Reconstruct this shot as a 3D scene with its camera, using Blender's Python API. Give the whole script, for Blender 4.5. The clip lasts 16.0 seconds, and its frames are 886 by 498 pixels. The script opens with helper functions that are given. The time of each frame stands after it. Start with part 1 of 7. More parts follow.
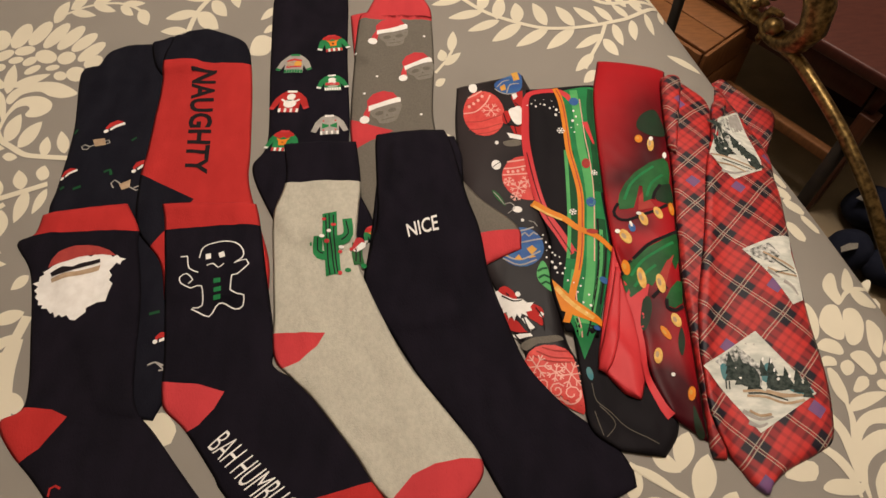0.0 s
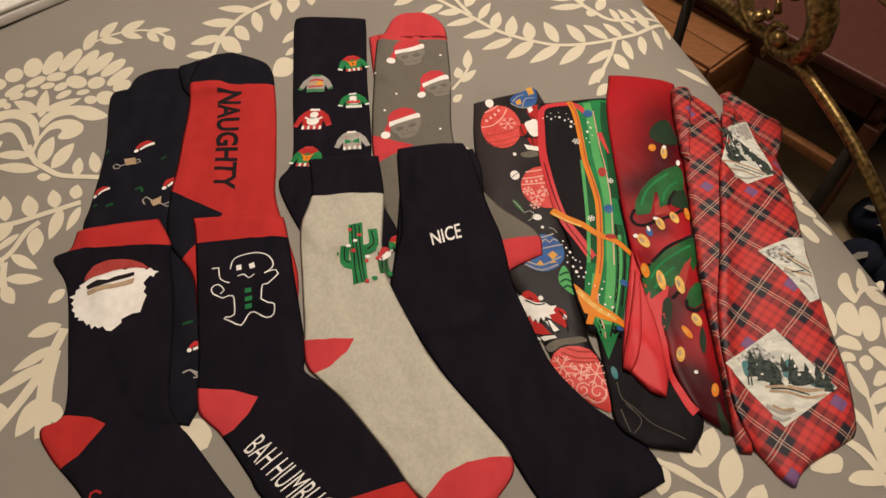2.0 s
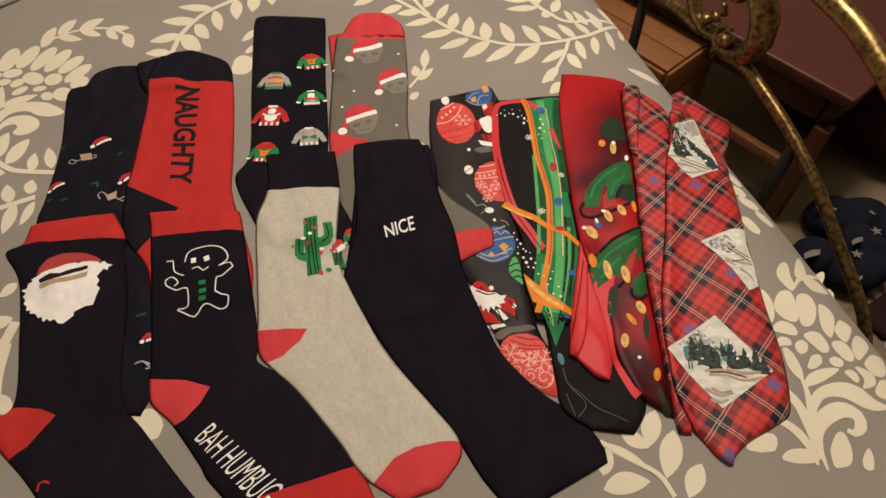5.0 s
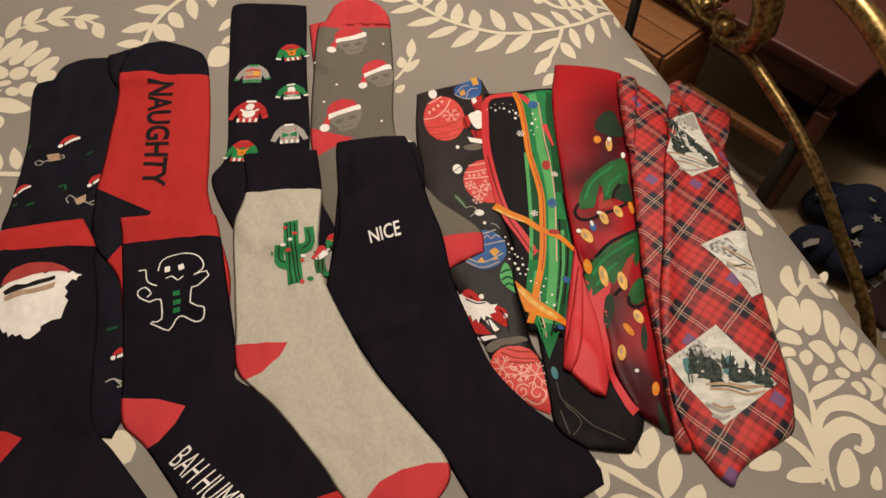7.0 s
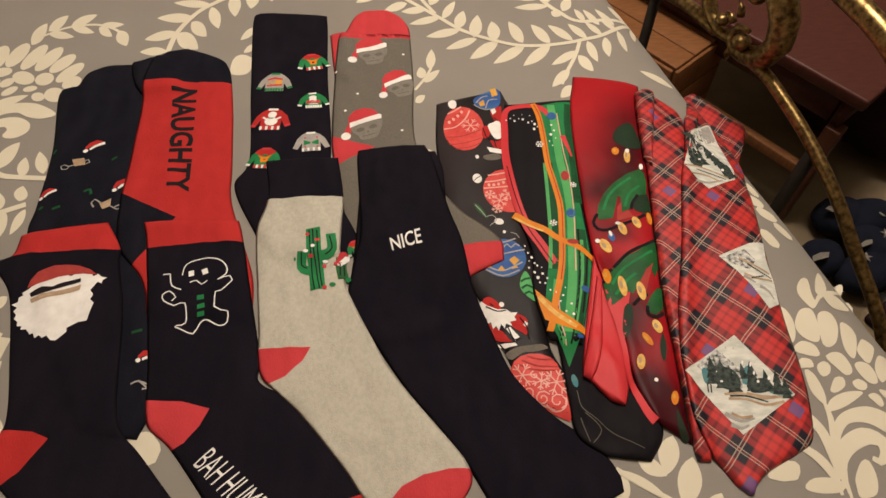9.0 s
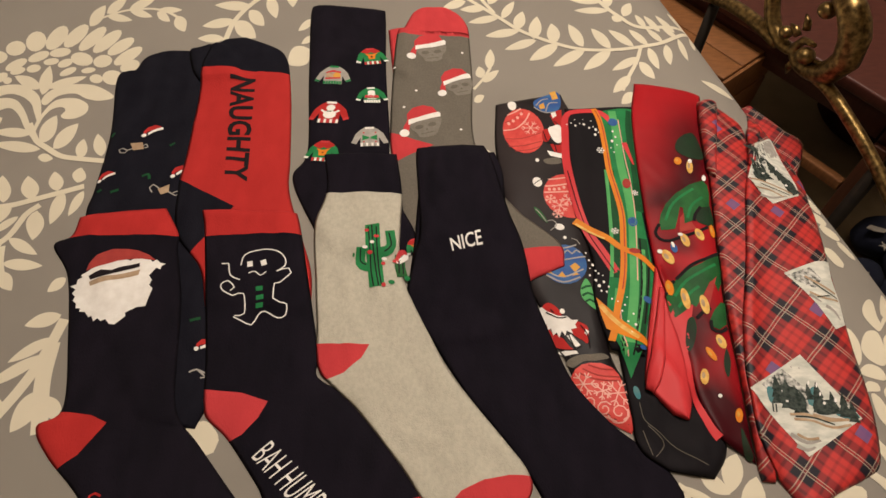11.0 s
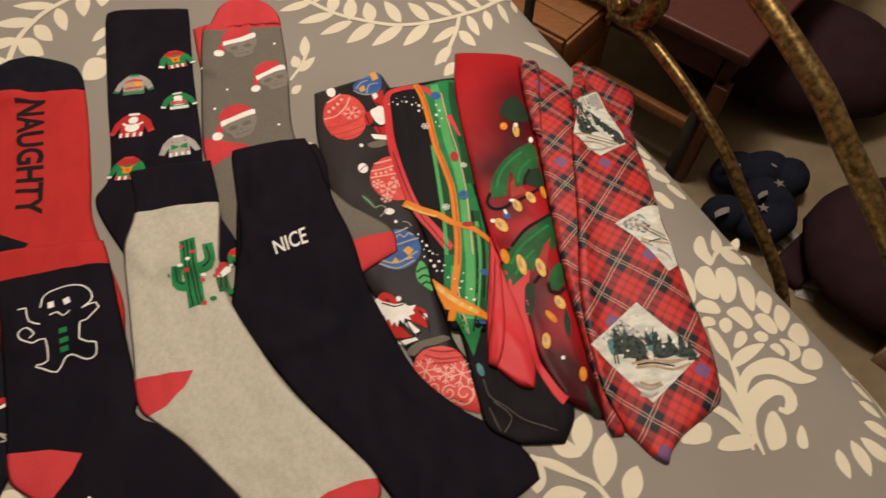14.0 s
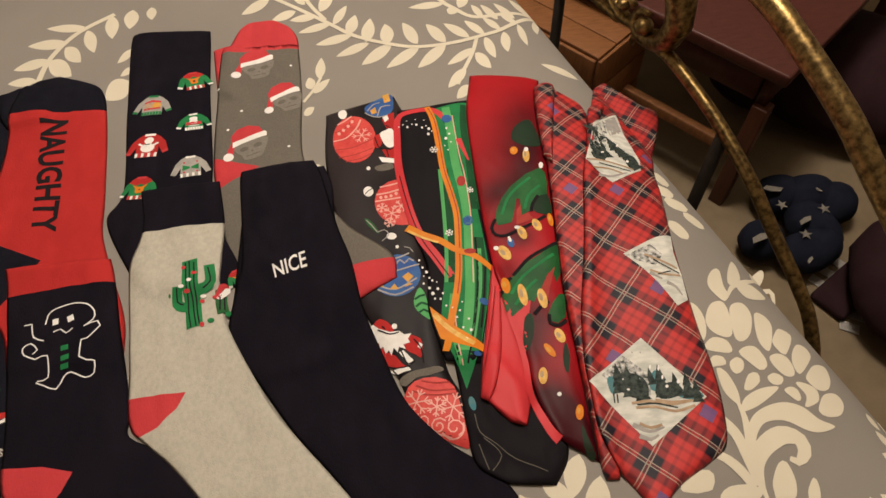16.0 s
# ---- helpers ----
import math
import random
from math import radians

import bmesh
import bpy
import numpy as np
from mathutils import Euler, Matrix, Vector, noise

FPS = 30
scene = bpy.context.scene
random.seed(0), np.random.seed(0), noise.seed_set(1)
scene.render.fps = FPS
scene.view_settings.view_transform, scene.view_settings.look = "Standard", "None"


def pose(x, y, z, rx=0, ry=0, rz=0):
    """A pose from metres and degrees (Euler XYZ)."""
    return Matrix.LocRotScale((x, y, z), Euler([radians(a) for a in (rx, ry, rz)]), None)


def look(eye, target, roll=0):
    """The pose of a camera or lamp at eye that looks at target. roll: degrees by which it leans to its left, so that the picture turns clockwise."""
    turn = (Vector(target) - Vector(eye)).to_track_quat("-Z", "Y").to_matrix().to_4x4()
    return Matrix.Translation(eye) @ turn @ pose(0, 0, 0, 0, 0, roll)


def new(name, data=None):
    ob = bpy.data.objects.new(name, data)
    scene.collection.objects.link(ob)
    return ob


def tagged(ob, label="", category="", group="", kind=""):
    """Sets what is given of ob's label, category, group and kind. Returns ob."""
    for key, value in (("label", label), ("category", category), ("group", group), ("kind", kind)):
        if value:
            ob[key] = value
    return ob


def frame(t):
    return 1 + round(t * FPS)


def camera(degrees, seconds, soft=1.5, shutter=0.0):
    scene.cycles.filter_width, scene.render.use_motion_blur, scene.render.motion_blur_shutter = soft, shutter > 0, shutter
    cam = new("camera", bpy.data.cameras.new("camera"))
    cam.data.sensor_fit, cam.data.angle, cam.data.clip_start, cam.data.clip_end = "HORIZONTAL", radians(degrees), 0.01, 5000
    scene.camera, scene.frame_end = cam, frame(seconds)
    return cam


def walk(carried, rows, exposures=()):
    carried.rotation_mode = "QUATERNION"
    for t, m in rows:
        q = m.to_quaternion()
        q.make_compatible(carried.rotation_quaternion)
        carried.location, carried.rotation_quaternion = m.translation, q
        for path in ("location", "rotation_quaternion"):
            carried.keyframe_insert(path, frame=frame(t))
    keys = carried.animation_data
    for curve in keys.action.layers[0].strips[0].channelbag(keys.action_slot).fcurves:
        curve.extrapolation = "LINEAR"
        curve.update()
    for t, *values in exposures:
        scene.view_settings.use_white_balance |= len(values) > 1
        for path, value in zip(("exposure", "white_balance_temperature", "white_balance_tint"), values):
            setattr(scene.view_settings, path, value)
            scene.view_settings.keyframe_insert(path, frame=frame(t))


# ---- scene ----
cam = camera(68.3, 16.0, shutter=0.5)
PATH = [
    (0, (0.018, 0.028, 1.139), (-0.041, 1.084, -0.559), -4.1),
    (0.5, (0.016, 0.022, 1.141), (-0.043, 1.086, -0.551), -4.6),
    (1, (0.012, 0.017, 1.142), (-0.046, 1.093, -0.542), -5.0),
    (1.5, (0.006, 0.013, 1.146), (-0.065, 1.117, -0.52), -5.9),
    (2, (-0.001, 0.003, 1.146), (-0.07, 1.125, -0.508), -5.4),
    (2.5, (0.005, -0.003, 1.145), (-0.053, 1.13, -0.502), -5.4),
    (3, (0.006, -0.004, 1.145), (-0.054, 1.133, -0.499), -4.9),
    (3.5, (0.004, -0.006, 1.145), (-0.039, 1.132, -0.499), -3.9),
    (4, (0.013, -0.017, 1.151), (-0.024, 1.127, -0.489), -4.2),
    (4.2, (0.018, -0.023, 1.151), (-0.008, 1.124, -0.487), -4.1),
    (6.5, (0.027, 0.013, 1.133), (0.038, 1.11, -0.539), -2.0),
    (7, (0.031, 0.023, 1.134), (0.045, 1.106, -0.548), -2.6),
    (7.5, (0.032, 0.024, 1.133), (0.078, 1.106, -0.548), -1.9),
    (8, (0.03, 0.022, 1.138), (0.076, 1.116, -0.535), -1.8),
    (8.5, (0.022, 0.023, 1.138), (0.033, 1.125, -0.531), -2.3),
    (9, (0.013, 0.018, 1.14), (0.022, 1.126, -0.525), -2.1),
    (9.5, (0.006, 0.015, 1.14), (0.008, 1.122, -0.526), -2.6),
    (10, (-0.008, 0.016, 1.137), (-0.022, 1.123, -0.529), -2.1),
    (10.2, (-0.016, 0.019, 1.137), (-0.035, 1.119, -0.533), -1.4),
    (12.3, (-0.055, 0.027, 1.144), (-0.067, 1.148, -0.512), 0.2),
    (12.5, (-0.058, 0.027, 1.145), (-0.06, 1.152, -0.509), 0.6),
    (13, (-0.053, 0.032, 1.14), (-0.033, 1.144, -0.522), 0.8),
    (13.5, (-0.012, 0.037, 1.124), (0.048, 1.113, -0.561), -1.1),
    (13.6, (0.001, 0.037, 1.126), (0.073, 1.106, -0.563), -2.9),
    (14, (0.05, 0.035, 1.111), (0.27, 1.093, -0.572), 1.1),
    (14.5, (0.084, 0.035, 1.109), (0.282, 1.117, -0.561), 0.8),
    (15, (0.095, 0.038, 1.108), (0.215, 1.147, -0.552), -1.7),
    (15.5, (0.098, 0.042, 1.107), (0.192, 1.162, -0.547), -3.2),
    (16, (0.096, 0.045, 1.107), (0.175, 1.16, -0.552), -4.0),
]
walk(cam, [(t, look(eye, target, roll)) for t, eye, target, roll in PATH])

# ---- world and light ----
world = bpy.data.worlds.new("room_air")
scene.world = world
world.use_nodes = True
world.node_tree.nodes["Background"].inputs[0].default_value = (1.0, 0.8, 0.6, 1)
world.node_tree.nodes["Background"].inputs[1].default_value = 0.05


def lamp(name, kind, m, energy, size, color):
    data = bpy.data.lights.new(name, kind)
    data.energy, data.color = energy, color
    if kind == "AREA":
        data.shape, data.size = "DISK", size
    else:
        data.shadow_soft_size = size
    ob = new(name, data)
    ob.matrix_world = m
    return ob


lamp("ceiling_bulb", "POINT", pose(0.28, 0.95, 2.25), 85, 0.20, (1.0, 0.87, 0.77))


# ---- materials ----
def mat(name, color, rough=0.85, second=None, scale=40.0, bump=0.15, bump_scale=900.0, metal=0.0, stretch=(1, 1, 1), mix=0.6, sheen=0.0):
    """A plain surface: two colours mixed by a coarse noise, and a fine relief."""
    m = bpy.data.materials.new(name)
    m.use_nodes = True
    nt = m.node_tree
    b = nt.nodes["Principled BSDF"]
    b.inputs["Roughness"].default_value, b.inputs["Metallic"].default_value = rough, metal
    b.inputs["Sheen Weight"].default_value = sheen
    b.inputs["Specular IOR Level"].default_value = 0.1 if rough > 0.84 else 0.11 if "silk" in name or "print" in name else 0.25
    co = nt.nodes.new("ShaderNodeTexCoord")
    mp = nt.nodes.new("ShaderNodeMapping")
    mp.inputs["Scale"].default_value = stretch
    nt.links.new(co.outputs["Object"], mp.inputs[0])
    n1 = nt.nodes.new("ShaderNodeTexNoise")
    n1.inputs["Scale"].default_value, n1.inputs["Detail"].default_value = scale, 6
    nt.links.new(mp.outputs[0], n1.inputs[0])
    ramp = nt.nodes.new("ShaderNodeMapRange")
    ramp.inputs[1].default_value, ramp.inputs[2].default_value = 0.35, 0.65
    ramp.inputs[4].default_value = mix
    nt.links.new(n1.outputs[0], ramp.inputs[0])
    mx = nt.nodes.new("ShaderNodeMix")
    mx.data_type = "RGBA"
    second = second or tuple(0.8 * c for c in color)
    mx.inputs[6].default_value, mx.inputs[7].default_value = (*color, 1), (*second, 1)
    nt.links.new(ramp.outputs[0], mx.inputs[0])
    nt.links.new(mx.outputs[2], b.inputs["Base Color"])
    n2 = nt.nodes.new("ShaderNodeTexNoise")
    n2.inputs["Scale"].default_value, n2.inputs["Detail"].default_value = bump_scale, 3
    nt.links.new(mp.outputs[0], n2.inputs[0])
    bp = nt.nodes.new("ShaderNodeBump")
    bp.inputs["Strength"].default_value, bp.inputs["Distance"].default_value = bump, 0.001
    nt.links.new(n2.outputs[0], bp.inputs["Height"])
    nt.links.new(bp.outputs[0], b.inputs["Normal"])
    return m


M = {
    "spread": mat("grey_cotton", (0.275, 0.255, 0.225), 0.9, (0.235, 0.217, 0.19), 6, 0.2, 1400),
    "cream": mat("cream_print", (0.70, 0.652, 0.515), 0.9, (0.62, 0.575, 0.452), 12, 0.2, 1400),
    "black": mat("black_knit", (0.007, 0.006, 0.010), 0.95, (0.013, 0.010, 0.017), 60, 0.5, 900, stretch=(1, 0.35, 1)),
    "navy": mat("navy_knit", (0.007, 0.007, 0.012), 0.95, (0.013, 0.013, 0.020), 60, 0.5, 900, stretch=(1, 0.35, 1)),
    "red": mat("red_knit", (0.46, 0.032, 0.030), 0.9, (0.38, 0.025, 0.024), 60, 0.5, 900, stretch=(1, 0.35, 1)),
    "coral": mat("coral_red_knit", (0.56, 0.055, 0.062), 0.9, (0.47, 0.044, 0.052), 60, 0.5, 900, stretch=(1, 0.35, 1)),
    "grey": mat("heather_grey_knit", (0.51, 0.49, 0.41), 0.95, (0.41, 0.395, 0.33), 300, 0.5, 900, stretch=(1, 0.7, 1)),
    "dgrey": mat("dark_grey_knit", (0.165, 0.15, 0.125), 0.95, (0.12, 0.108, 0.09), 700, 0.5, 900, stretch=(1, 0.7, 1)),
    "blacksilk": mat("black_silk", (0.008, 0.007, 0.009), 0.7, (0.014, 0.011, 0.014), 12, 0.1, 1600),
    "satin": mat("coral_red_satin", (0.60, 0.040, 0.048), 0.55, (0.53, 0.032, 0.04), 12, 0.06, 1600),
    "ballred": mat("red_ball_print", (0.68, 0.09, 0.075), 0.45, (0.48, 0.03, 0.035), 110, 0.1, 1600),
    "ballpale": mat("pale_red_print", (0.80, 0.42, 0.36), 0.5, None, 60, 0.1, 1600),
    "blue": mat("blue_print", (0.03, 0.09, 0.30), 0.5, (0.05, 0.16, 0.35), 90, 0.1, 1600),
    "gold": mat("gold_print", (0.66, 0.36, 0.07), 0.5, (0.55, 0.25, 0.04), 90, 0.1, 1600),
    "orange": mat("orange_print", (0.70, 0.24, 0.02), 0.5, (0.62, 0.17, 0.02), 60, 0.1, 1600),
    "whiteprint": mat("white_print", (0.86, 0.85, 0.82), 0.8, (0.72, 0.70, 0.66), 120, 0.3, 1200),
    "palegrey": mat("pale_grey_print", (0.40, 0.38, 0.35), 0.9, (0.28, 0.27, 0.25), 150, 0.3, 1200),
    "tan": mat("tan_print", (0.48, 0.36, 0.24), 0.8, (0.30, 0.19, 0.11), 120, 0.2, 1200),
    "hatred": mat("dull_red_print", (0.40, 0.06, 0.05), 0.9, (0.30, 0.04, 0.04), 120, 0.3, 1200),
    "ink": mat("black_print", (0.018, 0.014, 0.016), 0.9, None, 120, 0.3, 1200),
    "green": mat("green_print", (0.02, 0.22, 0.07), 0.6, (0.015, 0.14, 0.045), 70, 0.2, 1200),
    "darkgreen": mat("dark_green_print", (0.012, 0.085, 0.03), 0.6, (0.01, 0.05, 0.02), 70, 0.2, 1200),
    "lightgreen": mat("light_green_print", (0.10, 0.40, 0.13), 0.5, (0.06, 0.34, 0.10), 70, 0.2, 1200),
    "teal": mat("teal_print", (0.05, 0.20, 0.24), 0.6, (0.16, 0.26, 0.24), 90, 0.2, 1200),
    "fir": mat("dark_fir_print", (0.012, 0.022, 0.018), 0.6, (0.10, 0.12, 0.11), 300, 0.2, 1200),
    "hill": mat("speckled_hill_print", (0.70, 0.70, 0.66), 0.6, (0.03, 0.04, 0.035), 260, 0.1, 1600, mix=1.0),
    "snowscene": mat("snowy_picture_print", (0.72, 0.72, 0.65), 0.55, (0.36, 0.40, 0.36), 75, 0.1, 1600, stretch=(1, 2.5, 1)),
    "brass": mat("antique_brass", (0.36, 0.245, 0.095), 0.33, (0.05, 0.03, 0.013), 160, 0.2, 500, metal=0.9, mix=0.85),
    "wood": mat("red_brown_wood", (0.10, 0.035, 0.018), 0.4, (0.06, 0.02, 0.012), 14, 0.1, 200, stretch=(1, 12, 1)),
    "floor": mat("beige_carpet", (0.25, 0.195, 0.125), 0.95, (0.19, 0.145, 0.09), 20, 0.8, 500),
    "wall": mat("cream_wall_paint", (0.62, 0.56, 0.46), 0.9, (0.58, 0.52, 0.43), 3),
    "iron": mat("black_iron", (0.015, 0.012, 0.010), 0.45, (0.03, 0.022, 0.015), 60, 0.2, 300),
    "darkwood": mat("dark_red_wood", (0.085, 0.026, 0.019), 0.42, (0.055, 0.016, 0.012), 14, 0.1, 200, stretch=(3, 12, 1)),
    "oak": mat("orange_brown_wood", (0.26, 0.11, 0.04), 0.55, (0.16, 0.065, 0.024), 20, 0.15, 200, stretch=(2, 10, 2)),
    "plum": mat("dark_plum_cloth", (0.026, 0.012, 0.014), 0.9, (0.036, 0.018, 0.021), 30, 0.4, 700),
    "fleece": mat("navy_fleece", (0.010, 0.012, 0.022), 0.95, (0.018, 0.020, 0.034), 30, 0.5, 700),
    "rust": mat("rust_red_card", (0.28, 0.06, 0.025), 0.6, (0.20, 0.045, 0.02), 30),
    "skull": mat("faint_grey_print", (0.235, 0.22, 0.19), 0.95, (0.17, 0.155, 0.13), 260, 0.4, 1000),
    "deepgreen": mat("deep_green_print", (0.012, 0.040, 0.018), 0.5, (0.02, 0.014, 0.012), 40, 0.1, 1600),
    "leafgreen": mat("leaf_green_print", (0.022, 0.125, 0.035), 0.45, (0.012, 0.07, 0.02), 55, 0.1, 1600, mix=0.9),
    "brightgold": mat("bright_gold_print", (0.78, 0.52, 0.16), 0.45, (0.62, 0.32, 0.06), 160, 0.1, 1600, mix=0.9),
    "white": mat("white_paint", (0.8, 0.78, 0.74), 0.5, (0.74, 0.72, 0.68), 8),
}


def plaid(name, period, turn, at):
    """A tartan: two crossing sets of bands, with fine pale lines, turned in the plan."""
    m = bpy.data.materials.new(name)
    m.use_nodes = True
    nt = m.node_tree
    b = nt.nodes["Principled BSDF"]
    b.inputs["Roughness"].default_value = 0.55
    b.inputs["Specular IOR Level"].default_value = 0.35

    def node(kind, **values):
        n = nt.nodes.new(kind)
        for k, v in values.items():
            n.inputs[int(k[1:])].default_value = v
        return n

    def math_node(op, a, b_):
        n = nt.nodes.new("ShaderNodeMath")
        n.operation = op
        for i, v in enumerate((a, b_)):
            if isinstance(v, (int, float)):
                n.inputs[i].default_value = v
            else:
                nt.links.new(v, n.inputs[i])
        return n.outputs[0]

    co = nt.nodes.new("ShaderNodeTexCoord")
    mp = nt.nodes.new("ShaderNodeMapping")
    mp.inputs["Rotation"].default_value = (0, 0, radians(turn))
    nt.links.new(co.outputs["Object"], mp.inputs[0])
    warp = node("ShaderNodeTexNoise", i2=14.0)
    nt.links.new(co.outputs["Object"], warp.inputs[0])
    xyz = nt.nodes.new("ShaderNodeSeparateXYZ")
    nt.links.new(mp.outputs[0], xyz.inputs[0])
    wob = math_node("MULTIPLY", math_node("SUBTRACT", warp.outputs[0], 0.5), 0.006)
    bands, pales, blues = [], [], []
    for axis in (0, 1):
        s = math_node("FRACT", math_node("ADD", math_node("DIVIDE", math_node("ADD", math_node("SUBTRACT", xyz.outputs[axis], at[axis]), wob), period), 20.5), 0.0)
        ramp = nt.nodes.new("ShaderNodeValToRGB")
        red, dark, mid = (0.52, 0.032, 0.028, 1), (0.008, 0.006, 0.014, 1), (0.16, 0.010, 0.014, 1)
        faint = (0.28, 0.018, 0.018, 1)
        stops = [(0, red), (0.05, red), (0.08, faint), (0.12, faint), (0.15, red), (0.24, red), (0.28, dark), (0.46, dark), (0.48, mid), (0.52, mid), (0.54, dark), (0.70, dark), (0.74, red), (0.84, red), (0.87, faint), (0.90, faint), (0.93, red)]
        el = ramp.color_ramp.elements
        el[0].position, el[0].color = stops[0]
        el[1].position, el[1].color = stops[1]
        for q, c in stops[2:]:
            el.new(q).color = c
        nt.links.new(s, ramp.inputs[0])
        bands.append(ramp.outputs[0])
        thin = [math_node("COMPARE", s, c) for c in (0.455, 0.525, 0.525)]
        for t in thin:
            t.node.inputs[2].default_value = 0.0115
        pales.append(math_node("MAXIMUM", math_node("MAXIMUM", thin[0], thin[1]), thin[2]))
        half = math_node("FRACT", math_node("ADD", math_node("DIVIDE", math_node("SUBTRACT", xyz.outputs[axis], at[axis]), 2 * period), 20.0), 0.0)
        wide = math_node("COMPARE", half, 0.26)
        wide.node.inputs[2].default_value = 0.07
        blues.append(wide)
    mx = nt.nodes.new("ShaderNodeMix")
    mx.data_type = "RGBA"
    mx.inputs[0].default_value = 0.5
    nt.links.new(bands[0], mx.inputs[6]), nt.links.new(bands[1], mx.inputs[7])
    bl = nt.nodes.new("ShaderNodeMix")
    bl.data_type = "RGBA"
    bl.inputs[7].default_value = (0.12, 0.09, 0.24, 1)
    nt.links.new(math_node("MULTIPLY", math_node("MULTIPLY", blues[0], blues[1]), 0.85), bl.inputs[0])
    nt.links.new(mx.outputs[2], bl.inputs[6])
    pl = nt.nodes.new("ShaderNodeMix")
    pl.data_type = "RGBA"
    pl.inputs[7].default_value = (0.62, 0.56, 0.44, 1)
    nt.links.new(math_node("MULTIPLY", math_node("MAXIMUM", pales[0], pales[1]), 0.45), pl.inputs[0])
    nt.links.new(bl.outputs[2], pl.inputs[6])
    nt.links.new(pl.outputs[2], b.inputs["Base Color"])
    n2 = node("ShaderNodeTexNoise", i2=1600.0)
    nt.links.new(co.outputs["Object"], n2.inputs[0])
    bp = nt.nodes.new("ShaderNodeBump")
    bp.inputs["Strength"].default_value, bp.inputs["Distance"].default_value = 0.12, 0.001
    nt.links.new(n2.outputs[0], bp.inputs["Height"])
    nt.links.new(bp.outputs[0], b.inputs["Normal"])
    return m


M["plaid"] = plaid("red_plaid_silk", 0.0405, 43, (-0.0136, 0.412))
M["plaid_tail"] = plaid("red_plaid_silk_tail", 0.0385, 49, (-0.104, 0.4534))


def print_sheen_silk(name, color, dark, spots, most):
    """A silk darkened by soft spots: x, y, radius. One tie's print, the other's sheen."""
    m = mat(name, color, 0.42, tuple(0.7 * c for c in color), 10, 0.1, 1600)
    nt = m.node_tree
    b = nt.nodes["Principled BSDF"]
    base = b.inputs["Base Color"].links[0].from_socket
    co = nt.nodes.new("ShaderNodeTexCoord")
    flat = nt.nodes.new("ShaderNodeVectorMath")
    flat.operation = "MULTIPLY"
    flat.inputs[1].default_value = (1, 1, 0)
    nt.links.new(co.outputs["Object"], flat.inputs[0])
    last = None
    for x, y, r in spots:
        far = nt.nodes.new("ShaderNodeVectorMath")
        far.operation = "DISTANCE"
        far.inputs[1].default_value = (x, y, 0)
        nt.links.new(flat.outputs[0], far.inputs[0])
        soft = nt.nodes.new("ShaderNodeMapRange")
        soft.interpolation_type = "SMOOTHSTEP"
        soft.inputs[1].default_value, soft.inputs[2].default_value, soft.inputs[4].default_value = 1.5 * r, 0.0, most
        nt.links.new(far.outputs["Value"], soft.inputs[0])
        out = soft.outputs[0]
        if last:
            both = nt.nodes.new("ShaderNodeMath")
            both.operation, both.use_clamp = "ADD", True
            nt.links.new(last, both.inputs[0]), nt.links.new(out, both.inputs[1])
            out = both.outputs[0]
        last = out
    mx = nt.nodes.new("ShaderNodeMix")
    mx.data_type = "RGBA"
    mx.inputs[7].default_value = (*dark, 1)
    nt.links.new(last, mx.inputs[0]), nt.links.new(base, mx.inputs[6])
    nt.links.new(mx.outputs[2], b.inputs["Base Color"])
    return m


M["redsilk"] = print_sheen_silk("deep_red_silk", (0.40, 0.012, 0.018), (0.045, 0.002, 0.005), [(*c, r) for c, r in zip([(0.2389, 0.5445), (0.215, 0.5143), (0.2298, 0.4849), (0.1985, 0.4588), (0.2124, 0.4426), (0.1734, 0.4347), (0.1781, 0.3931), (0.1949, 0.3835), (0.1751, 0.3487), (0.1922, 0.3078), (0.1882, 0.289), (0.1769, 0.2693), (0.1879, 0.2331), (0.1772, 0.2144), (0.1907, 0.1959), (0.2049, 0.1812), (0.2101, 0.1648)], (0.036, 0.036, 0.030, 0.044, 0.030, 0.022, 0.024, 0.014, 0.018, 0.026, 0.022, 0.018, 0.040, 0.030, 0.036, 0.036, 0.030))], 0.55)
# The paler ground between these spots holds the brown silk's grey sheen as colour.
M["brownsilk"] = print_sheen_silk("dark_brown_silk", (0.033, 0.026, 0.027), (0.008, 0.006, 0.007), [(*c, r) for c, r in zip([(0.0618, 0.576), (0.0829, 0.4638), (0.0711, 0.3903), (0.0831, 0.3524), (0.0651, 0.3204), (0.0829, 0.3013), (0.0955, 0.2832), (0.1077, 0.2665), (0.0751, 0.2707), (0.0771, 0.5353)], (0.026, 0.030, 0.034, 0.034, 0.034, 0.030, 0.034, 0.030, 0.030, 0.022))], 0.8)


# ---- shared helpers ----
def finish(bm, name, material, parent=None, label="", smooth=True):
    me = bpy.data.meshes.new(name)
    bm.to_mesh(me)
    bm.free()
    me.materials.append(material)
    if smooth:
        me.polygons.foreach_set("use_smooth", [True] * len(me.polygons))
    ob = new(name, me)
    if parent:
        ob.parent = parent
    if label:
        ob["label"] = label
    return ob


def part(name, bm, material, parent, label="", smooth=True):
    return finish(bm, name, material, parent, label, smooth)


def empty(name, at=(0, 0, 0)):
    ob = new(name)
    ob.empty_display_size = 0.05
    return ob


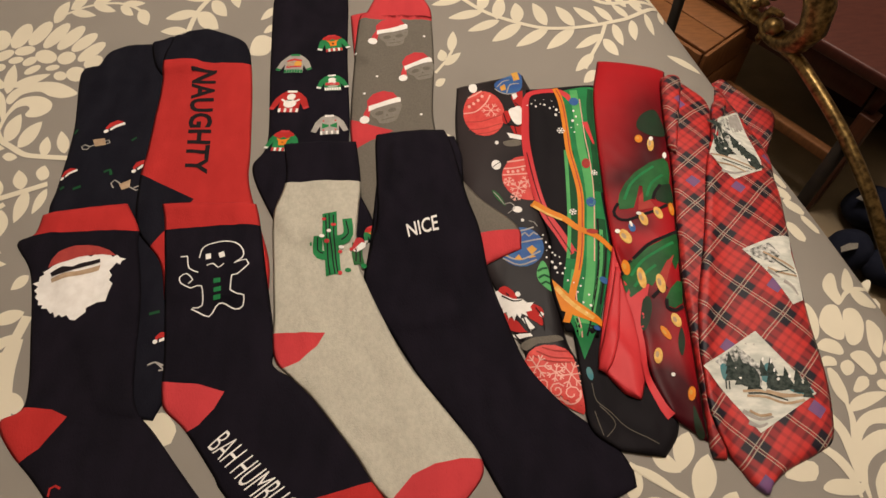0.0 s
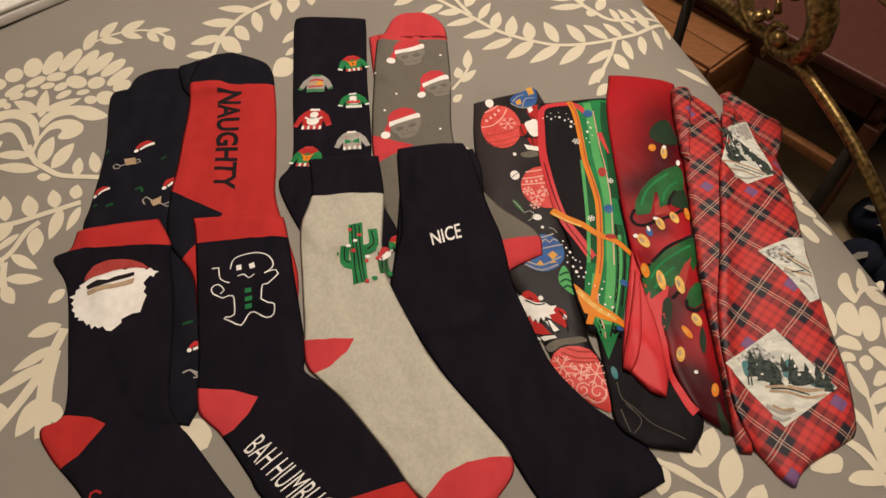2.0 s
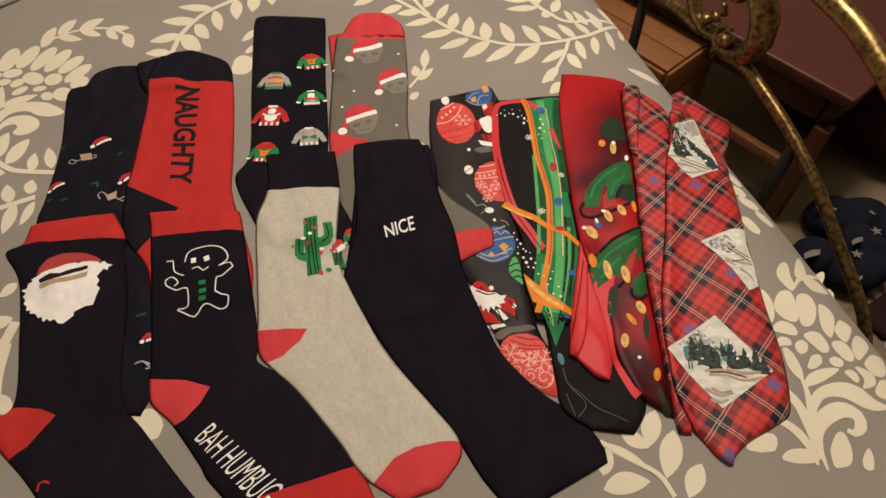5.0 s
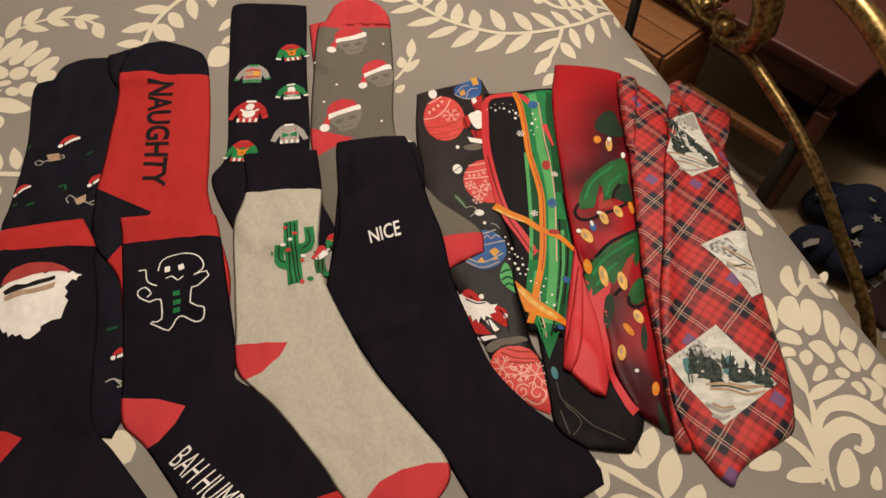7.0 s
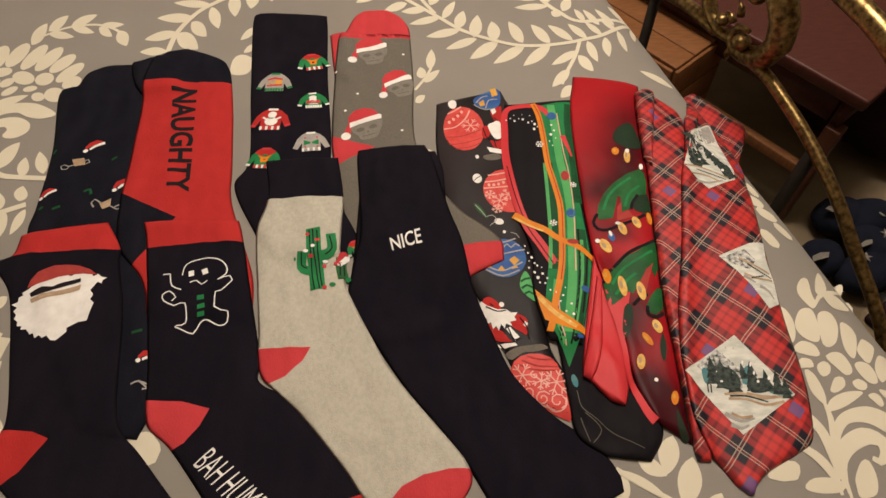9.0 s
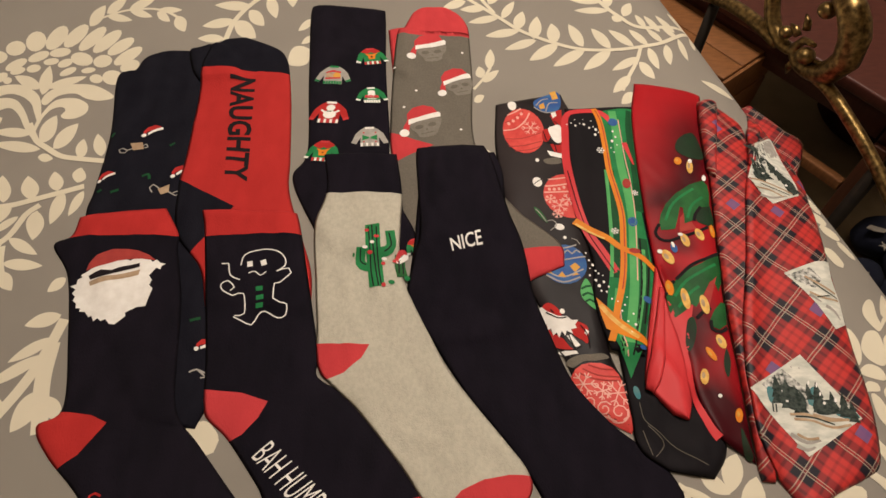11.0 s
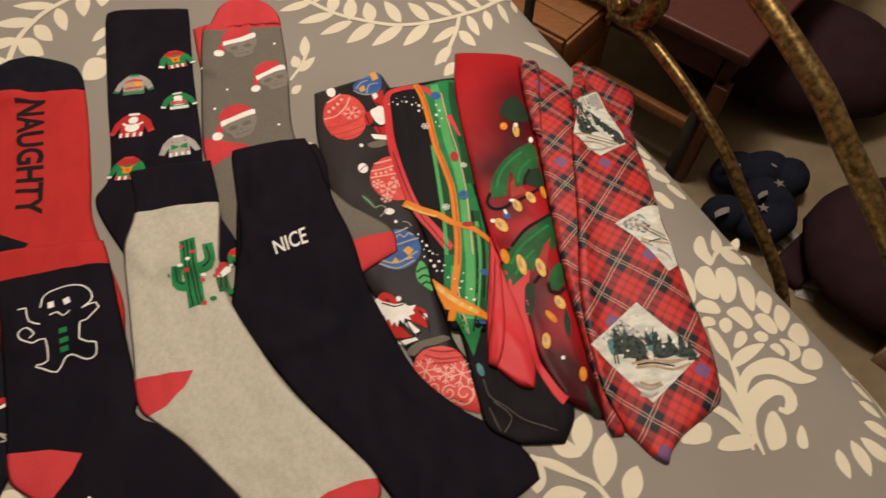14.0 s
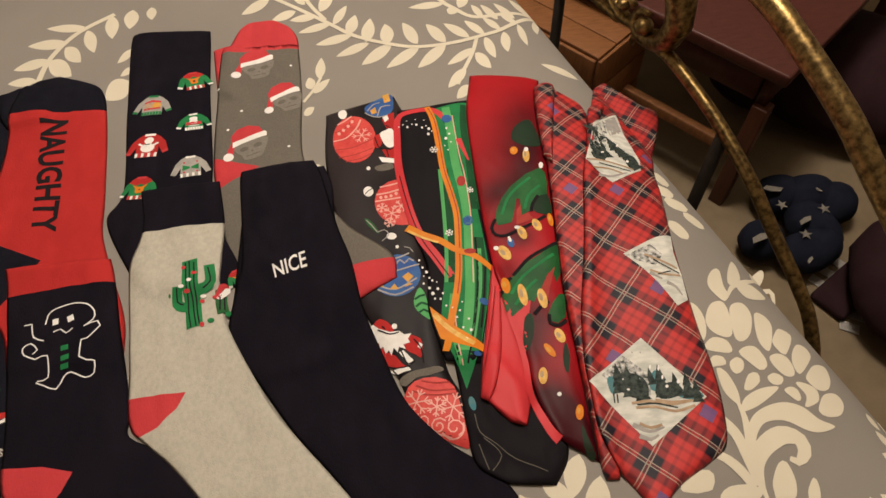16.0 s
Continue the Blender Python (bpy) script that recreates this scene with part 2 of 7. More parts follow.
def box_bm(x0, x1, y0, y1, z0, z1, bevel=0.0, bm=None, m=None):
    own = bmesh.new()
    bmesh.ops.create_cube(own, size=1)
    for v in own.verts:
        v.co = Vector(((x0 + x1) / 2 + v.co.x * (x1 - x0), (y0 + y1) / 2 + v.co.y * (y1 - y0), (z0 + z1) / 2 + v.co.z * (z1 - z0)))
    if bevel:
        bmesh.ops.bevel(own, geom=own.edges[:], offset=bevel, segments=3, affect="EDGES", profile=0.5)
    if m:
        own.transform(m)
    return own


def spline(points, step):
    """Points of any dimension along a smooth curve, at about that step in plan."""
    p = [np.array(q, float) for q in points]
    p = [2 * p[0] - p[1]] + p + [2 * p[-1] - p[-2]]
    out = []
    for a, b, c, d in zip(p, p[1:], p[2:], p[3:]):
        n = max(1, int(math.ceil(np.linalg.norm((c - b)[:2]) / step)))
        for i in range(n):
            t = i / n
            out.append(0.5 * (2 * b + (c - a) * t + (2 * a - 5 * b + 4 * c - d) * t * t + (3 * b - a - 3 * c + d) * t ** 3))
    out.append(p[-2])
    return np.array(out)


# The bed: its edge runs along EDGE, its outward side is OUT; the top rounds off towards the edge.
OUT, EDGE, RIM, TOP = np.array((0.956, 0.2935)), np.array((0.2935, -0.956)), 0.5035, 0.60


def bed_z(x, y):
    d = np.asarray(x) * OUT[0] + np.asarray(y) * OUT[1] - RIM
    u = np.clip((d + 0.13) / 0.145, 0, 0.999)
    swell = 0.0016 * np.sin(np.asarray(x) * 17 + 1.3 * np.sin(np.asarray(y) * 9)) * np.sin(np.asarray(y) * 13 + 0.6)
    return TOP + swell - 0.10 * (1 - np.sqrt(1 - u * u))


def plan(s, d):
    """World x, y of a point s metres along the edge and d metres out from it."""
    p = EDGE * s + OUT * (RIM + d)
    return p[0], p[1]


CELL, GX, GY = 0.0025, -0.8, -0.1
xs, ys = np.meshgrid(np.arange(GX, 0.6, CELL), np.arange(GY, 1.1, CELL), indexing="ij")
heights = bed_z(xs, ys)


def blur(a, r):
    k = np.exp(-0.5 * (np.arange(-3 * r, 3 * r + 1) / r) ** 2)
    k /= k.sum()
    for axis in (0, 1):
        pad = [(3 * r, 3 * r) if i == axis else (0, 0) for i in (0, 1)]
        q = np.pad(a, pad, mode="edge")
        n = a.shape[axis]
        a = sum(w * np.take(q, range(i, i + n), axis=axis) for i, w in enumerate(k))
    return a


def sample(field, x, y):
    i = np.clip((np.asarray(x) - GX) / CELL, 0, field.shape[0] - 1.001)
    j = np.clip((np.asarray(y) - GY) / CELL, 0, field.shape[1] - 1.001)
    a, b = i.astype(int), j.astype(int)
    f, g = i - a, j - b
    return (field[a, b] * (1 - f) * (1 - g) + field[a + 1, b] * f * (1 - g) + field[a, b + 1] * (1 - f) * g + field[a + 1, b + 1] * f * g)


def drape(stations, thick, wrinkle=0.0017, across=24, step=0.004, ends=0.012, seed=0, crease=0.0):
    """Lay a flat tube of cloth over what already lies there. Stations: left x, y, right x, y, from one end to the other."""
    global heights
    rows = spline(stations, step)
    support = np.maximum(heights, blur(heights, 3))
    n = len(rows)
    along = np.concatenate(([0], np.cumsum(np.linalg.norm(np.diff((rows[:, :2] + rows[:, 2:]) / 2, axis=0), axis=1))))
    f = np.linspace(-1, 1, across)
    f = np.sign(f) * np.abs(f) ** 0.75
    edge = np.clip(1 - np.abs(f) ** 5, 0, 1) ** 0.8
    cap = np.sqrt(np.clip(1 - (1 - np.clip(np.minimum(along, along[-1] - along) / ends, 0, 1)) ** 2, 0, 1))
    L, R = rows[:, None, :2], rows[:, None, 2:]
    P = (L + R) / 2 + (R - L) / 2 * f[None, :, None]
    S = sample(support, P[..., 0], P[..., 1])
    ridge = np.array([[noise.noise(Vector((x * 38 + seed * 7.3, y * 22, seed))) + 0.5 * noise.noise(Vector((x * 110, y * 60 + seed, 3))) for x, y in r] for r in P])
    prof = edge[None, :] * (0.35 + 0.65 * cap[:, None])
    Z = S + 0.0006 + prof * (thick + wrinkle * ridge)
    bm = bmesh.new()
    top = [[bm.verts.new((*P[i, j], Z[i, j])) for j in range(across)] for i in range(n)]
    low = [[top[i][j] if j in (0, across - 1) else bm.verts.new((*P[i, j], S[i, j] + 0.0004)) for j in range(across)] for i in range(n)]
    for i in range(n - 1):
        for j in range(across - 1):
            bm.faces.new((top[i][j], top[i + 1][j], top[i + 1][j + 1], top[i][j + 1]))
            bm.faces.new((low[i][j], low[i][j + 1], low[i + 1][j + 1], low[i + 1][j]))
    for i in (0, n - 1):
        for j in range(across - 1):
            q = [top[i][j], top[i][j + 1], low[i][j + 1], low[i][j]]
            q = list(dict.fromkeys(q))
            if len(q) > 2:
                bm.faces.new(q if i == 0 else q[::-1])
    bmesh.ops.recalc_face_normals(bm, faces=bm.faces)
    grid = heights.copy()
    k = 4
    for i in range(n - 1):
        for a in np.linspace(0, 1, k, endpoint=False):
            x = P[i] * (1 - a) + P[i + 1] * a
            z = Z[i] * (1 - a) + Z[i + 1] * a
            fine = np.linspace(0, across - 1, across * 4)
            px, py, pz = (np.interp(fine, range(across), q) for q in (x[:, 0], x[:, 1], z))
            ii, jj = ((px - GX) / CELL).round().astype(int), ((py - GY) / CELL).round().astype(int)
            ok = (ii >= 0) & (jj >= 0) & (ii < grid.shape[0]) & (jj < grid.shape[1])
            np.maximum.at(grid, (ii[ok], jj[ok]), pz[ok])
    heights = grid
    return bm


def split(bm, planes):
    """Cut the part of a mesh that lies inside all of these upright planes (x, y, nx, ny) out of it, as a mesh of its own."""
    for x, y, nx, ny in planes:
        bmesh.ops.bisect_plane(bm, geom=bm.verts[:] + bm.edges[:] + bm.faces[:], plane_co=(x, y, 0), plane_no=(nx, ny, 0), dist=1e-6)
    piece = bm.copy()

    def inside(face):
        c = face.calc_center_median()
        return all((c.x - x) * nx + (c.y - y) * ny > 0 for x, y, nx, ny in planes)

    bmesh.ops.delete(bm, geom=[q for q in bm.faces if inside(q)], context="FACES")
    bmesh.ops.delete(piece, geom=[q for q in piece.faces if not inside(q)], context="FACES")
    return piece


def line(x0, y0, x1, y1):
    """The upright plane through two points of the plan, whose inside lies to the left of the way from the first to the second."""
    l = math.hypot(x1 - x0, y1 - y0)
    return (x0, y0, -(y1 - y0) / l, (x1 - x0) / l)


def tube(points, radii, sides=14, bm=None):
    bm = bm or bmesh.new()
    pts = spline([(*p, r) for p, r in zip(points, radii)], 0.012)
    rings = []
    up = Vector((0, 0, 1))
    for i, q in enumerate(pts):
        d = Vector(pts[min(i + 1, len(pts) - 1)][:3] - pts[max(i - 1, 0)][:3]).normalized()
        a = d.cross(Vector((*OUT, 0))).normalized()
        b = d.cross(a).normalized()
        rings.append([bm.verts.new(Vector(q[:3]) + (a * math.cos(t) + b * math.sin(t)) * q[3]) for t in np.linspace(0, 2 * math.pi, sides, endpoint=False)])
    for r, s in zip(rings, rings[1:]):
        for j in range(sides):
            bm.faces.new((r[j], r[(j + 1) % sides], s[(j + 1) % sides], s[j]))
    bm.faces.new(rings[0][::-1])
    bm.faces.new(rings[-1])
    bmesh.ops.recalc_face_normals(bm, faces=bm.faces)
    return bm


# ---- room ----
def slab(name, x0, x1, y0, y1, z0, z1, material):
    return tagged(finish(box_bm(x0, x1, y0, y1, z0, z1), name, material, smooth=False), kind="structure")


slab("floor", -3, 3.2, -2.5, 3.2, -0.1, 0, M["floor"])
slab("ceiling", -3, 3.2, -2.5, 3.2, 2.5, 2.6, M["wall"])
slab("wall_north", -3, 3.2, 3.2, 3.3, 0, 2.5, M["wall"])
slab("wall_south", -3, 3.2, -2.6, -2.5, 0, 2.5, M["wall"])
slab("wall_west", -3.1, -3, -2.5, 3.2, 0, 2.5, M["wall"])
slab("wall_east", 3.2, 3.3, -2.5, 3.2, 0, 2.5, M["wall"])


def bedspread():
    bm = bmesh.new()
    ds = list(np.linspace(-1.7, -0.135, 110)) + [-0.13 + 0.145 * math.sin(a) for a in np.linspace(0, 1.5, 26)]
    prof = [(d, None) for d in ds] + [(0.016, z) for z in (0.47, 0.40, 0.3, 0.2, 0.12)]
    ss = np.linspace(-1.15, 0.75, 190)
    rows = []
    for s in ss:
        row = []
        for d, z in prof:
            x, y = plan(s, d)
            zz = float(bed_z(x, y)) if z is None else z
            out = 0.006 * math.sin(s * 23) * (0.55 - zz) * 4 if z is not None else 0
            row.append(bm.verts.new((x + OUT[0] * out, y + OUT[1] * out, zz)))
        rows.append(row)
    for a, b in zip(rows, rows[1:]):
        for j in range(len(prof) - 1):
            bm.faces.new((a[j], b[j], b[j + 1], a[j + 1]))
    bmesh.ops.recalc_face_normals(bm, faces=bm.faces)
    return bm


spread = empty("bedspread")
tagged(spread, "grey cotton bedspread with a cream leaf and flower print", "bedspread")
part("cover", bedspread(), M["spread"], spread)

bed = empty("bed")
tagged(bed, "wide bed with an antique brass scrolled footboard and a made-up mattress", "bed")
m = Matrix(((EDGE[0], OUT[0], 0, OUT[0] * RIM), (EDGE[1], OUT[1], 0, OUT[1] * RIM), (0, 0, 1, 0), (0, 0, 0, 1)))
part("bed_base", box_bm(-1.08, 0.70, -1.66, -0.04, 0.0, 0.2, 0.01, m=m), M["darkwood"], bed)
part("mattress", box_bm(-1.1, 0.72, -1.68, -0.02, 0.2, 0.47, 0.03, m=m), M["white"], bed)

FOOT = 0.08
RAIL1 = [(-0.50, 0.583), (-0.472, 0.586), (-0.43, 0.580), (-0.386, 0.571), (-0.342, 0.557), (-0.297, 0.538), (-0.259, 0.516), (-0.229, 0.500), (-0.198, 0.483), (-0.16, 0.455), (-0.12, 0.39), (-0.09, 0.26), (-0.08, 0.1)]
RAIL2 = [(-0.50, 0.715), (-0.45, 0.725), (-0.377, 0.723), (-0.333, 0.712), (-0.287, 0.697), (-0.246, 0.681), (-0.215, 0.664), (-0.184, 0.648), (-0.145, 0.628), (-0.111, 0.609), (-0.06, 0.575), (0.0, 0.52), (0.04, 0.45), (0.06, 0.3), (0.065, 0.0)]


def rail_at(s, z):
    x, y = plan(s, FOOT)
    return (x, y, z)


part("rail", tube([rail_at(s, z) for s, z in RAIL1], [0.0075] * len(RAIL1)), M["brass"], bed)
part("rail", tube([rail_at(s, z) for s, z in RAIL2], [0.0118] * len(RAIL2)), M["brass"], bed)


# ---- the printed pattern of the bedspread ----
def leaf_into(bm, x0, y0, x1, y1, ratio, pointed=True, lift=0.0008, grow=1.12):
    """One printed leaf or petal from its foot to its tip, following the bed's surface."""
    if not pointed:
        mx, my, ratio = (x0 + x1) / 2, (y0 + y1) / 2, ratio * (1 + 1.4 * (grow - 1))
        x0, y0, x1, y1 = mx + (x0 - mx) * grow, my + (y0 - my) * grow, mx + (x1 - mx) * grow, my + (y1 - my) * grow
    ax, ay = x1 - x0, y1 - y0
    nx, ny = -ay, ax
    grid = []
    bend = 0.06 * math.sin(x0 * 91 + y0 * 57)
    for i in range(9):
        u = i / 8
        w = (math.sin(math.pi * u ** 1.1) ** 0.75 * 0.56 + 0.02 * (1 - u)) if pointed else math.sqrt(max(0, 1 - (2 * u - 1) ** 2 * abs(2 * u - 1) ** 0.6)) * 0.5
        row = []
        for j in range(5):
            v = (j - 2) / 2
            b = bend * math.sin(math.pi * u)
            x, y = x0 + ax * u + nx * (v * w * ratio + b), y0 + ay * u + ny * (v * w * ratio + b)
            row.append(bm.verts.new((x, y, float(bed_z(x, y)) + lift)))
        grid.append(row)
    for a, b in zip(grid, grid[1:]):
        for j in range(4):
            bm.faces.new((a[j], a[j + 1], b[j + 1], b[j]))


def stem_into(bm, pts, width, swell=False):
    p = spline(pts, 0.006)
    full = width
    last = None
    for i, (x, y) in enumerate(p):
        d = p[min(i + 1, len(p) - 1)] - p[max(i - 1, 0)]
        if swell:
            width = full * (0.12 + 0.88 * math.sin(math.pi * (0.04 + 0.92 * i / (len(p) - 1))) ** 0.8)
        d = d / (np.linalg.norm(d) + 1e-9) * width / 2
        pair = [bm.verts.new((x - d[1], y + d[0], float(bed_z(x - d[1], y + d[0])) + 0.0007)), bm.verts.new((x + d[1], y - d[0], float(bed_z(x + d[1], y - d[0])) + 0.0007))]
        if last:
            bm.faces.new((last[0], last[1], pair[1], pair[0]))
        last = pair


def up_faces(bm):
    for f in bm.faces:
        f.normal_update()
        if f.normal.z < 0:
            f.normal_flip()
    return bm


def vine(stems, leaves, width=0.0042, rows=(), length=0.036, petals=(), arcs=(), grow=1.12):
    """A printed vine: stems, single leaves, and rows of paired leaves along a stem, leaning towards its end."""
    bm = bmesh.new()
    todo = [(q, True) for q in leaves] + [(q, False) for q in petals]
    for s in [*stems, *rows]:
        stem_into(bm, s, width)
    for s in rows:
        p = spline(s, 0.002)
        gap = int(0.0125 / 0.002)
        for k, i in enumerate(range(gap, len(p) - 2, gap)):
            d = (p[min(i + 2, len(p) - 1)] - p[i - 2])
            d = d / np.linalg.norm(d)
            side = 1 if k % 2 else -1
            a = math.radians(52 + 7 * math.sin(k * 2.7))
            w = np.array((d[0] * math.cos(a) - side * d[1] * math.sin(a), d[1] * math.cos(a) + side * d[0] * math.sin(a)))
            l = length * (0.95 + 0.12 * math.sin(k * 1.9))
            todo.append(((*p[i], *(p[i] + w * l), 0.46), True))
    for pts, w in arcs:
        one = bmesh.new()
        stem_into(one, pts, w, True)
        part("printed_scroll", up_faces(one), M["cream"], spread)
    root = spread
    if len(bm.verts):
        root = part("printed_stem", up_faces(bm), M["cream"], spread, "cream printed stem")
    for k, (q, pointed) in enumerate(todo):
        one = bmesh.new()
        leaf_into(one, *q, pointed=pointed, lift=0.0002 + 0.00002 * (k % 19), grow=grow)
        part("printed_leaf" if pointed else "printed_petal", up_faces(one), M["cream"], root)


def oval(e, n=18):
    """An ellipse from its centre and its two half axes."""
    x, y, ax, ay, bx, by = e
    return [(x + ax * math.cos(a) + bx * math.sin(a), y + ay * math.cos(a) + by * math.sin(a)) for a in np.linspace(0, 2 * math.pi, n, endpoint=False)]


def blob(pts):
    """A closed outline drawn smoothly through a few points."""
    ring = spline([pts[-1], *pts, pts[0], pts[1]], 0.004)
    q = np.array(pts)
    first = int(np.argmin(np.linalg.norm(ring - q[0], axis=1)[: len(ring) // 2]))
    last = len(ring) - 1
    while last > len(ring) // 2 and np.linalg.norm(ring[last] - q[0]) > 1e-6:
        last -= 1
    return [tuple(p) for p in ring[first:last]]


def petal(ring, lift=0.0005, name="printed_petal"):
    """One printed petal that lies on the bed."""
    bm = bmesh.new()
    bmesh.ops.triangulate(bm, faces=[bm.faces.new([bm.verts.new((x, y, 0)) for x, y in ring])])
    for _ in range(2):
        far = [e for e in bm.edges if e.calc_length() > 0.010]
        bmesh.ops.subdivide_edges(bm, edges=far, cuts=1)
        bmesh.ops.triangulate(bm, faces=[f for f in bm.faces if len(f.verts) > 3])
    for v in bm.verts:
        v.co.z = float(bed_z(v.co.x, v.co.y)) + lift
    part(name, up_faces(bm), M["cream"], spread)


def leaf(e):
    """One printed leaf from its foot to its tip; the last pair is half its width."""
    fx, fy, tx, ty, bx, by = e
    side = []
    for k in range(11):
        u = k / 10
        w = math.sin(math.pi * u ** 0.9) ** 0.8 * (1 - 0.12 * u)
        side.append((fx + (tx - fx) * u, fy + (ty - fy) * u, w))
    ring = [(x + bx * w, y + by * w) for x, y, w in side] + [(x - bx * w, y - by * w) for x, y, w in side[-2:0:-1]]
    petal(ring, 0.0004, "printed_leaf")


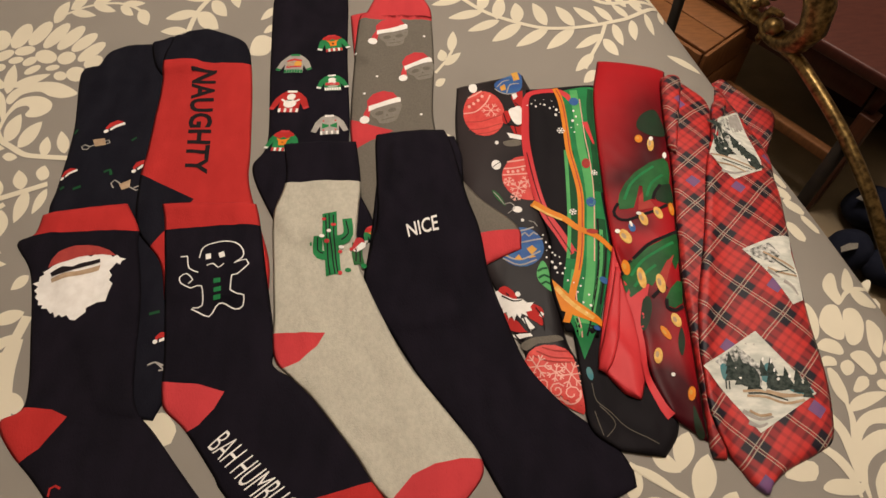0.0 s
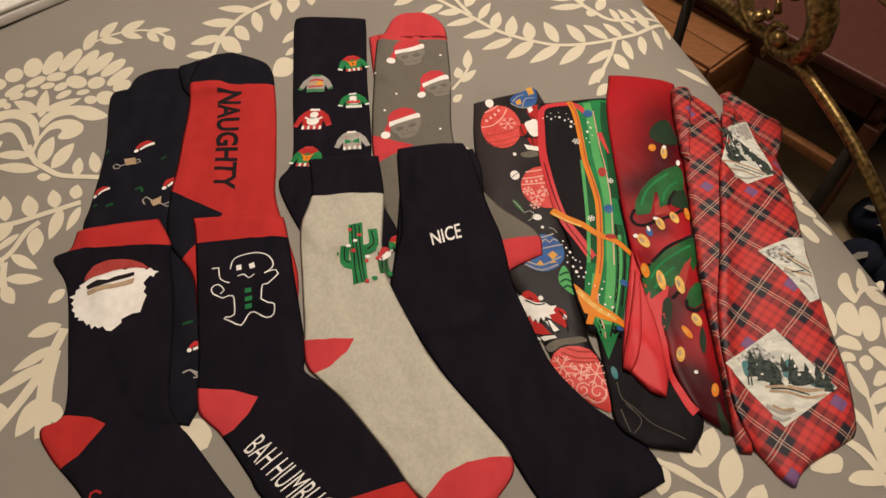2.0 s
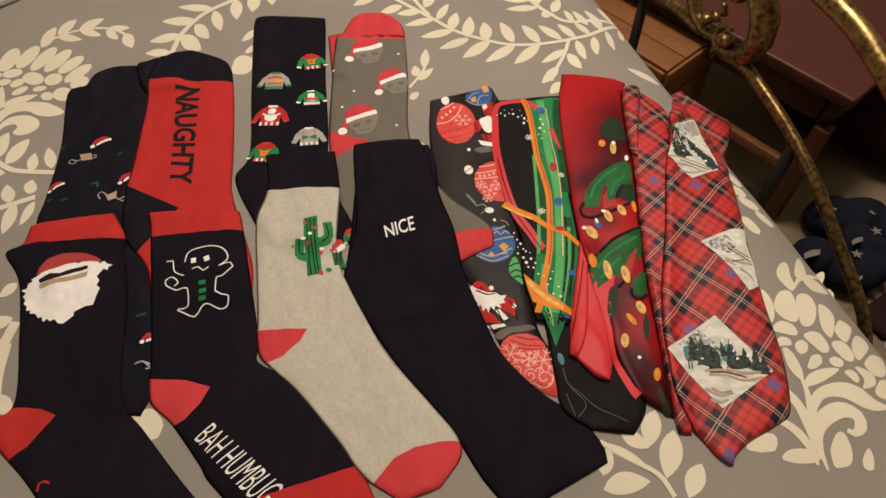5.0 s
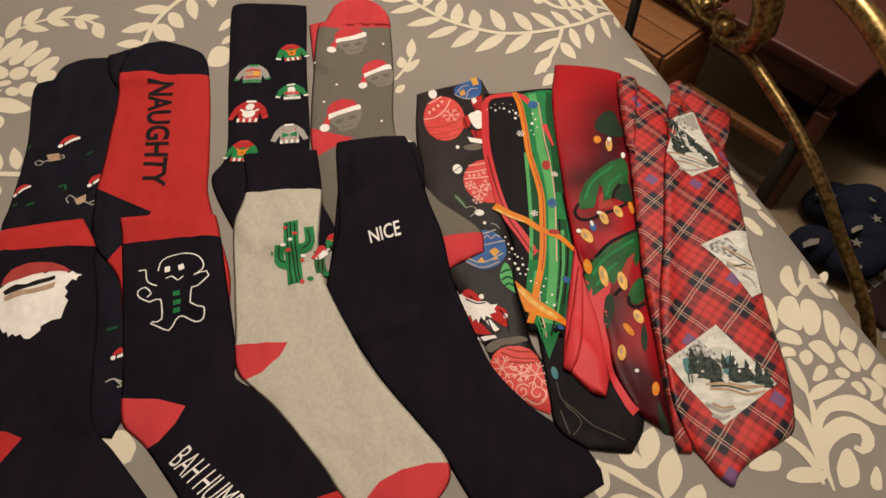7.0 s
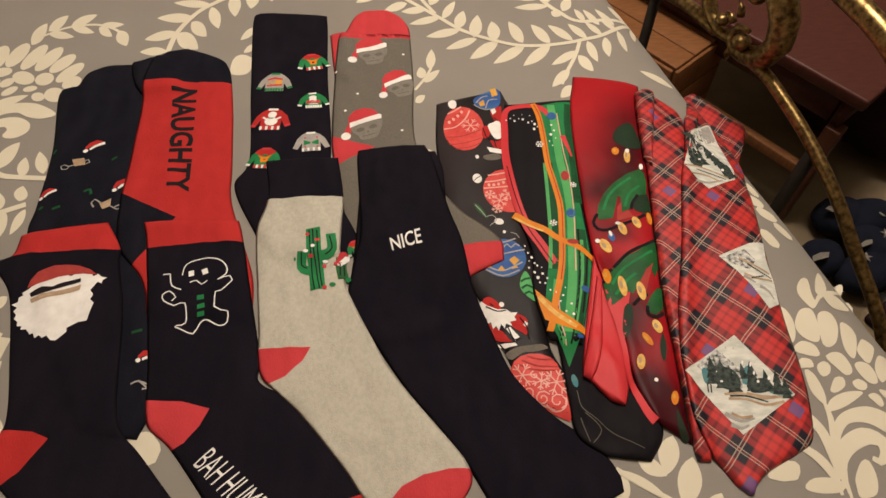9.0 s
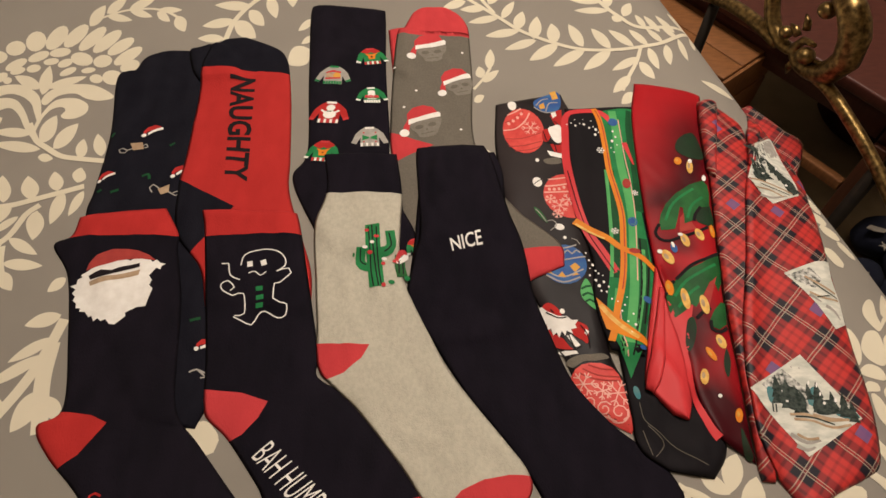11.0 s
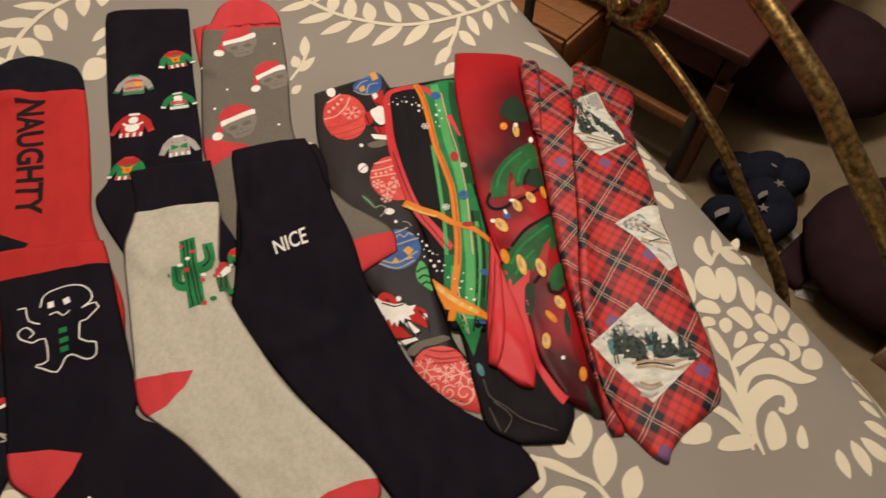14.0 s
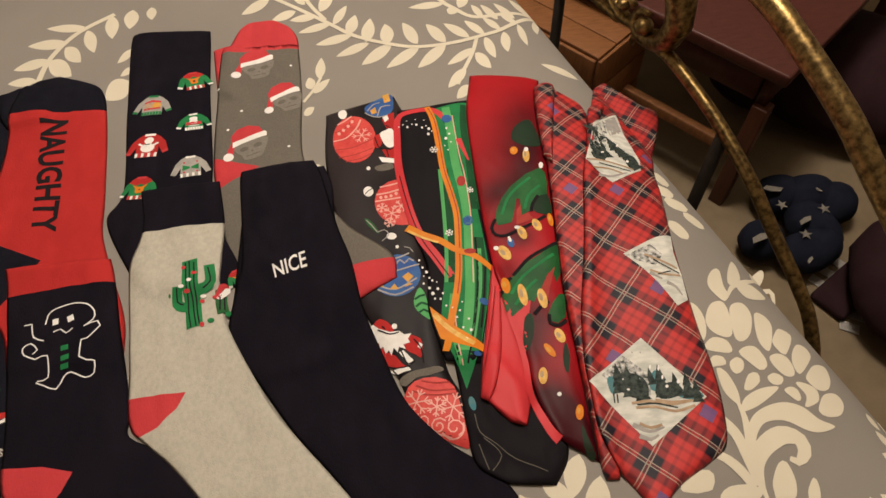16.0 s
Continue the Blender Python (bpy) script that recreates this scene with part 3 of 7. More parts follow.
# the vines and the flower round the socks
for e in (
    (-0.5144, 0.5926, -0.5228, 0.6434, 0.0088, -0.0027), (-0.5196, 0.604, -0.5584, 0.6238, -0.0005, 0.0098), (-0.5143, 0.6041, -0.4724, 0.6252, 0.0039, -0.0074), (-0.5042, 0.5315, -0.5479, 0.5325, -0.0026, 0.0077),
    (-0.4867, 0.5081, -0.5423, 0.5147, -0.0024, 0.0083), (-0.4898, 0.5173, -0.4863, 0.5599, 0.0098, -0.0059), (-0.4733, 0.5091, -0.4579, 0.5479, 0.0084, -0.0077), (-0.4403, 0.4957, -0.4443, 0.5247, 0.0073, -0.002),
    (-0.4173, 0.4993, -0.4315, 0.5327, 0.0069, 0.0018), (-0.4858, 0.4966, -0.4686, 0.4952, 0.0019, -0.0064), (-0.4996, 0.4343, -0.5144, 0.4706, 0.0087, 0.0006), (-0.4716, 0.4384, -0.487, 0.4702, 0.0093, 0.0022),
    (-0.4488, 0.45, -0.4607, 0.4769, 0.0078, 0.0017), (-0.4316, 0.4617, -0.4339, 0.4829, 0.0084, -0.0025), (-0.4412, 0.4486, -0.4414, 0.4064, -0.0082, 0.0035), (-0.4209, 0.4504, -0.4264, 0.4172, -0.0055, 0.0033),
    (-0.4607, 0.4239, -0.4518, 0.3868, -0.0102, 0.0014), (-0.4772, 0.4165, -0.4983, 0.393, -0.0037, 0.004), (-0.4881, 0.4272, -0.5132, 0.4018, -0.0063, 0.0073), (-0.4767, 0.3885, -0.4408, 0.3696, -0.0007, -0.0065),
    (-0.4712, 0.3587, -0.4308, 0.3567, 0.0022, -0.0071), (-0.4703, 0.3491, -0.4508, 0.3287, -0.0048, -0.0053), (-0.4811, 0.3851, -0.5017, 0.3661, -0.0055, 0.0064), (-0.475, 0.3586, -0.4886, 0.3331, -0.0066, 0.0055),
    (-0.4041, 0.3436, -0.4167, 0.3279, -0.0048, 0.0048), (-0.3956, 0.3042, -0.4255, 0.2922, -0.0044, 0.0071), (-0.3959, 0.2813, -0.4277, 0.2561, -0.0042, 0.0048), (-0.398, 0.2646, -0.4406, 0.2314, -0.0045, 0.005),
    (-0.3889, 0.2305, -0.4022, 0.1936, -0.0098, 0.0057), (-0.415, 0.2152, -0.4438, 0.2248, -0.0001, 0.007), (-0.3847, 0.2255, -0.363, 0.2036, -0.0055, -0.005), (-0.4965, 0.7165, -0.4882, 0.7582, 0.0086, -0.0076),
    (-0.482, 0.7418, -0.4646, 0.773, 0.0063, -0.0085), (-0.4807, 0.7372, -0.4453, 0.7287, 0.0013, -0.0079), (-0.4552, 0.7517, -0.4271, 0.7736, 0.0044, -0.0087), (-0.4545, 0.7493, -0.4215, 0.736, 0.0005, -0.0078),
    (-0.4176, 0.75, -0.3868, 0.7517, 0.0018, -0.007), (-0.4182, 0.7465, -0.3967, 0.7273, -0.0017, -0.0074), (-0.3906, 0.7389, -0.3734, 0.7075, -0.0064, -0.0061), (-0.3206, 0.6953, -0.3541, 0.6947, -0.0018, 0.0086),
    (-0.3141, 0.7311, -0.3534, 0.719, -0.003, 0.01), (-0.2969, 0.7605, -0.3467, 0.7631, -0.0016, 0.0106), (-0.2783, 0.7862, -0.3308, 0.795, -0.0008, 0.0086), (-0.3137, 0.7288, -0.2807, 0.696, -0.0045, -0.0132),
    (-0.2993, 0.7522, -0.2744, 0.7205, -0.0048, -0.0096), (-0.2776, 0.7813, -0.2612, 0.7355, -0.0071, -0.0042), (-0.2503, 0.804, -0.2428, 0.7579, -0.009, -0.001), (-0.2241, 0.8108, -0.2236, 0.7726, -0.0101, 0.0023),
    (-0.201, 0.8113, -0.197, 0.7852, -0.0067, -0.0011), (-0.2132, 0.7329, -0.2294, 0.7101, -0.0038, 0.0061), (-0.2095, 0.6994, -0.2221, 0.6851, -0.0029, 0.0054), (-0.2111, 0.6758, -0.2333, 0.6463, -0.0105, 0.0163),
    (0.0132, 0.7662, 0.0302, 0.8093, 0.007, -0.0066), (0.029, 0.7373, 0.0473, 0.7728, 0.0045, -0.0055), (0.0474, 0.715, 0.0571, 0.7517, 0.0075, -0.0036), (0.0676, 0.6956, 0.0749, 0.7415, 0.0085, -0.0015),
    (0.0941, 0.6885, 0.092, 0.727, 0.0088, 0.0031), (0.1281, 0.6817, 0.1137, 0.7252, 0.0067, 0.0063), (0.1617, 0.6791, 0.1417, 0.7167, 0.0055, 0.007), (0.1907, 0.683, 0.1631, 0.7138, 0.0037, 0.0065),
    (0.2097, 0.6876, 0.1888, 0.7151, 0.0038, 0.006), (0.2311, 0.6991, 0.2124, 0.7209, 0.0036, 0.006), (0.2561, 0.7178, 0.2354, 0.7349, 0.0036, 0.0064), (-0.0506, 0.8015, -0.0845, 0.7752, -0.003, 0.01),
    (-0.0167, 0.7716, -0.0468, 0.7568, -0.0016, 0.0091), (0.0091, 0.7578, -0.0245, 0.7537, -0.0001, 0.0082), (0.0269, 0.7395, -0.0139, 0.7274, -0.0006, 0.0078), (0.0508, 0.7118, 0.0071, 0.7011, -0.0004, 0.0086),
    (0.071, 0.6935, 0.0308, 0.6757, -0.001, 0.0082), (0.0973, 0.6854, 0.0596, 0.6555, -0.0029, 0.01), (0.1295, 0.6754, 0.0878, 0.6448, -0.0023, 0.0091), (0.161, 0.6738, 0.1236, 0.6383, -0.0033, 0.0091),
    (0.1928, 0.6619, 0.1579, 0.6379, -0.0014, 0.0072), (0.1928, 0.6537, 0.2069, 0.6241, -0.0057, -0.0065), (0.1783, 0.6283, 0.1536, 0.599, -0.0037, 0.0067), (0.2086, 0.6818, 0.2152, 0.642, -0.006, -0.0049),
    (0.2338, 0.6941, 0.2322, 0.6537, -0.0069, -0.0046), (0.2561, 0.7178, 0.2599, 0.6719, -0.0053, -0.006), (0.2863, 0.7538, 0.2813, 0.7102, -0.0075, -0.0108), (0.1783, 0.5994, 0.1608, 0.5805, -0.0034, 0.0069),
    (0.1596, 0.7689, 0.1142, 0.78, 0.0018, 0.0084), (0.1684, 0.7516, 0.124, 0.7529, 0.001, 0.0071), (0.1655, 0.7573, 0.174, 0.7892, 0.0066, -0.0014), (0.1857, 0.7416, 0.2004, 0.7726, 0.006, -0.0045),
    (0.1705, 0.74, 0.1826, 0.7317, -0.0029, -0.0067), (0.213, 0.7235, 0.2021, 0.7475, 0.0039, 0.0053), (0.232, 0.7204, 0.2142, 0.7489, 0.0041, 0.0064), (0.2555, 0.7309, 0.2324, 0.7574, 0.0044, 0.0075),
    (0.2905, 0.7646, 0.2572, 0.7843, 0.0076, 0.0143), (-0.0051, 0.7839, -0.0236, 0.8159, 0.004, 0.0061), (-0.0197, 0.8185, -0.0583, 0.8077, -0.0009, 0.0087), (0.0104, 0.6404, 0.0132, 0.6765, 0.0062, -0.0004),
    (0.0009, 0.6254, -0.0019, 0.6452, 0.006, 0.0023), (0.0027, 0.6185, 0.022, 0.6386, 0.0027, -0.0055), (-0.0084, 0.586, 0.0033, 0.5965, 0.0024, -0.0055), (0.313, 0.6258, 0.268, 0.6361, 0.0049, 0.008),
    
):
    leaf(e)
for e in [(-0.5948, 0.6571, 0.0143, 0.0023, 0.0057, -0.0126), (-0.5763, 0.6746, 0.0111, 0.0036, 0.0067, -0.0137), (-0.5556, 0.6879, 0.0058, 0.0133, 0.0126, -0.0139), (-0.5314, 0.6947, 0.0057, 0.0208, 0.0107, -0.01), (-0.5081, 0.6982, 0.0087, 0.0202, 0.0087, -0.0095), (-0.4858, 0.6931, 0.0107, 0.0213, 0.0076, -0.0088), (-0.4658, 0.6882, 0.0121, 0.0199, 0.0073, -0.0091), (-0.4463, 0.679, 0.0127, 0.0143, 0.0059, -0.0089), (-0.4326, 0.6618, 0.0136, 0.0149, 0.0058, -0.0087), (-0.4258, 0.6438, 0.0101, 0.0063, 0.0052, -0.0096), (-0.5642, 0.6442, 0.0096, 0.0094, 0.0051, -0.0074), (-0.5421, 0.6594, 0.0105, 0.0074, 0.0046, -0.0078), (-0.5182, 0.6673, 0.0122, 0.003, 0.0035, -0.0082), (-0.488, 0.6556, 0.0147, -0.0032, 0.0022, -0.012), (-0.4613, 0.6522, 0.0107, 0.0032, 0.0045, -0.0109), (-0.5922, 0.6331, 0.0098, 0.0025, 0.0035, -0.007), (-0.5759, 0.6194, 0.008, 0.0078, 0.005, -0.0072), (-0.5637, 0.6157, 0.0047, 0.0015, 0.0029, -0.0058), (-0.558, 0.633, 0.0077, 0.004, 0.0033, -0.0059), (-0.5406, 0.6377, 0.0078, 0.0025, 0.0033, -0.0069), (-0.5238, 0.6505, 0.0088, 0.0023, 0.0026, -0.006), (-0.5057, 0.648, 0.0075, 0.0051, 0.0038, -0.0066), (-0.4975, 0.633, 0.0081, 0.0063, 0.0033, -0.0055), (-0.4738, 0.6358, 0.0081, 0.002, 0.002, -0.0049), (-0.46, 0.6214, 0.0083, -0.0007, 0.0018, -0.0077), (-0.441, 0.6238, 0.0123, 0.0014, 0.0051, -0.0126), (0.1063, 0.7989, 0.0135, -0.0086, -0.004, -0.0126)]:
    petal(oval(e, 14))
for pts in (
    [(-0.5823, 0.5948), (-0.567, 0.6067), (-0.5442, 0.6084), (-0.5234, 0.5966), (-0.5126, 0.5827), (-0.5042, 0.56), (-0.5028, 0.5466), (-0.5127, 0.5623), (-0.5219, 0.5776), (-0.5373, 0.5893), (-0.5549, 0.5925), (-0.5767, 0.5807)],
    [(-0.512, 0.5827), (-0.5078, 0.5991), (-0.4883, 0.6106), (-0.4579, 0.6098), (-0.4304, 0.5922), (-0.4439, 0.5846), (-0.4613, 0.5877), (-0.4768, 0.5956), (-0.4951, 0.591), (-0.5043, 0.5755)],
    [(-0.5749, 0.576), (-0.5589, 0.5857), (-0.5417, 0.5834), (-0.5264, 0.5682), (-0.5122, 0.5462), (-0.5007, 0.5276), (-0.4906, 0.5145), (-0.5008, 0.5225), (-0.5142, 0.5374), (-0.5295, 0.559), (-0.543, 0.5695), (-0.5542, 0.5646), (-0.5527, 0.5556), (-0.5457, 0.554), (-0.5473, 0.5381), (-0.5599, 0.5378)],
    [(-0.5057, 0.5421), (-0.5042, 0.56), (-0.4959, 0.5834), (-0.4745, 0.5881), (-0.4571, 0.5785), (-0.4543, 0.5648), (-0.4642, 0.5554), (-0.4769, 0.5548), (-0.4817, 0.56), (-0.479, 0.5674), (-0.4839, 0.5727), (-0.4945, 0.5695), (-0.5001, 0.5574), (-0.5013, 0.5423), (-0.5018, 0.531)],
):
    petal(blob(pts))
for pts, w in (
    ([(-0.5122, 0.5462), (-0.4959, 0.521), (-0.4812, 0.5106), (-0.462, 0.4989), (-0.4424, 0.4954), (-0.4103, 0.4923)], 0.0065),
    ([(-0.517, 0.426), (-0.4894, 0.4308), (-0.4687, 0.4385), (-0.4425, 0.4487), (-0.4225, 0.4568)], 0.007),
    ([(-0.4602, 0.4312), (-0.4703, 0.4186), (-0.4775, 0.3915), (-0.4948, 0.3709)], 0.007),
    ([(-0.4795, 0.3791), (-0.4729, 0.3578), (-0.4629, 0.3388)], 0.007),
    ([(-0.3912, 0.2998), (-0.3973, 0.2649), (-0.4071, 0.233), (-0.4256, 0.1933)], 0.01),
    ([(-0.3944, 0.2759), (-0.3904, 0.2384), (-0.3772, 0.1931)], 0.014),
    ([(-0.4971, 0.7244), (-0.4799, 0.7359), (-0.4575, 0.7479), (-0.4216, 0.7518), (-0.3928, 0.739), (-0.3773, 0.7187)], 0.004),
    ([(-0.319, 0.686), (-0.3141, 0.73), (-0.2981, 0.7658), (-0.2785, 0.7863), (-0.2467, 0.8066)], 0.007),
    ([(-0.0506, 0.8083), (-0.0128, 0.7753), (0.0233, 0.7406), (0.0544, 0.7103), (0.092, 0.6887), (0.126, 0.6763), (0.1683, 0.676), (0.2054, 0.6846), (0.2403, 0.7058), (0.3022, 0.7755)], 0.0055),
    ([(0.1989, 0.6806), (0.1892, 0.6533), (0.1737, 0.6224), (0.1652, 0.6026)], 0.0045),
    ([(0.135, 0.817), (0.1564, 0.7741), (0.1782, 0.7423), (0.2126, 0.7225), (0.2973, 0.7686)], 0.006),
    ([(-0.0084, 0.6061), (0.0044, 0.6261), (0.0119, 0.6428)], 0.0035),
    ([(0.1702, 0.8182), (0.1828, 0.7971), (0.2008, 0.7945)], 0.009),
    ([(-0.0119, 0.8166), (0.0024, 0.7797), (0.0199, 0.7476)], 0.005),
):
    bm = bmesh.new()
    stem_into(bm, pts, w)
    part("printed_stem", up_faces(bm), M["cream"], spread, "cream printed stem")
# the flower by the edge
for outline in (
    [(0.3174, 0.2935), (0.3284, 0.2968), (0.3336, 0.2855), (0.332, 0.2718), (0.3266, 0.2615), (0.3199, 0.2595), (0.3182, 0.2731)],
    [(0.3399, 0.2893), (0.3483, 0.2966), (0.3584, 0.2966), (0.3585, 0.2818), (0.3532, 0.2648), (0.3459, 0.2614), (0.3364, 0.2671), (0.3335, 0.2771)],
    [(0.3621, 0.2908), (0.372, 0.2968), (0.3799, 0.2948), (0.3807, 0.2824), (0.3706, 0.2645), (0.3599, 0.2569), (0.3542, 0.2594), (0.3562, 0.2731)],
    [(0.3855, 0.2858), (0.3947, 0.2852), (0.3981, 0.2749), (0.3879, 0.2562), (0.3796, 0.2467), (0.3751, 0.2544), (0.3773, 0.2676)],
    [(0.3952, 0.2644), (0.4046, 0.2715), (0.4149, 0.2669), (0.4103, 0.2581), (0.3949, 0.2435), (0.3894, 0.2491), (0.3884, 0.2561)],
    [(0.4033, 0.2455), (0.4153, 0.2558), (0.425, 0.2545), (0.4252, 0.2454), (0.4112, 0.2329), (0.3984, 0.2248), (0.3972, 0.2342)],
    [(0.4047, 0.2234), (0.4205, 0.2346), (0.4352, 0.2352), (0.4308, 0.2215), (0.4194, 0.2106), (0.4084, 0.21), (0.4029, 0.2179)],
    [(0.4033, 0.1986), (0.4129, 0.206), (0.426, 0.2067), (0.4278, 0.1978), (0.417, 0.1873), (0.4027, 0.1858), (0.3976, 0.1908)],
    [(0.3247, 0.2563), (0.3345, 0.2623), (0.3449, 0.2588), (0.3469, 0.25), (0.3424, 0.2467), (0.3309, 0.2493), (0.3246, 0.2521)],
    [(0.3516, 0.2476), (0.3603, 0.2519), (0.3694, 0.2506), (0.373, 0.2395), (0.3702, 0.2317), (0.3629, 0.2294), (0.3563, 0.2376), (0.3517, 0.2444)],
    [(0.3776, 0.241), (0.3869, 0.2445), (0.3948, 0.2412), (0.3962, 0.2311), (0.3919, 0.2232), (0.3834, 0.2232), (0.3776, 0.2325)],
    [(0.3206, 0.2387), (0.328, 0.2455), (0.3361, 0.2435), (0.3359, 0.2369), (0.3283, 0.2362), (0.3211, 0.2361)],
    [(0.3403, 0.239), (0.3482, 0.2424), (0.3519, 0.238), (0.3481, 0.2305), (0.341, 0.2276), (0.3383, 0.233)],
    [(0.3444, 0.2183), (0.3516, 0.2267), (0.3593, 0.2271), (0.3582, 0.2195), (0.3479, 0.213), (0.3424, 0.2136)],
    [(0.3661, 0.2224), (0.3744, 0.2262), (0.3806, 0.2218), (0.3758, 0.2157), (0.3682, 0.2161)],
    [(0.3758, 0.2106), (0.3834, 0.2133), (0.3882, 0.2101), (0.3874, 0.2027), (0.3828, 0.2003), (0.3783, 0.2055)],
    [(0.3898, 0.2165), (0.3987, 0.2161), (0.407, 0.2102), (0.4035, 0.2006), (0.3943, 0.196), (0.387, 0.1953), (0.3934, 0.2049)],
    [(0.355, 0.3245), (0.3645, 0.3337), (0.371, 0.3335), (0.3672, 0.3157), (0.3674, 0.3062), (0.3606, 0.2978), (0.3537, 0.3055), (0.3508, 0.3147)],
    [(0.3821, 0.3358), (0.3945, 0.3497), (0.3968, 0.3415), (0.391, 0.3256), (0.3786, 0.3167), (0.3736, 0.3193)],
    [(0.3823, 0.3188), (0.4032, 0.322), (0.4138, 0.3103), (0.4026, 0.304), (0.3859, 0.3041)],
    [(0.4164, 0.344), (0.4548, 0.3708), (0.4516, 0.3566), (0.4149, 0.3282)],
    [(0.3267, 0.2344), (0.3334, 0.2305), (0.3365, 0.2143), (0.3341, 0.2026), (0.3302, 0.2046), (0.3253, 0.2158)],
    [(0.3326, 0.1967), (0.3395, 0.2067), (0.3553, 0.2132), (0.3721, 0.2135), (0.3587, 0.2045), (0.3439, 0.198)],
    [(0.3309, 0.18), (0.3383, 0.1903), (0.3506, 0.1972), (0.3692, 0.2003), (0.3844, 0.1954), (0.3936, 0.1842), (0.4048, 0.1776), (0.3901, 0.1735), (0.3787, 0.1757), (0.3641, 0.185), (0.3477, 0.1854), (0.3373, 0.1769), (0.3305, 0.1647), (0.3288, 0.1692)],
    [(0.3353, 0.1428), (0.3444, 0.1541), (0.3506, 0.1541), (0.3515, 0.1405), (0.346, 0.1283), (0.3333, 0.1262), (0.3329, 0.135)],
    [(0.3569, 0.1316), (0.3656, 0.1407), (0.3669, 0.1344), (0.3622, 0.1229), (0.3558, 0.1238)],
    [(0.293, 0.1359), (0.3019, 0.1427), (0.3187, 0.1419), (0.3248, 0.1362), (0.3185, 0.1311), (0.3018, 0.1314)],
    [(0.2667, 0.1463), (0.2768, 0.1553), (0.292, 0.1565), (0.2935, 0.1488), (0.2823, 0.1415), (0.2714, 0.143)],
):
    petal(blob(outline))
for pts, w in (
    ([(0.3627, 0.2998), (0.3782, 0.316), (0.4074, 0.3285), (0.4237, 0.3344)], 0.005),
    ([(0.4259, 0.3367), (0.4546, 0.3454), (0.4533, 0.3279)], 0.006),
    ([(0.2924, 0.2132), (0.3087, 0.1999), (0.3212, 0.1814), (0.323, 0.1614), (0.3224, 0.1406)], 0.0085),
    ([(0.2902, 0.175), (0.309, 0.1613), (0.3179, 0.1453), (0.3197, 0.1289)], 0.008),
    ([(0.3324, 0.21), (0.3331, 0.1911), (0.3288, 0.1692), (0.326, 0.1442), (0.3261, 0.124)], 0.006),
    ([(0.3252, 0.1369), (0.328, 0.1543), (0.3385, 0.167), (0.3562, 0.1744), (0.3683, 0.1694), (0.3673, 0.1589), (0.359, 0.153), (0.3542, 0.1562)], 0.0145),
):
    bm = bmesh.new()
    stem_into(bm, pts, w, True)
    part("printed_scroll", up_faces(bm), M["cream"], spread)
vine([[(0.463, 0.185), (0.465, 0.159), (0.46, 0.131), (0.45, 0.11), (0.428, 0.082)]], [(0.383, 0.095, 0.386, 0.118, 0.4), (0.401, 0.094, 0.402, 0.123, 0.4), (0.435, 0.1, 0.412, 0.124, 0.4), (0.45, 0.12, 0.426, 0.136, 0.4), (0.453, 0.139, 0.437, 0.155, 0.45), (0.459, 0.154, 0.447, 0.175, 0.4), (0.455, 0.176, 0.452, 0.192, 0.5)],
     petals=[(0.353, 0.468, 0.363, 0.449, 0.6), (0.342, 0.438, 0.364, 0.436, 0.6), (0.349, 0.422, 0.373, 0.417, 0.55), (0.365, 0.407, 0.381, 0.391, 0.5), (0.342, 0.391, 0.352, 0.37, 0.5)])
vine([[(0.147, 0.157), (0.17, 0.141), (0.19, 0.128), (0.199, 0.11)]], [(0.187, 0.151, 0.199, 0.182, 0.45), (0.196, 0.125, 0.211, 0.164, 0.4), (0.186, 0.13, 0.145, 0.157, 0.15), (0.21, 0.109, 0.227, 0.135, 0.45), (0.182, 0.123, 0.143, 0.118, 0.4), (0.187, 0.15, 0.166, 0.166, 0.45), (0.154, 0.152, 0.145, 0.129, 0.5)],
     petals=[(0.268, 0.15, 0.292, 0.148, 0.55), (-0.254, 0.199, -0.23, 0.18, 0.6), (0.059, 0.126, 0.07, 0.118, 0.6)])
vine([], [(-0.045, 0.275, -0.05, 0.263, 0.5), (-0.09, 0.361, -0.071, 0.39, 0.3)], petals=[(-0.289, 0.382, -0.265, 0.327, 0.35), (-0.248, 0.202, -0.234, 0.188, 0.6), (-0.003, 0.511, 0.019, 0.469, 0.4), (-0.085, 0.451, -0.064, 0.398, 0.3)])


# ---- the footboard ----
def bar(points, radii, name="rail", material="brass", label=""):
    part(name, tube([rail_at(s, z) for s, z in points], radii), M[material], bed, label)


for s, z in ((-0.361, 0.56), (-0.712, 0.535), (-1.05, 0.31), (0.05, 0.2)):
    bar([(s, z), (s, z / 2), (s, 0.0)], [0.008] * 3, "spindle", "iron", "black iron spindle")
bar([(-1.15, 0.24), (-1.0, 0.36), (-0.893, 0.448), (-0.821, 0.497), (-0.714, 0.547), (-0.639, 0.569), (-0.575, 0.576)], [0.009] * 7)
bar([(-0.60, 0.70), (-0.621, 0.66), (-0.615, 0.615), (-0.592, 0.588), (-0.565, 0.580), (-0.540, 0.586)], [0.006, 0.008, 0.009, 0.009, 0.008, 0.005], "scroll", label="cast brass scroll")
bar([(-0.612, 0.69), (-0.628, 0.655), (-0.624, 0.61), (-0.60, 0.58), (-0.575, 0.572)], [0.003, 0.004, 0.004, 0.004, 0.002], "scroll_edge")
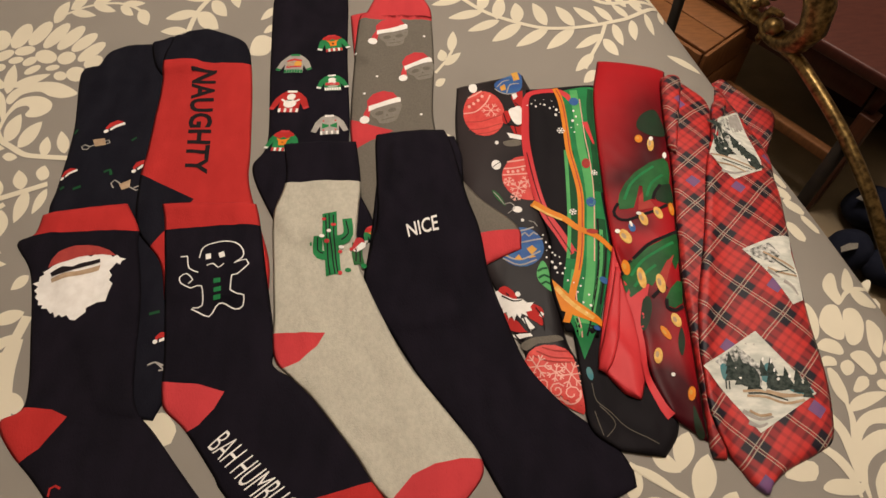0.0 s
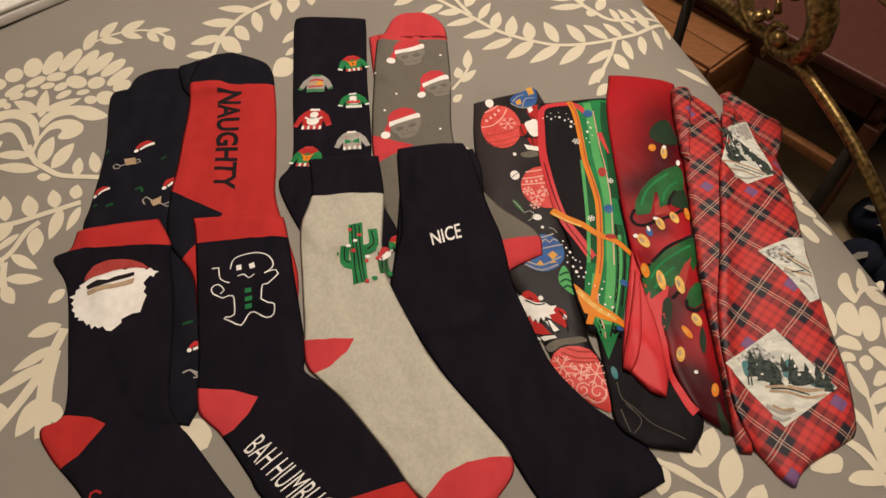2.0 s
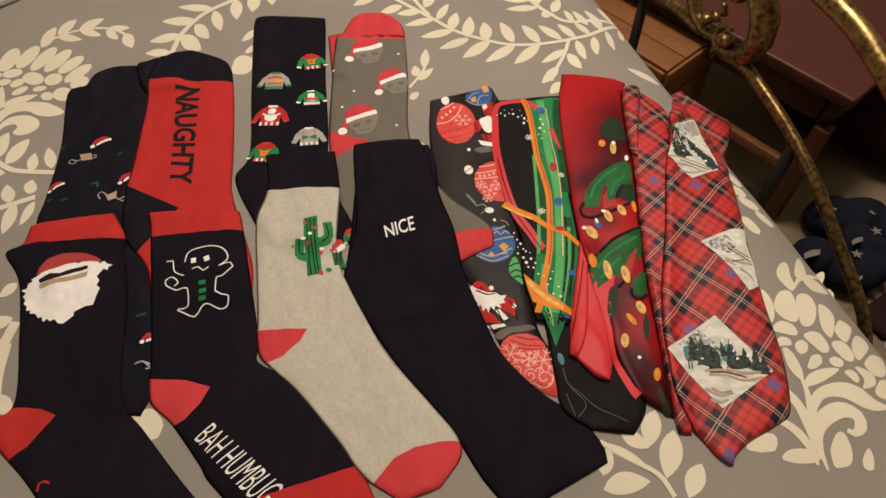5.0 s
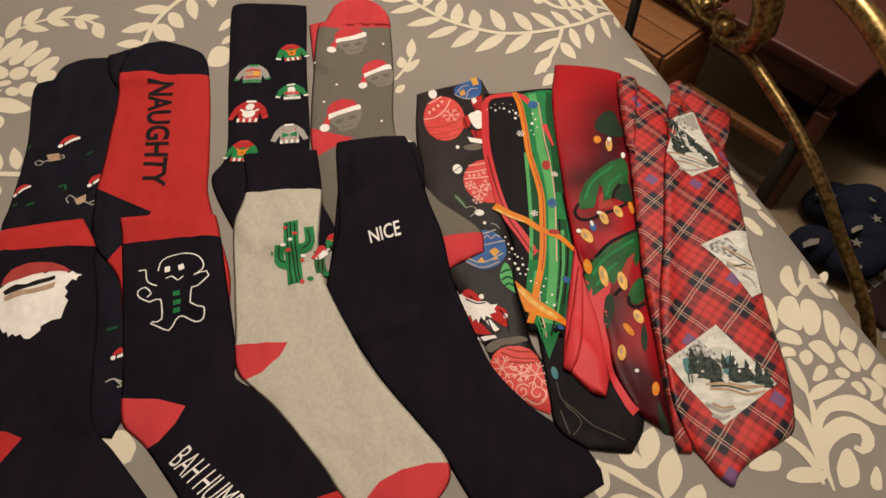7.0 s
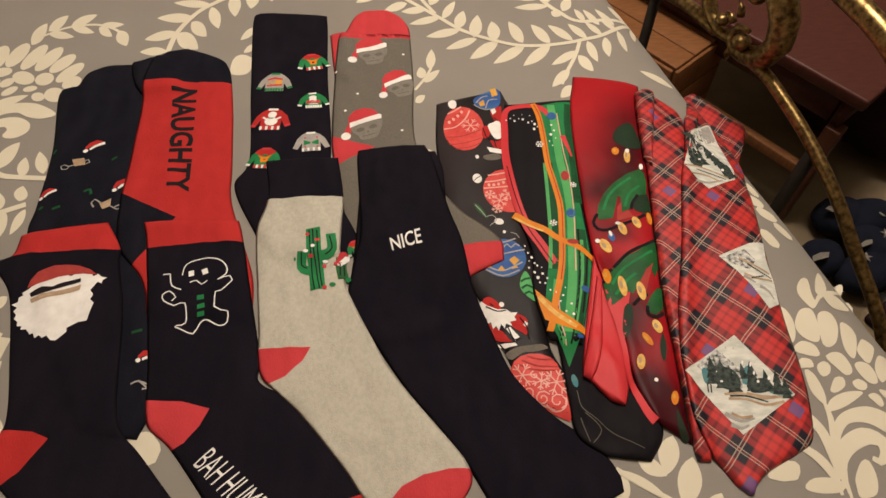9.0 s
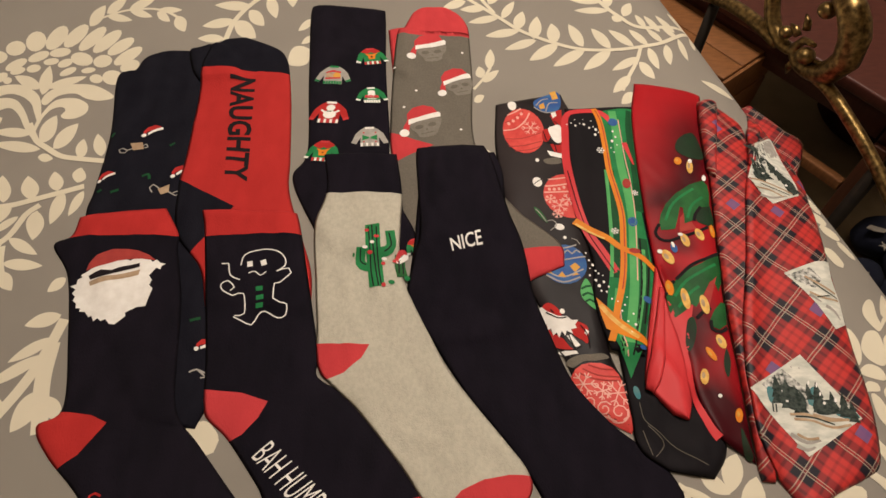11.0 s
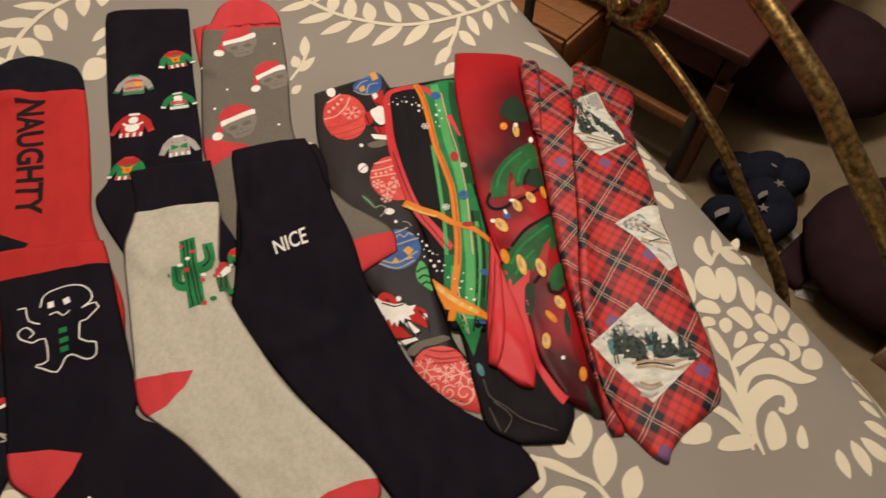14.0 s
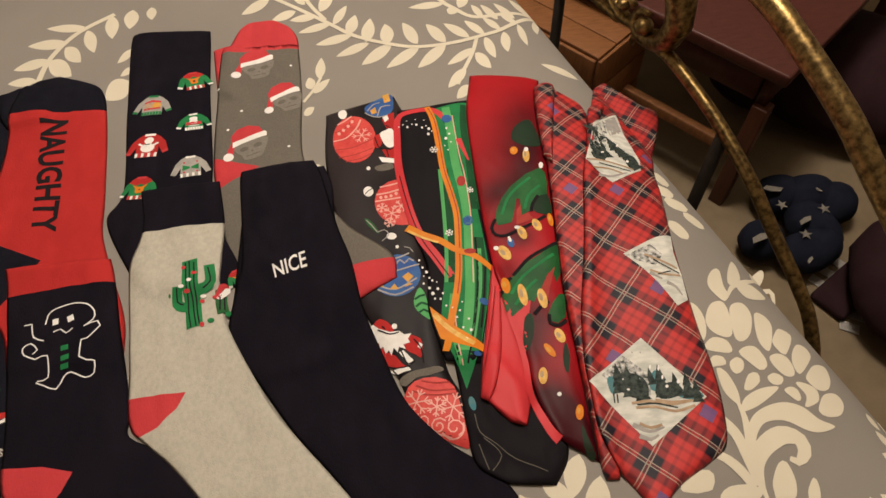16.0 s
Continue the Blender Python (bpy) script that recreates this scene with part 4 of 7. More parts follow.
bar([(-0.56, 0.69), (-0.535, 0.684), (-0.502, 0.676), (-0.480, 0.655), (-0.474, 0.630), (-0.484, 0.603), (-0.508, 0.584), (-0.534, 0.578), (-0.548, 0.590), (-0.540, 0.606), (-0.522, 0.612)], [0.006, 0.011, 0.016, 0.017, 0.016, 0.014, 0.011, 0.008, 0.006, 0.005, 0.003], "scroll", label="cast brass scroll")
bar([(-0.510, 0.660), (-0.492, 0.645), (-0.488, 0.625), (-0.500, 0.603), (-0.520, 0.594)], [0.002, 0.003, 0.003, 0.003, 0.002], "scroll_edge")


def knob(s, z, r, name="knob"):
    bm = bmesh.new()
    bmesh.ops.create_uvsphere(bm, u_segments=16, v_segments=10, radius=r)
    x, y = plan(s, FOOT - 0.006)
    bm.transform(Matrix.Translation((x, y, z)) @ Matrix.Diagonal((1.0, 1.0, 0.85, 1)))
    part(name, bm, M["brass"], bed, "round cast brass knob")


knob(-0.522, 0.598, 0.012)
knob(-0.527, 0.660, 0.011)
knob(-0.566, 0.600, 0.009)
for k, (s, z, a) in enumerate(((-0.558, 0.585, 200), (-0.552, 0.604, 150), (-0.545, 0.618, 110), (-0.572, 0.592, 215), (-0.538, 0.573, 250))):
    c, d = math.cos(radians(a)), math.sin(radians(a))
    bar([(s, z), (s + 0.010 * c, z + 0.010 * d), (s + 0.018 * c - 0.005 * d, z + 0.018 * d + 0.005 * c)], [0.005, 0.0045, 0.0012], "cast_leaf", label="cast brass leaf")

# ---- beyond the bed ----
def frame_m(x, y, z, turn):
    return Matrix.Translation((x, y, z)) @ Matrix.Rotation(radians(turn), 4, "Z")


table = tagged(empty("side_table"), "low dark red wooden table with a polished top", "table")
tm = frame_m(0.735, 0.805, 0, 38.5)
part("tabletop", box_bm(-0.01, 0.75, -0.01, 0.62, 0.335, 0.36, 0.005, m=tm), M["darkwood"], table)
part("apron", box_bm(0.01, 0.73, 0.012, 0.03, 0.27, 0.334, m=tm), M["darkwood"], table)
part("apron", box_bm(0.012, 0.03, 0.035, 0.60, 0.27, 0.334, m=tm), M["darkwood"], table)
for u, v in ((0.0, 0.0), (0.70, 0.0), (0.0, 0.56), (0.70, 0.56)):
    part("leg", box_bm(u, u + 0.03, v, v + 0.03, 0.0, 0.268 if u or v else 0.268, 0.003, m=tm), M["wood"], table)
part("stretcher", box_bm(0.004, 0.022, 0.032, 0.555, 0.13, 0.155, 0.003, m=tm), M["oak"], table, "orange-brown stretcher")

crate = tagged(empty("wooden_crate"), "orange-brown wooden crate of planks standing on the carpet", "crate")
cm = frame_m(0.47, 0.96, 0, 38.5)
part("crate_core", box_bm(0.004, 0.166, 0.004, 0.246, 0.0, 0.29, m=cm), M["darkwood"], crate)
for k in range(4):
    part("plank", box_bm(0, 0.17, -0.006, 0.003, 0.004 + k * 0.073, 0.073 + k * 0.073, 0.002, m=cm), M["oak"], crate)
    part("plank", box_bm(-0.006, 0.003, 0.004, 0.25, 0.004 + k * 0.073, 0.073 + k * 0.073, 0.002, m=cm), M["oak"], crate)
for k in range(3):
    part("plank", box_bm(0.0 + k * 0.057, 0.055 + k * 0.057, 0, 0.25, 0.291, 0.30, 0.002, m=cm), M["oak"], crate)


def lobe(x, y, z, rx, ry, rz, turn=0):
    bm = bmesh.new()
    bmesh.ops.create_uvsphere(bm, u_segments=24, v_segments=14, radius=1)
    for v in bm.verts:
        v.co *= 1 + 0.06 * noise.noise(v.co * 2.2)
    bm.transform(Matrix.Translation((x, y, z)) @ Matrix.Rotation(radians(turn), 4, "Z") @ Matrix.Diagonal((rx, ry, rz, 1)))
    return bm


pil = tagged(empty("neck_pillow"), "navy fleece neck pillow with pale marks on the carpet", "pillow")
for (x, y), (rx, ry, rz, turn) in zip([(0.831, 0.783), (0.884, 0.77), (0.928, 0.747), (0.866, 0.697), (0.828, 0.644), (0.844, 0.647), (0.758, 0.684)], ((0.05, 0.042, 0.044, 0), (0.062, 0.046, 0.048, 0), (0.048, 0.044, 0.044, 0), (0.040, 0.062, 0.044, 20), (0.055, 0.040, 0.042, 0), (0.062, 0.040, 0.042, 20), (0.042, 0.040, 0.042, 0))):
    part("lobe", lobe(x, y, 0.046, rx, ry, rz, turn), M["fleece"], pil)
STAR = [((0.012 if k % 2 == 0 else 0.0045) * math.cos(k * math.pi / 5), (0.012 if k % 2 == 0 else 0.0045) * math.sin(k * math.pi / 5)) for k in range(10)]
for k, (x, y) in enumerate([(0.799, 0.728), (0.873, 0.707), (0.814, 0.656), (0.798, 0.768), (0.883, 0.752), (0.827, 0.687), (0.73, 0.662), (0.797, 0.601)]):
    bm = bmesh.new()
    if k < 3:
        shape = STAR
    else:
        shape = [(-0.020, -0.005), (0.012, -0.007), (0.020, 0.002), (0.004, 0.007), (-0.014, 0.005)]
    c, n = math.cos(0.5 + k), math.sin(0.5 + k) if k < 3 else 0.3
    face = bm.faces.new([bm.verts.new((x + u * c - v * n, y + u * n + v * c, 0.091)) for u, v in shape])
    more = bmesh.ops.extrude_face_region(bm, geom=[face])
    bmesh.ops.translate(bm, verts=[v for v in more["geom"] if isinstance(v, bmesh.types.BMVert)], vec=(0, 0, 0.002))
    bmesh.ops.recalc_face_normals(bm, faces=bm.faces)
    part("printed_star" if k < 3 else "printed_mark", bm, M["skull"], pil, smooth=False)

# Added dark heap: deepens the shadowed space under the table.
bundle = tagged(empty("dark_fill"), "dark plum heap added in the shadowed space under the red table", "cloth")
part("body", lobe(1.07, 1.04, 0.105, 0.24, 0.17, 0.11, -38), M["plum"], bundle)
part("fold", lobe(0.93, 1.12, 0.08, 0.12, 0.12, 0.082, 20), M["plum"], bundle)
# Invented seat: fills an unidentified dark area to the right of the table.
dark_block = tagged(empty("footstool"), "dark plum padded block added to fill a dark area beside the red table", "footstool")
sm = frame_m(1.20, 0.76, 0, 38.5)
part("seat", box_bm(0, 0.48, -0.40, 0.0, 0.12, 0.36, 0.05, m=sm), M["plum"], dark_block)
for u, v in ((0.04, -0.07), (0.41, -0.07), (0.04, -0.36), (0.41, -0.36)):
    part("leg", box_bm(u, u + 0.035, v, v + 0.035, 0.0, 0.125, 0.004, m=sm), M["wood"], dark_block)

bag = tagged(empty("bag"), "dark plum cloth bag on the carpet, pale squares standing in for lit carpet through gaps", "bag")
part("body", lobe(1.02, 0.51, 0.085, 0.17, 0.17, 0.085, 30), M["plum"], bag)
part("flap", box_bm(-0.03, 0.13, -0.035, 0.035, 0.0, 0.02, 0.008, m=frame_m(0.86, 0.555, 0.002, 30)), M["plum"], bag)
# Pale squares stand in for lit carpet showing through openings.
for x, y, a in ((0.852, 0.60, 35), (0.878, 0.618, 35), (0.905, 0.64, 35), (0.865, 0.50, 60), (0.89, 0.52, 60)):
    part("square", box_bm(-0.01, 0.01, -0.017, 0.017, 0, 0.003, 0.001, m=frame_m(x, y, 0.001, a)), M["palegrey"], bag)
box = tagged(empty("card_box"), "rust red cardboard box with a pale edge on the carpet", "box")
bx = frame_m(0.93, 0.36, 0, 33)
part("body", box_bm(0, 0.3, -0.2, 0, 0, 0.05, 0.003, m=bx), M["rust"], box)
part("edge", box_bm(-0.012, -0.001, -0.2, 0, 0, 0.05, 0.003, m=bx), M["tan"], box)

board = tagged(empty("white_board"), "white painted board lying on the grey bedspread", "board")
bd = frame_m(-0.631, 0.772, 0.602, 35)
part("panel", box_bm(-0.25, 0.42, 0.0, 0.26, 0.0, 0.016, 0.004, m=bd), M["white"], board)
part("lip", box_bm(-0.25, 0.42, 0.0, 0.012, 0.0165, 0.024, 0.003, m=bd), M["white"], board)


# ---- socks and ties, from the lowest to the topmost ----
def cloth(name, label, category, group):
    return tagged(empty(name), label, category, group)


NAVY = [(-0.39, 0.67, -0.352, 0.67), (-0.41, 0.658, -0.338, 0.66), (-0.417, 0.636, -0.329, 0.634), (-0.435, 0.624, -0.324, 0.606)] + [ (-0.417, 0.533, -0.308, 0.501), (-0.41, 0.453, -0.299, 0.444), (-0.408, 0.416, -0.282, 0.391), (-0.383, 0.348, -0.264, 0.321), (-0.342, 0.284, -0.252, 0.269), (-0.314, 0.232, -0.242, 0.224), (-0.295, 0.206, -0.248, 0.198)]
NAUGHTY = [(-0.319, 0.692, -0.293, 0.697), (-0.329, 0.674, -0.25, 0.675), (-0.332, 0.655, -0.236, 0.656)] + [ (-0.333, 0.637, -0.229, 0.632), (-0.328, 0.583, -0.219, 0.575), (-0.322, 0.502, -0.209, 0.495), (-0.32, 0.452, -0.204, 0.45), (-0.309, 0.395, -0.186, 0.399), (-0.278, 0.356, -0.169, 0.351), (-0.264, 0.314, -0.164, 0.306)]
SANTA = [(-0.413, 0.415, -0.325, 0.424), (-0.414, 0.392, -0.305, 0.392), (-0.428, 0.38, -0.302, 0.373), (-0.403, 0.345, -0.287, 0.322), (-0.382, 0.28, -0.276, 0.261), (-0.365, 0.215, -0.269, 0.223), (-0.382, 0.199, -0.259, 0.202), (-0.364, 0.174, -0.243, 0.186), (-0.327, 0.141, -0.197, 0.136), (-0.26, 0.07, -0.14, 0.08), (-0.215, 0.035, -0.12, 0.05)]
GINGER = [(-0.288, 0.422, -0.192, 0.422), (-0.28, 0.394, -0.184, 0.396), (-0.265, 0.321, -0.161, 0.304), (-0.251, 0.257, -0.152, 0.264), (-0.244, 0.218, -0.15, 0.244), (-0.239, 0.206, -0.122, 0.228), (-0.219, 0.189, -0.096, 0.203), (-0.189, 0.153, -0.069, 0.174), (-0.176, 0.136, -0.059, 0.155), (-0.12, 0.085, -0.04, 0.115), (-0.085, 0.07, -0.045, 0.09)]
SWEATER = [(-0.21, 0.761, -0.121, 0.748), (-0.217, 0.743, -0.118, 0.713), (-0.204, 0.615, -0.113, 0.629), (-0.192, 0.506, -0.104, 0.54), (-0.203, 0.467, -0.098, 0.463), (-0.175, 0.407, -0.072, 0.401), (-0.151, 0.37, -0.062, 0.372)]
SKULL = [(-0.074, 0.755, -0.042, 0.756), (-0.084, 0.746, -0.026, 0.742), (-0.091, 0.728, -0.016, 0.722), (-0.097, 0.708, -0.013, 0.703)] + [(-0.103, 0.700, -0.013, 0.696), (-0.105, 0.636, -0.01, 0.621), (-0.104, 0.549, -0.01, 0.53), (-0.099, 0.496, 0.007, 0.473), (-0.077, 0.401, 0.034, 0.424), (-0.037, 0.371, 0.072, 0.386), (0.012, 0.329, 0.075, 0.359)]
CACTUS = [(-0.172, 0.498, -0.094, 0.501), (-0.164, 0.448, -0.086, 0.449), (-0.172, 0.403, -0.085, 0.402), (-0.163, 0.338, -0.084, 0.366), (-0.157, 0.296, -0.075, 0.329), (-0.151, 0.253, -0.044, 0.266), (-0.136, 0.236, -0.019, 0.228), (-0.111, 0.212, 0.009, 0.192), (-0.075, 0.169, 0.027, 0.167), (-0.051, 0.137, 0.03, 0.149), (-0.02, 0.115, 0.012, 0.125)]
NICE = [(-0.069, 0.509, 0.001, 0.517), (-0.073, 0.498, 0.010, 0.490), (-0.066, 0.401, 0.024, 0.422), (-0.071, 0.366, 0.035, 0.382)] + [(*a, *b) for a, b in zip([(-0.075, 0.321), (-0.05, 0.277), (-0.019, 0.228), (0.009, 0.192), (0.028, 0.163), (0.047, 0.129), (0.07, 0.1)], [(0.0428, 0.3318), (0.0558, 0.288), (0.0726, 0.2407), (0.1003, 0.2049), (0.1326, 0.1789), (0.1485, 0.1548), (0.1506, 0.1391)])]
TIE1 = [(0.016, 0.58, 0.092, 0.596), (0.014, 0.505, 0.115, 0.507), (0.027, 0.396, 0.102, 0.399), (0.04, 0.337, 0.106, 0.343), (0.058, 0.294, 0.108, 0.268), (0.077, 0.233, 0.123, 0.229), (0.098, 0.209, 0.119, 0.198)]
TIE2 = [(0.094, 0.57, 0.173, 0.575), (0.088, 0.488, 0.167, 0.504), (0.091, 0.418, 0.163, 0.44), (0.103, 0.369, 0.162, 0.356), (0.099, 0.321, 0.149, 0.31), (0.108, 0.272, 0.136, 0.264)]
TIE2_TAIL = [(0.1142, 0.2791, 0.1508, 0.2707), (0.1159, 0.245, 0.1715, 0.231), (0.1165, 0.2115, 0.1907, 0.1959), (0.1207, 0.1821, 0.1897, 0.1788), (0.1414, 0.1668, 0.177, 0.1612)]
TIE3 = [(0.18, 0.614, 0.257, 0.601), (0.167, 0.549, 0.25, 0.56), (0.162, 0.44, 0.237, 0.458), (0.162, 0.356, 0.226, 0.376), (0.165, 0.331, 0.219, 0.312), (0.173, 0.281, 0.217, 0.26), (0.176, 0.227, 0.215, 0.223), (0.187, 0.193, 0.213, 0.173)]
TIE3_FOLD = [(0.162, 0.361, 0.166, 0.351), (0.142, 0.282, 0.172, 0.294), (0.133, 0.244, 0.174, 0.242), (0.136, 0.231, 0.165, 0.21), (0.151, 0.212, 0.161, 0.207)]
TIE4_NARROW = [(0.262, 0.59, 0.299, 0.561), (0.245, 0.575, 0.299, 0.538), (0.238, 0.478, 0.279, 0.449), (0.226, 0.376, 0.259, 0.369), (0.219, 0.312, 0.242, 0.306), (0.215, 0.223, 0.223, 0.222), (0.213, 0.173, 0.226, 0.171), (0.214, 0.16, 0.225, 0.159)]
TIE4 = [(0.3522, 0.6688, 0.3681, 0.6779), (0.3208, 0.5918, 0.4022, 0.634), (0.2899, 0.5086, 0.4183, 0.6007), (0.27, 0.4544, 0.3604, 0.4813), (0.2609, 0.4188, 0.3474, 0.4294), (0.2497, 0.3728, 0.3352, 0.37), (0.236, 0.3252, 0.3297, 0.3292), (0.2266, 0.2922, 0.3251, 0.2779), (0.2192, 0.2515, 0.3243, 0.2408), (0.2177, 0.226, 0.321, 0.2068), (0.2166, 0.1954, 0.3124, 0.1738), (0.223, 0.1693, 0.2955, 0.1618), (0.2345, 0.1486, 0.2709, 0.1505), (0.2399, 0.1395, 0.2572, 0.1405), (0.2483, 0.1319, 0.2517, 0.1322)]


smoothed = {}


def surface():
    if smoothed.get("of") is not heights:
        smoothed["of"], smoothed["z"] = heights, np.maximum(heights, blur(heights, 1))
    return smoothed["z"]


def settle(bm, lift):
    """Cut a flat print finely and lay it on what lies below."""
    for _ in range(4):
        long = [e for e in bm.edges if e.calc_length() > 0.007]
        if not long:
            break
        bmesh.ops.subdivide_edges(bm, edges=long, cuts=1)
        bmesh.ops.triangulate(bm, faces=[f for f in bm.faces if len(f.verts) > 3])
    co = np.array([v.co for v in bm.verts])
    z = sample(surface(), co[:, 0], co[:, 1]) + lift
    for v, h in zip(bm.verts, z):
        v.co.z = h
    return up_faces(bm)


def poly_into(bm, pts):
    f = bm.faces.new([bm.verts.new((p[0], p[1], 0)) for p in pts])
    bmesh.ops.triangulate(bm, faces=[f])


def dab(name, polys, material, parent, label="", lift=0.0008):
    """Flat printed shapes on a cloth."""
    for k, p in enumerate(polys):
        bm = bmesh.new()
        poly_into(bm, p)
        part(name, settle(bm, 0.4 * lift + 0.00003 * (k % 8)), M[material], parent, label)


def band(pts, width, step=0.006):
    """The outline of a stroke along a smooth line; width may change from its start to its end."""
    p = spline(pts, step)
    w = np.linspace(*(width if isinstance(width, tuple) else (width, width)), len(p))
    d = np.gradient(p, axis=0)
    d /= np.linalg.norm(d, axis=1)[:, None] + 1e-9
    n = np.stack((-d[:, 1], d[:, 0]), 1) * w[:, None] / 2
    return p + n, p - n


def strokes(name, lines, width, material, parent, label="", lift=0.0008):
    for j, pts in enumerate(lines):
        bm = bmesh.new()
        a, b = band(pts, width)
        va, vb = [[bm.verts.new((*q, 0)) for q in s] for s in (a, b)]
        for k in range(len(va) - 1):
            bm.faces.new((va[k], va[k + 1], vb[k + 1], vb[k]))
        part(name, settle(bm, 0.4 * lift + 0.00003 * (j % 8)), M[material], parent, label)


def disc(x, y, r, n=16, squash=1.0, turn=0.0):
    return [(x + r * math.cos(a) * math.cos(turn) - r * squash * math.sin(a) * math.sin(turn), y + r * math.cos(a) * math.sin(turn) + r * squash * math.sin(a) * math.cos(turn)) for a in np.linspace(0, 2 * math.pi, n, endpoint=False)]


def put(shape, ends):
    """A shape drawn round the origin, one unit wide, moved so that its width runs between two points."""
    x0, y0, x1, y1 = ends
    c, e = np.array(((x0 + x1) / 2, (y0 + y1) / 2)), np.array((x1 - x0, y1 - y0))
    n = np.array((-e[1], e[0]))
    return [tuple(c + e * u + n * v) for u, v in shape]


def flake(x, y, r, turn=0.0):
    """The six arms of a printed snowflake, with small side twigs."""
    out = []
    for k in range(6):
        a = turn + k * math.pi / 3
        d, n = np.array((math.cos(a), math.sin(a))), np.array((-math.sin(a), math.cos(a)))
        c = np.array((x, y))
        out.append([tuple(c), tuple(c + d * r)])
        out += [[tuple(c + d * r * 0.55), tuple(c + d * r * 0.85 + n * r * 0.28 * side)] for side in (-1, 1)]
    return out


def curl(x, y, r, turn=0.0):
    """A printed spiral."""
    return [(x + r * (1 - 0.8 * k / 12) * math.cos(turn + k * 0.75), y + r * (1 - 0.8 * k / 12) * math.sin(turn + k * 0.75)) for k in range(13)]


def inside(bm, pts):
    """Cut out the part of a mesh that lies to the left of a line bent outwards, and return it."""
    return split(bm, [line(*a, *b) for a, b in zip(pts, pts[1:])])


def lettering(text, corners, material, parent, weight):
    """Raised knit letters between four corners: foot left, foot right, head left, head right."""
    curve = bpy.data.curves.new("letters", "FONT")
    curve.body, curve.resolution_u, curve.offset = text, 3, weight
    ob = new("letters", curve)
    bpy.context.view_layer.update()
    me = bpy.data.meshes.new_from_object(ob.evaluated_get(bpy.context.evaluated_depsgraph_get()))
    bpy.data.objects.remove(ob)
    bm = bmesh.new()
    bm.from_mesh(me)
    lo = [min(v.co[k] for v in bm.verts) for k in (0, 1)]
    hi = [max(v.co[k] for v in bm.verts) for k in (0, 1)]
    a, b, c, d = [np.array(p) for p in corners]
    for v in bm.verts:
        u, w = (v.co.x - lo[0]) / (hi[0] - lo[0]), (v.co.y - lo[1]) / (hi[1] - lo[1])
        p = (a * (1 - u) + b * u) * (1 - w) + (c * (1 - u) + d * u) * w
        v.co = (*p, 0)
    part("lettering", settle(bm, 0.0004), M[material], parent, "knitted word " + text)


def heel_of(bm, apex, up, low):
    return split(bm, [line(*apex, *up), line(*low, *apex)])


SWEAT = [(-.24, .28), (-.12, .36), (.12, .36), (.24, .28), (.38, .12), (.5, -.2), (.37, -.25), (.25, -.02), (.25, -.34), (-.25, -.34), (-.25, -.02), (-.37, -.25), (-.5, -.2), (-.38, .12)]
HAT = [(-.42, -.12), (-.38, .12), (-.15, .34), (.2, .32), (.42, .1), (.46, -.02), (0, .06), (-.25, .02), (-.32, -.14)]
BRIM = [(-.22, -.06), (.02, .04), (.5, .0), (.5, -.16), (.05, -.12), (-.22, -.2)]
SKULLHEAD = [(-.42, -.02), (-.44, -.28), (-.32, -.46), (-.25, -.66), (0, -.71), (.25, -.66), (.34, -.46), (.47, -.28), (.45, .0)]
BIGHAT = [(-.5, .08), (-.46, .32), (-.24, .54), (.1, .6), (.38, .46), (.5, .1), (-.3, .0), (-.46, -.12), (-.54, -.4), (-.74, -.36), (-.64, -.12)]
BIGBRIM = [(-.5, -.1), (-.2, -.04), (.2, -.02), (.52, .0), (.55, .16), (.5, .22), (0, .16), (-.46, .1)]


# tie with glass balls
t1 = cloth("necktie", "dark brown silk necktie printed with red glass balls", "necktie", "neckties on the bed")
part("blade", drape(TIE1, 0.004, 0.0006, seed=1), M["brownsilk"], t1)
dab("ball", [oval(e, 24) for e in [(0.0454, 0.5361, 0.0227, -0.0047, -0.0017, -0.0333), (0.0861, 0.444, 0.0252, -0.0048, -0.0027, -0.028)]], "ballred", t1, "printed red glass ball")
strokes("ball_line", [[(0.0244, 0.5248), (0.0418, 0.5238), (0.0649, 0.5325)], [(0.0281, 0.5126), (0.0448, 0.5135), (0.0641, 0.5197)], [(0.035, 0.5054), (0.0515, 0.5075), (0.0618, 0.5121)], [(0.0247, 0.5489), (0.0359, 0.5529), (0.0464, 0.5661)]], 0.0011, "hatred", t1, lift=0.0011)
strokes("ball_band", [[(0.023, 0.5372), (0.0365, 0.5388), (0.048, 0.5506), (0.0536, 0.563)], [(0.0282, 0.5599), (0.0364, 0.5639), (0.0441, 0.57)], [(0.0631, 0.4566), (0.0755, 0.4572), (0.0895, 0.4599)], [(0.0614, 0.4483), (0.0759, 0.4485), (0.0896, 0.4492)], [(0.0671, 0.4653), (0.0774, 0.4662), (0.0879, 0.468)]], 0.0018, "ballpale", t1, lift=0.0012)
dab("ball_dot", [oval(e, 8) for e in [(0.0296, 0.5468, 0.0018, -0.0005, -0.0001, -0.0025), (0.0346, 0.5507, 0.0018, -0.0004, -0.0001, -0.0025), (0.0397, 0.5555, 0.0018, -0.0004, -0.0001, -0.0025), (0.0443, 0.5614, 0.0018, -0.0003, -0.0002, -0.0025), (0.0673, 0.4522, 0.0016, -0.0003, -0.0001, -0.0022), (0.0723, 0.452, 0.0017, -0.0003, -0.0002, -0.0021), (0.0774, 0.4525, 0.0016, -0.0003, -0.0002, -0.0021), (0.0826, 0.4545, 0.0017, -0.0003, -0.0002, -0.0021)]], "ballpale", t1, lift=0.0012)
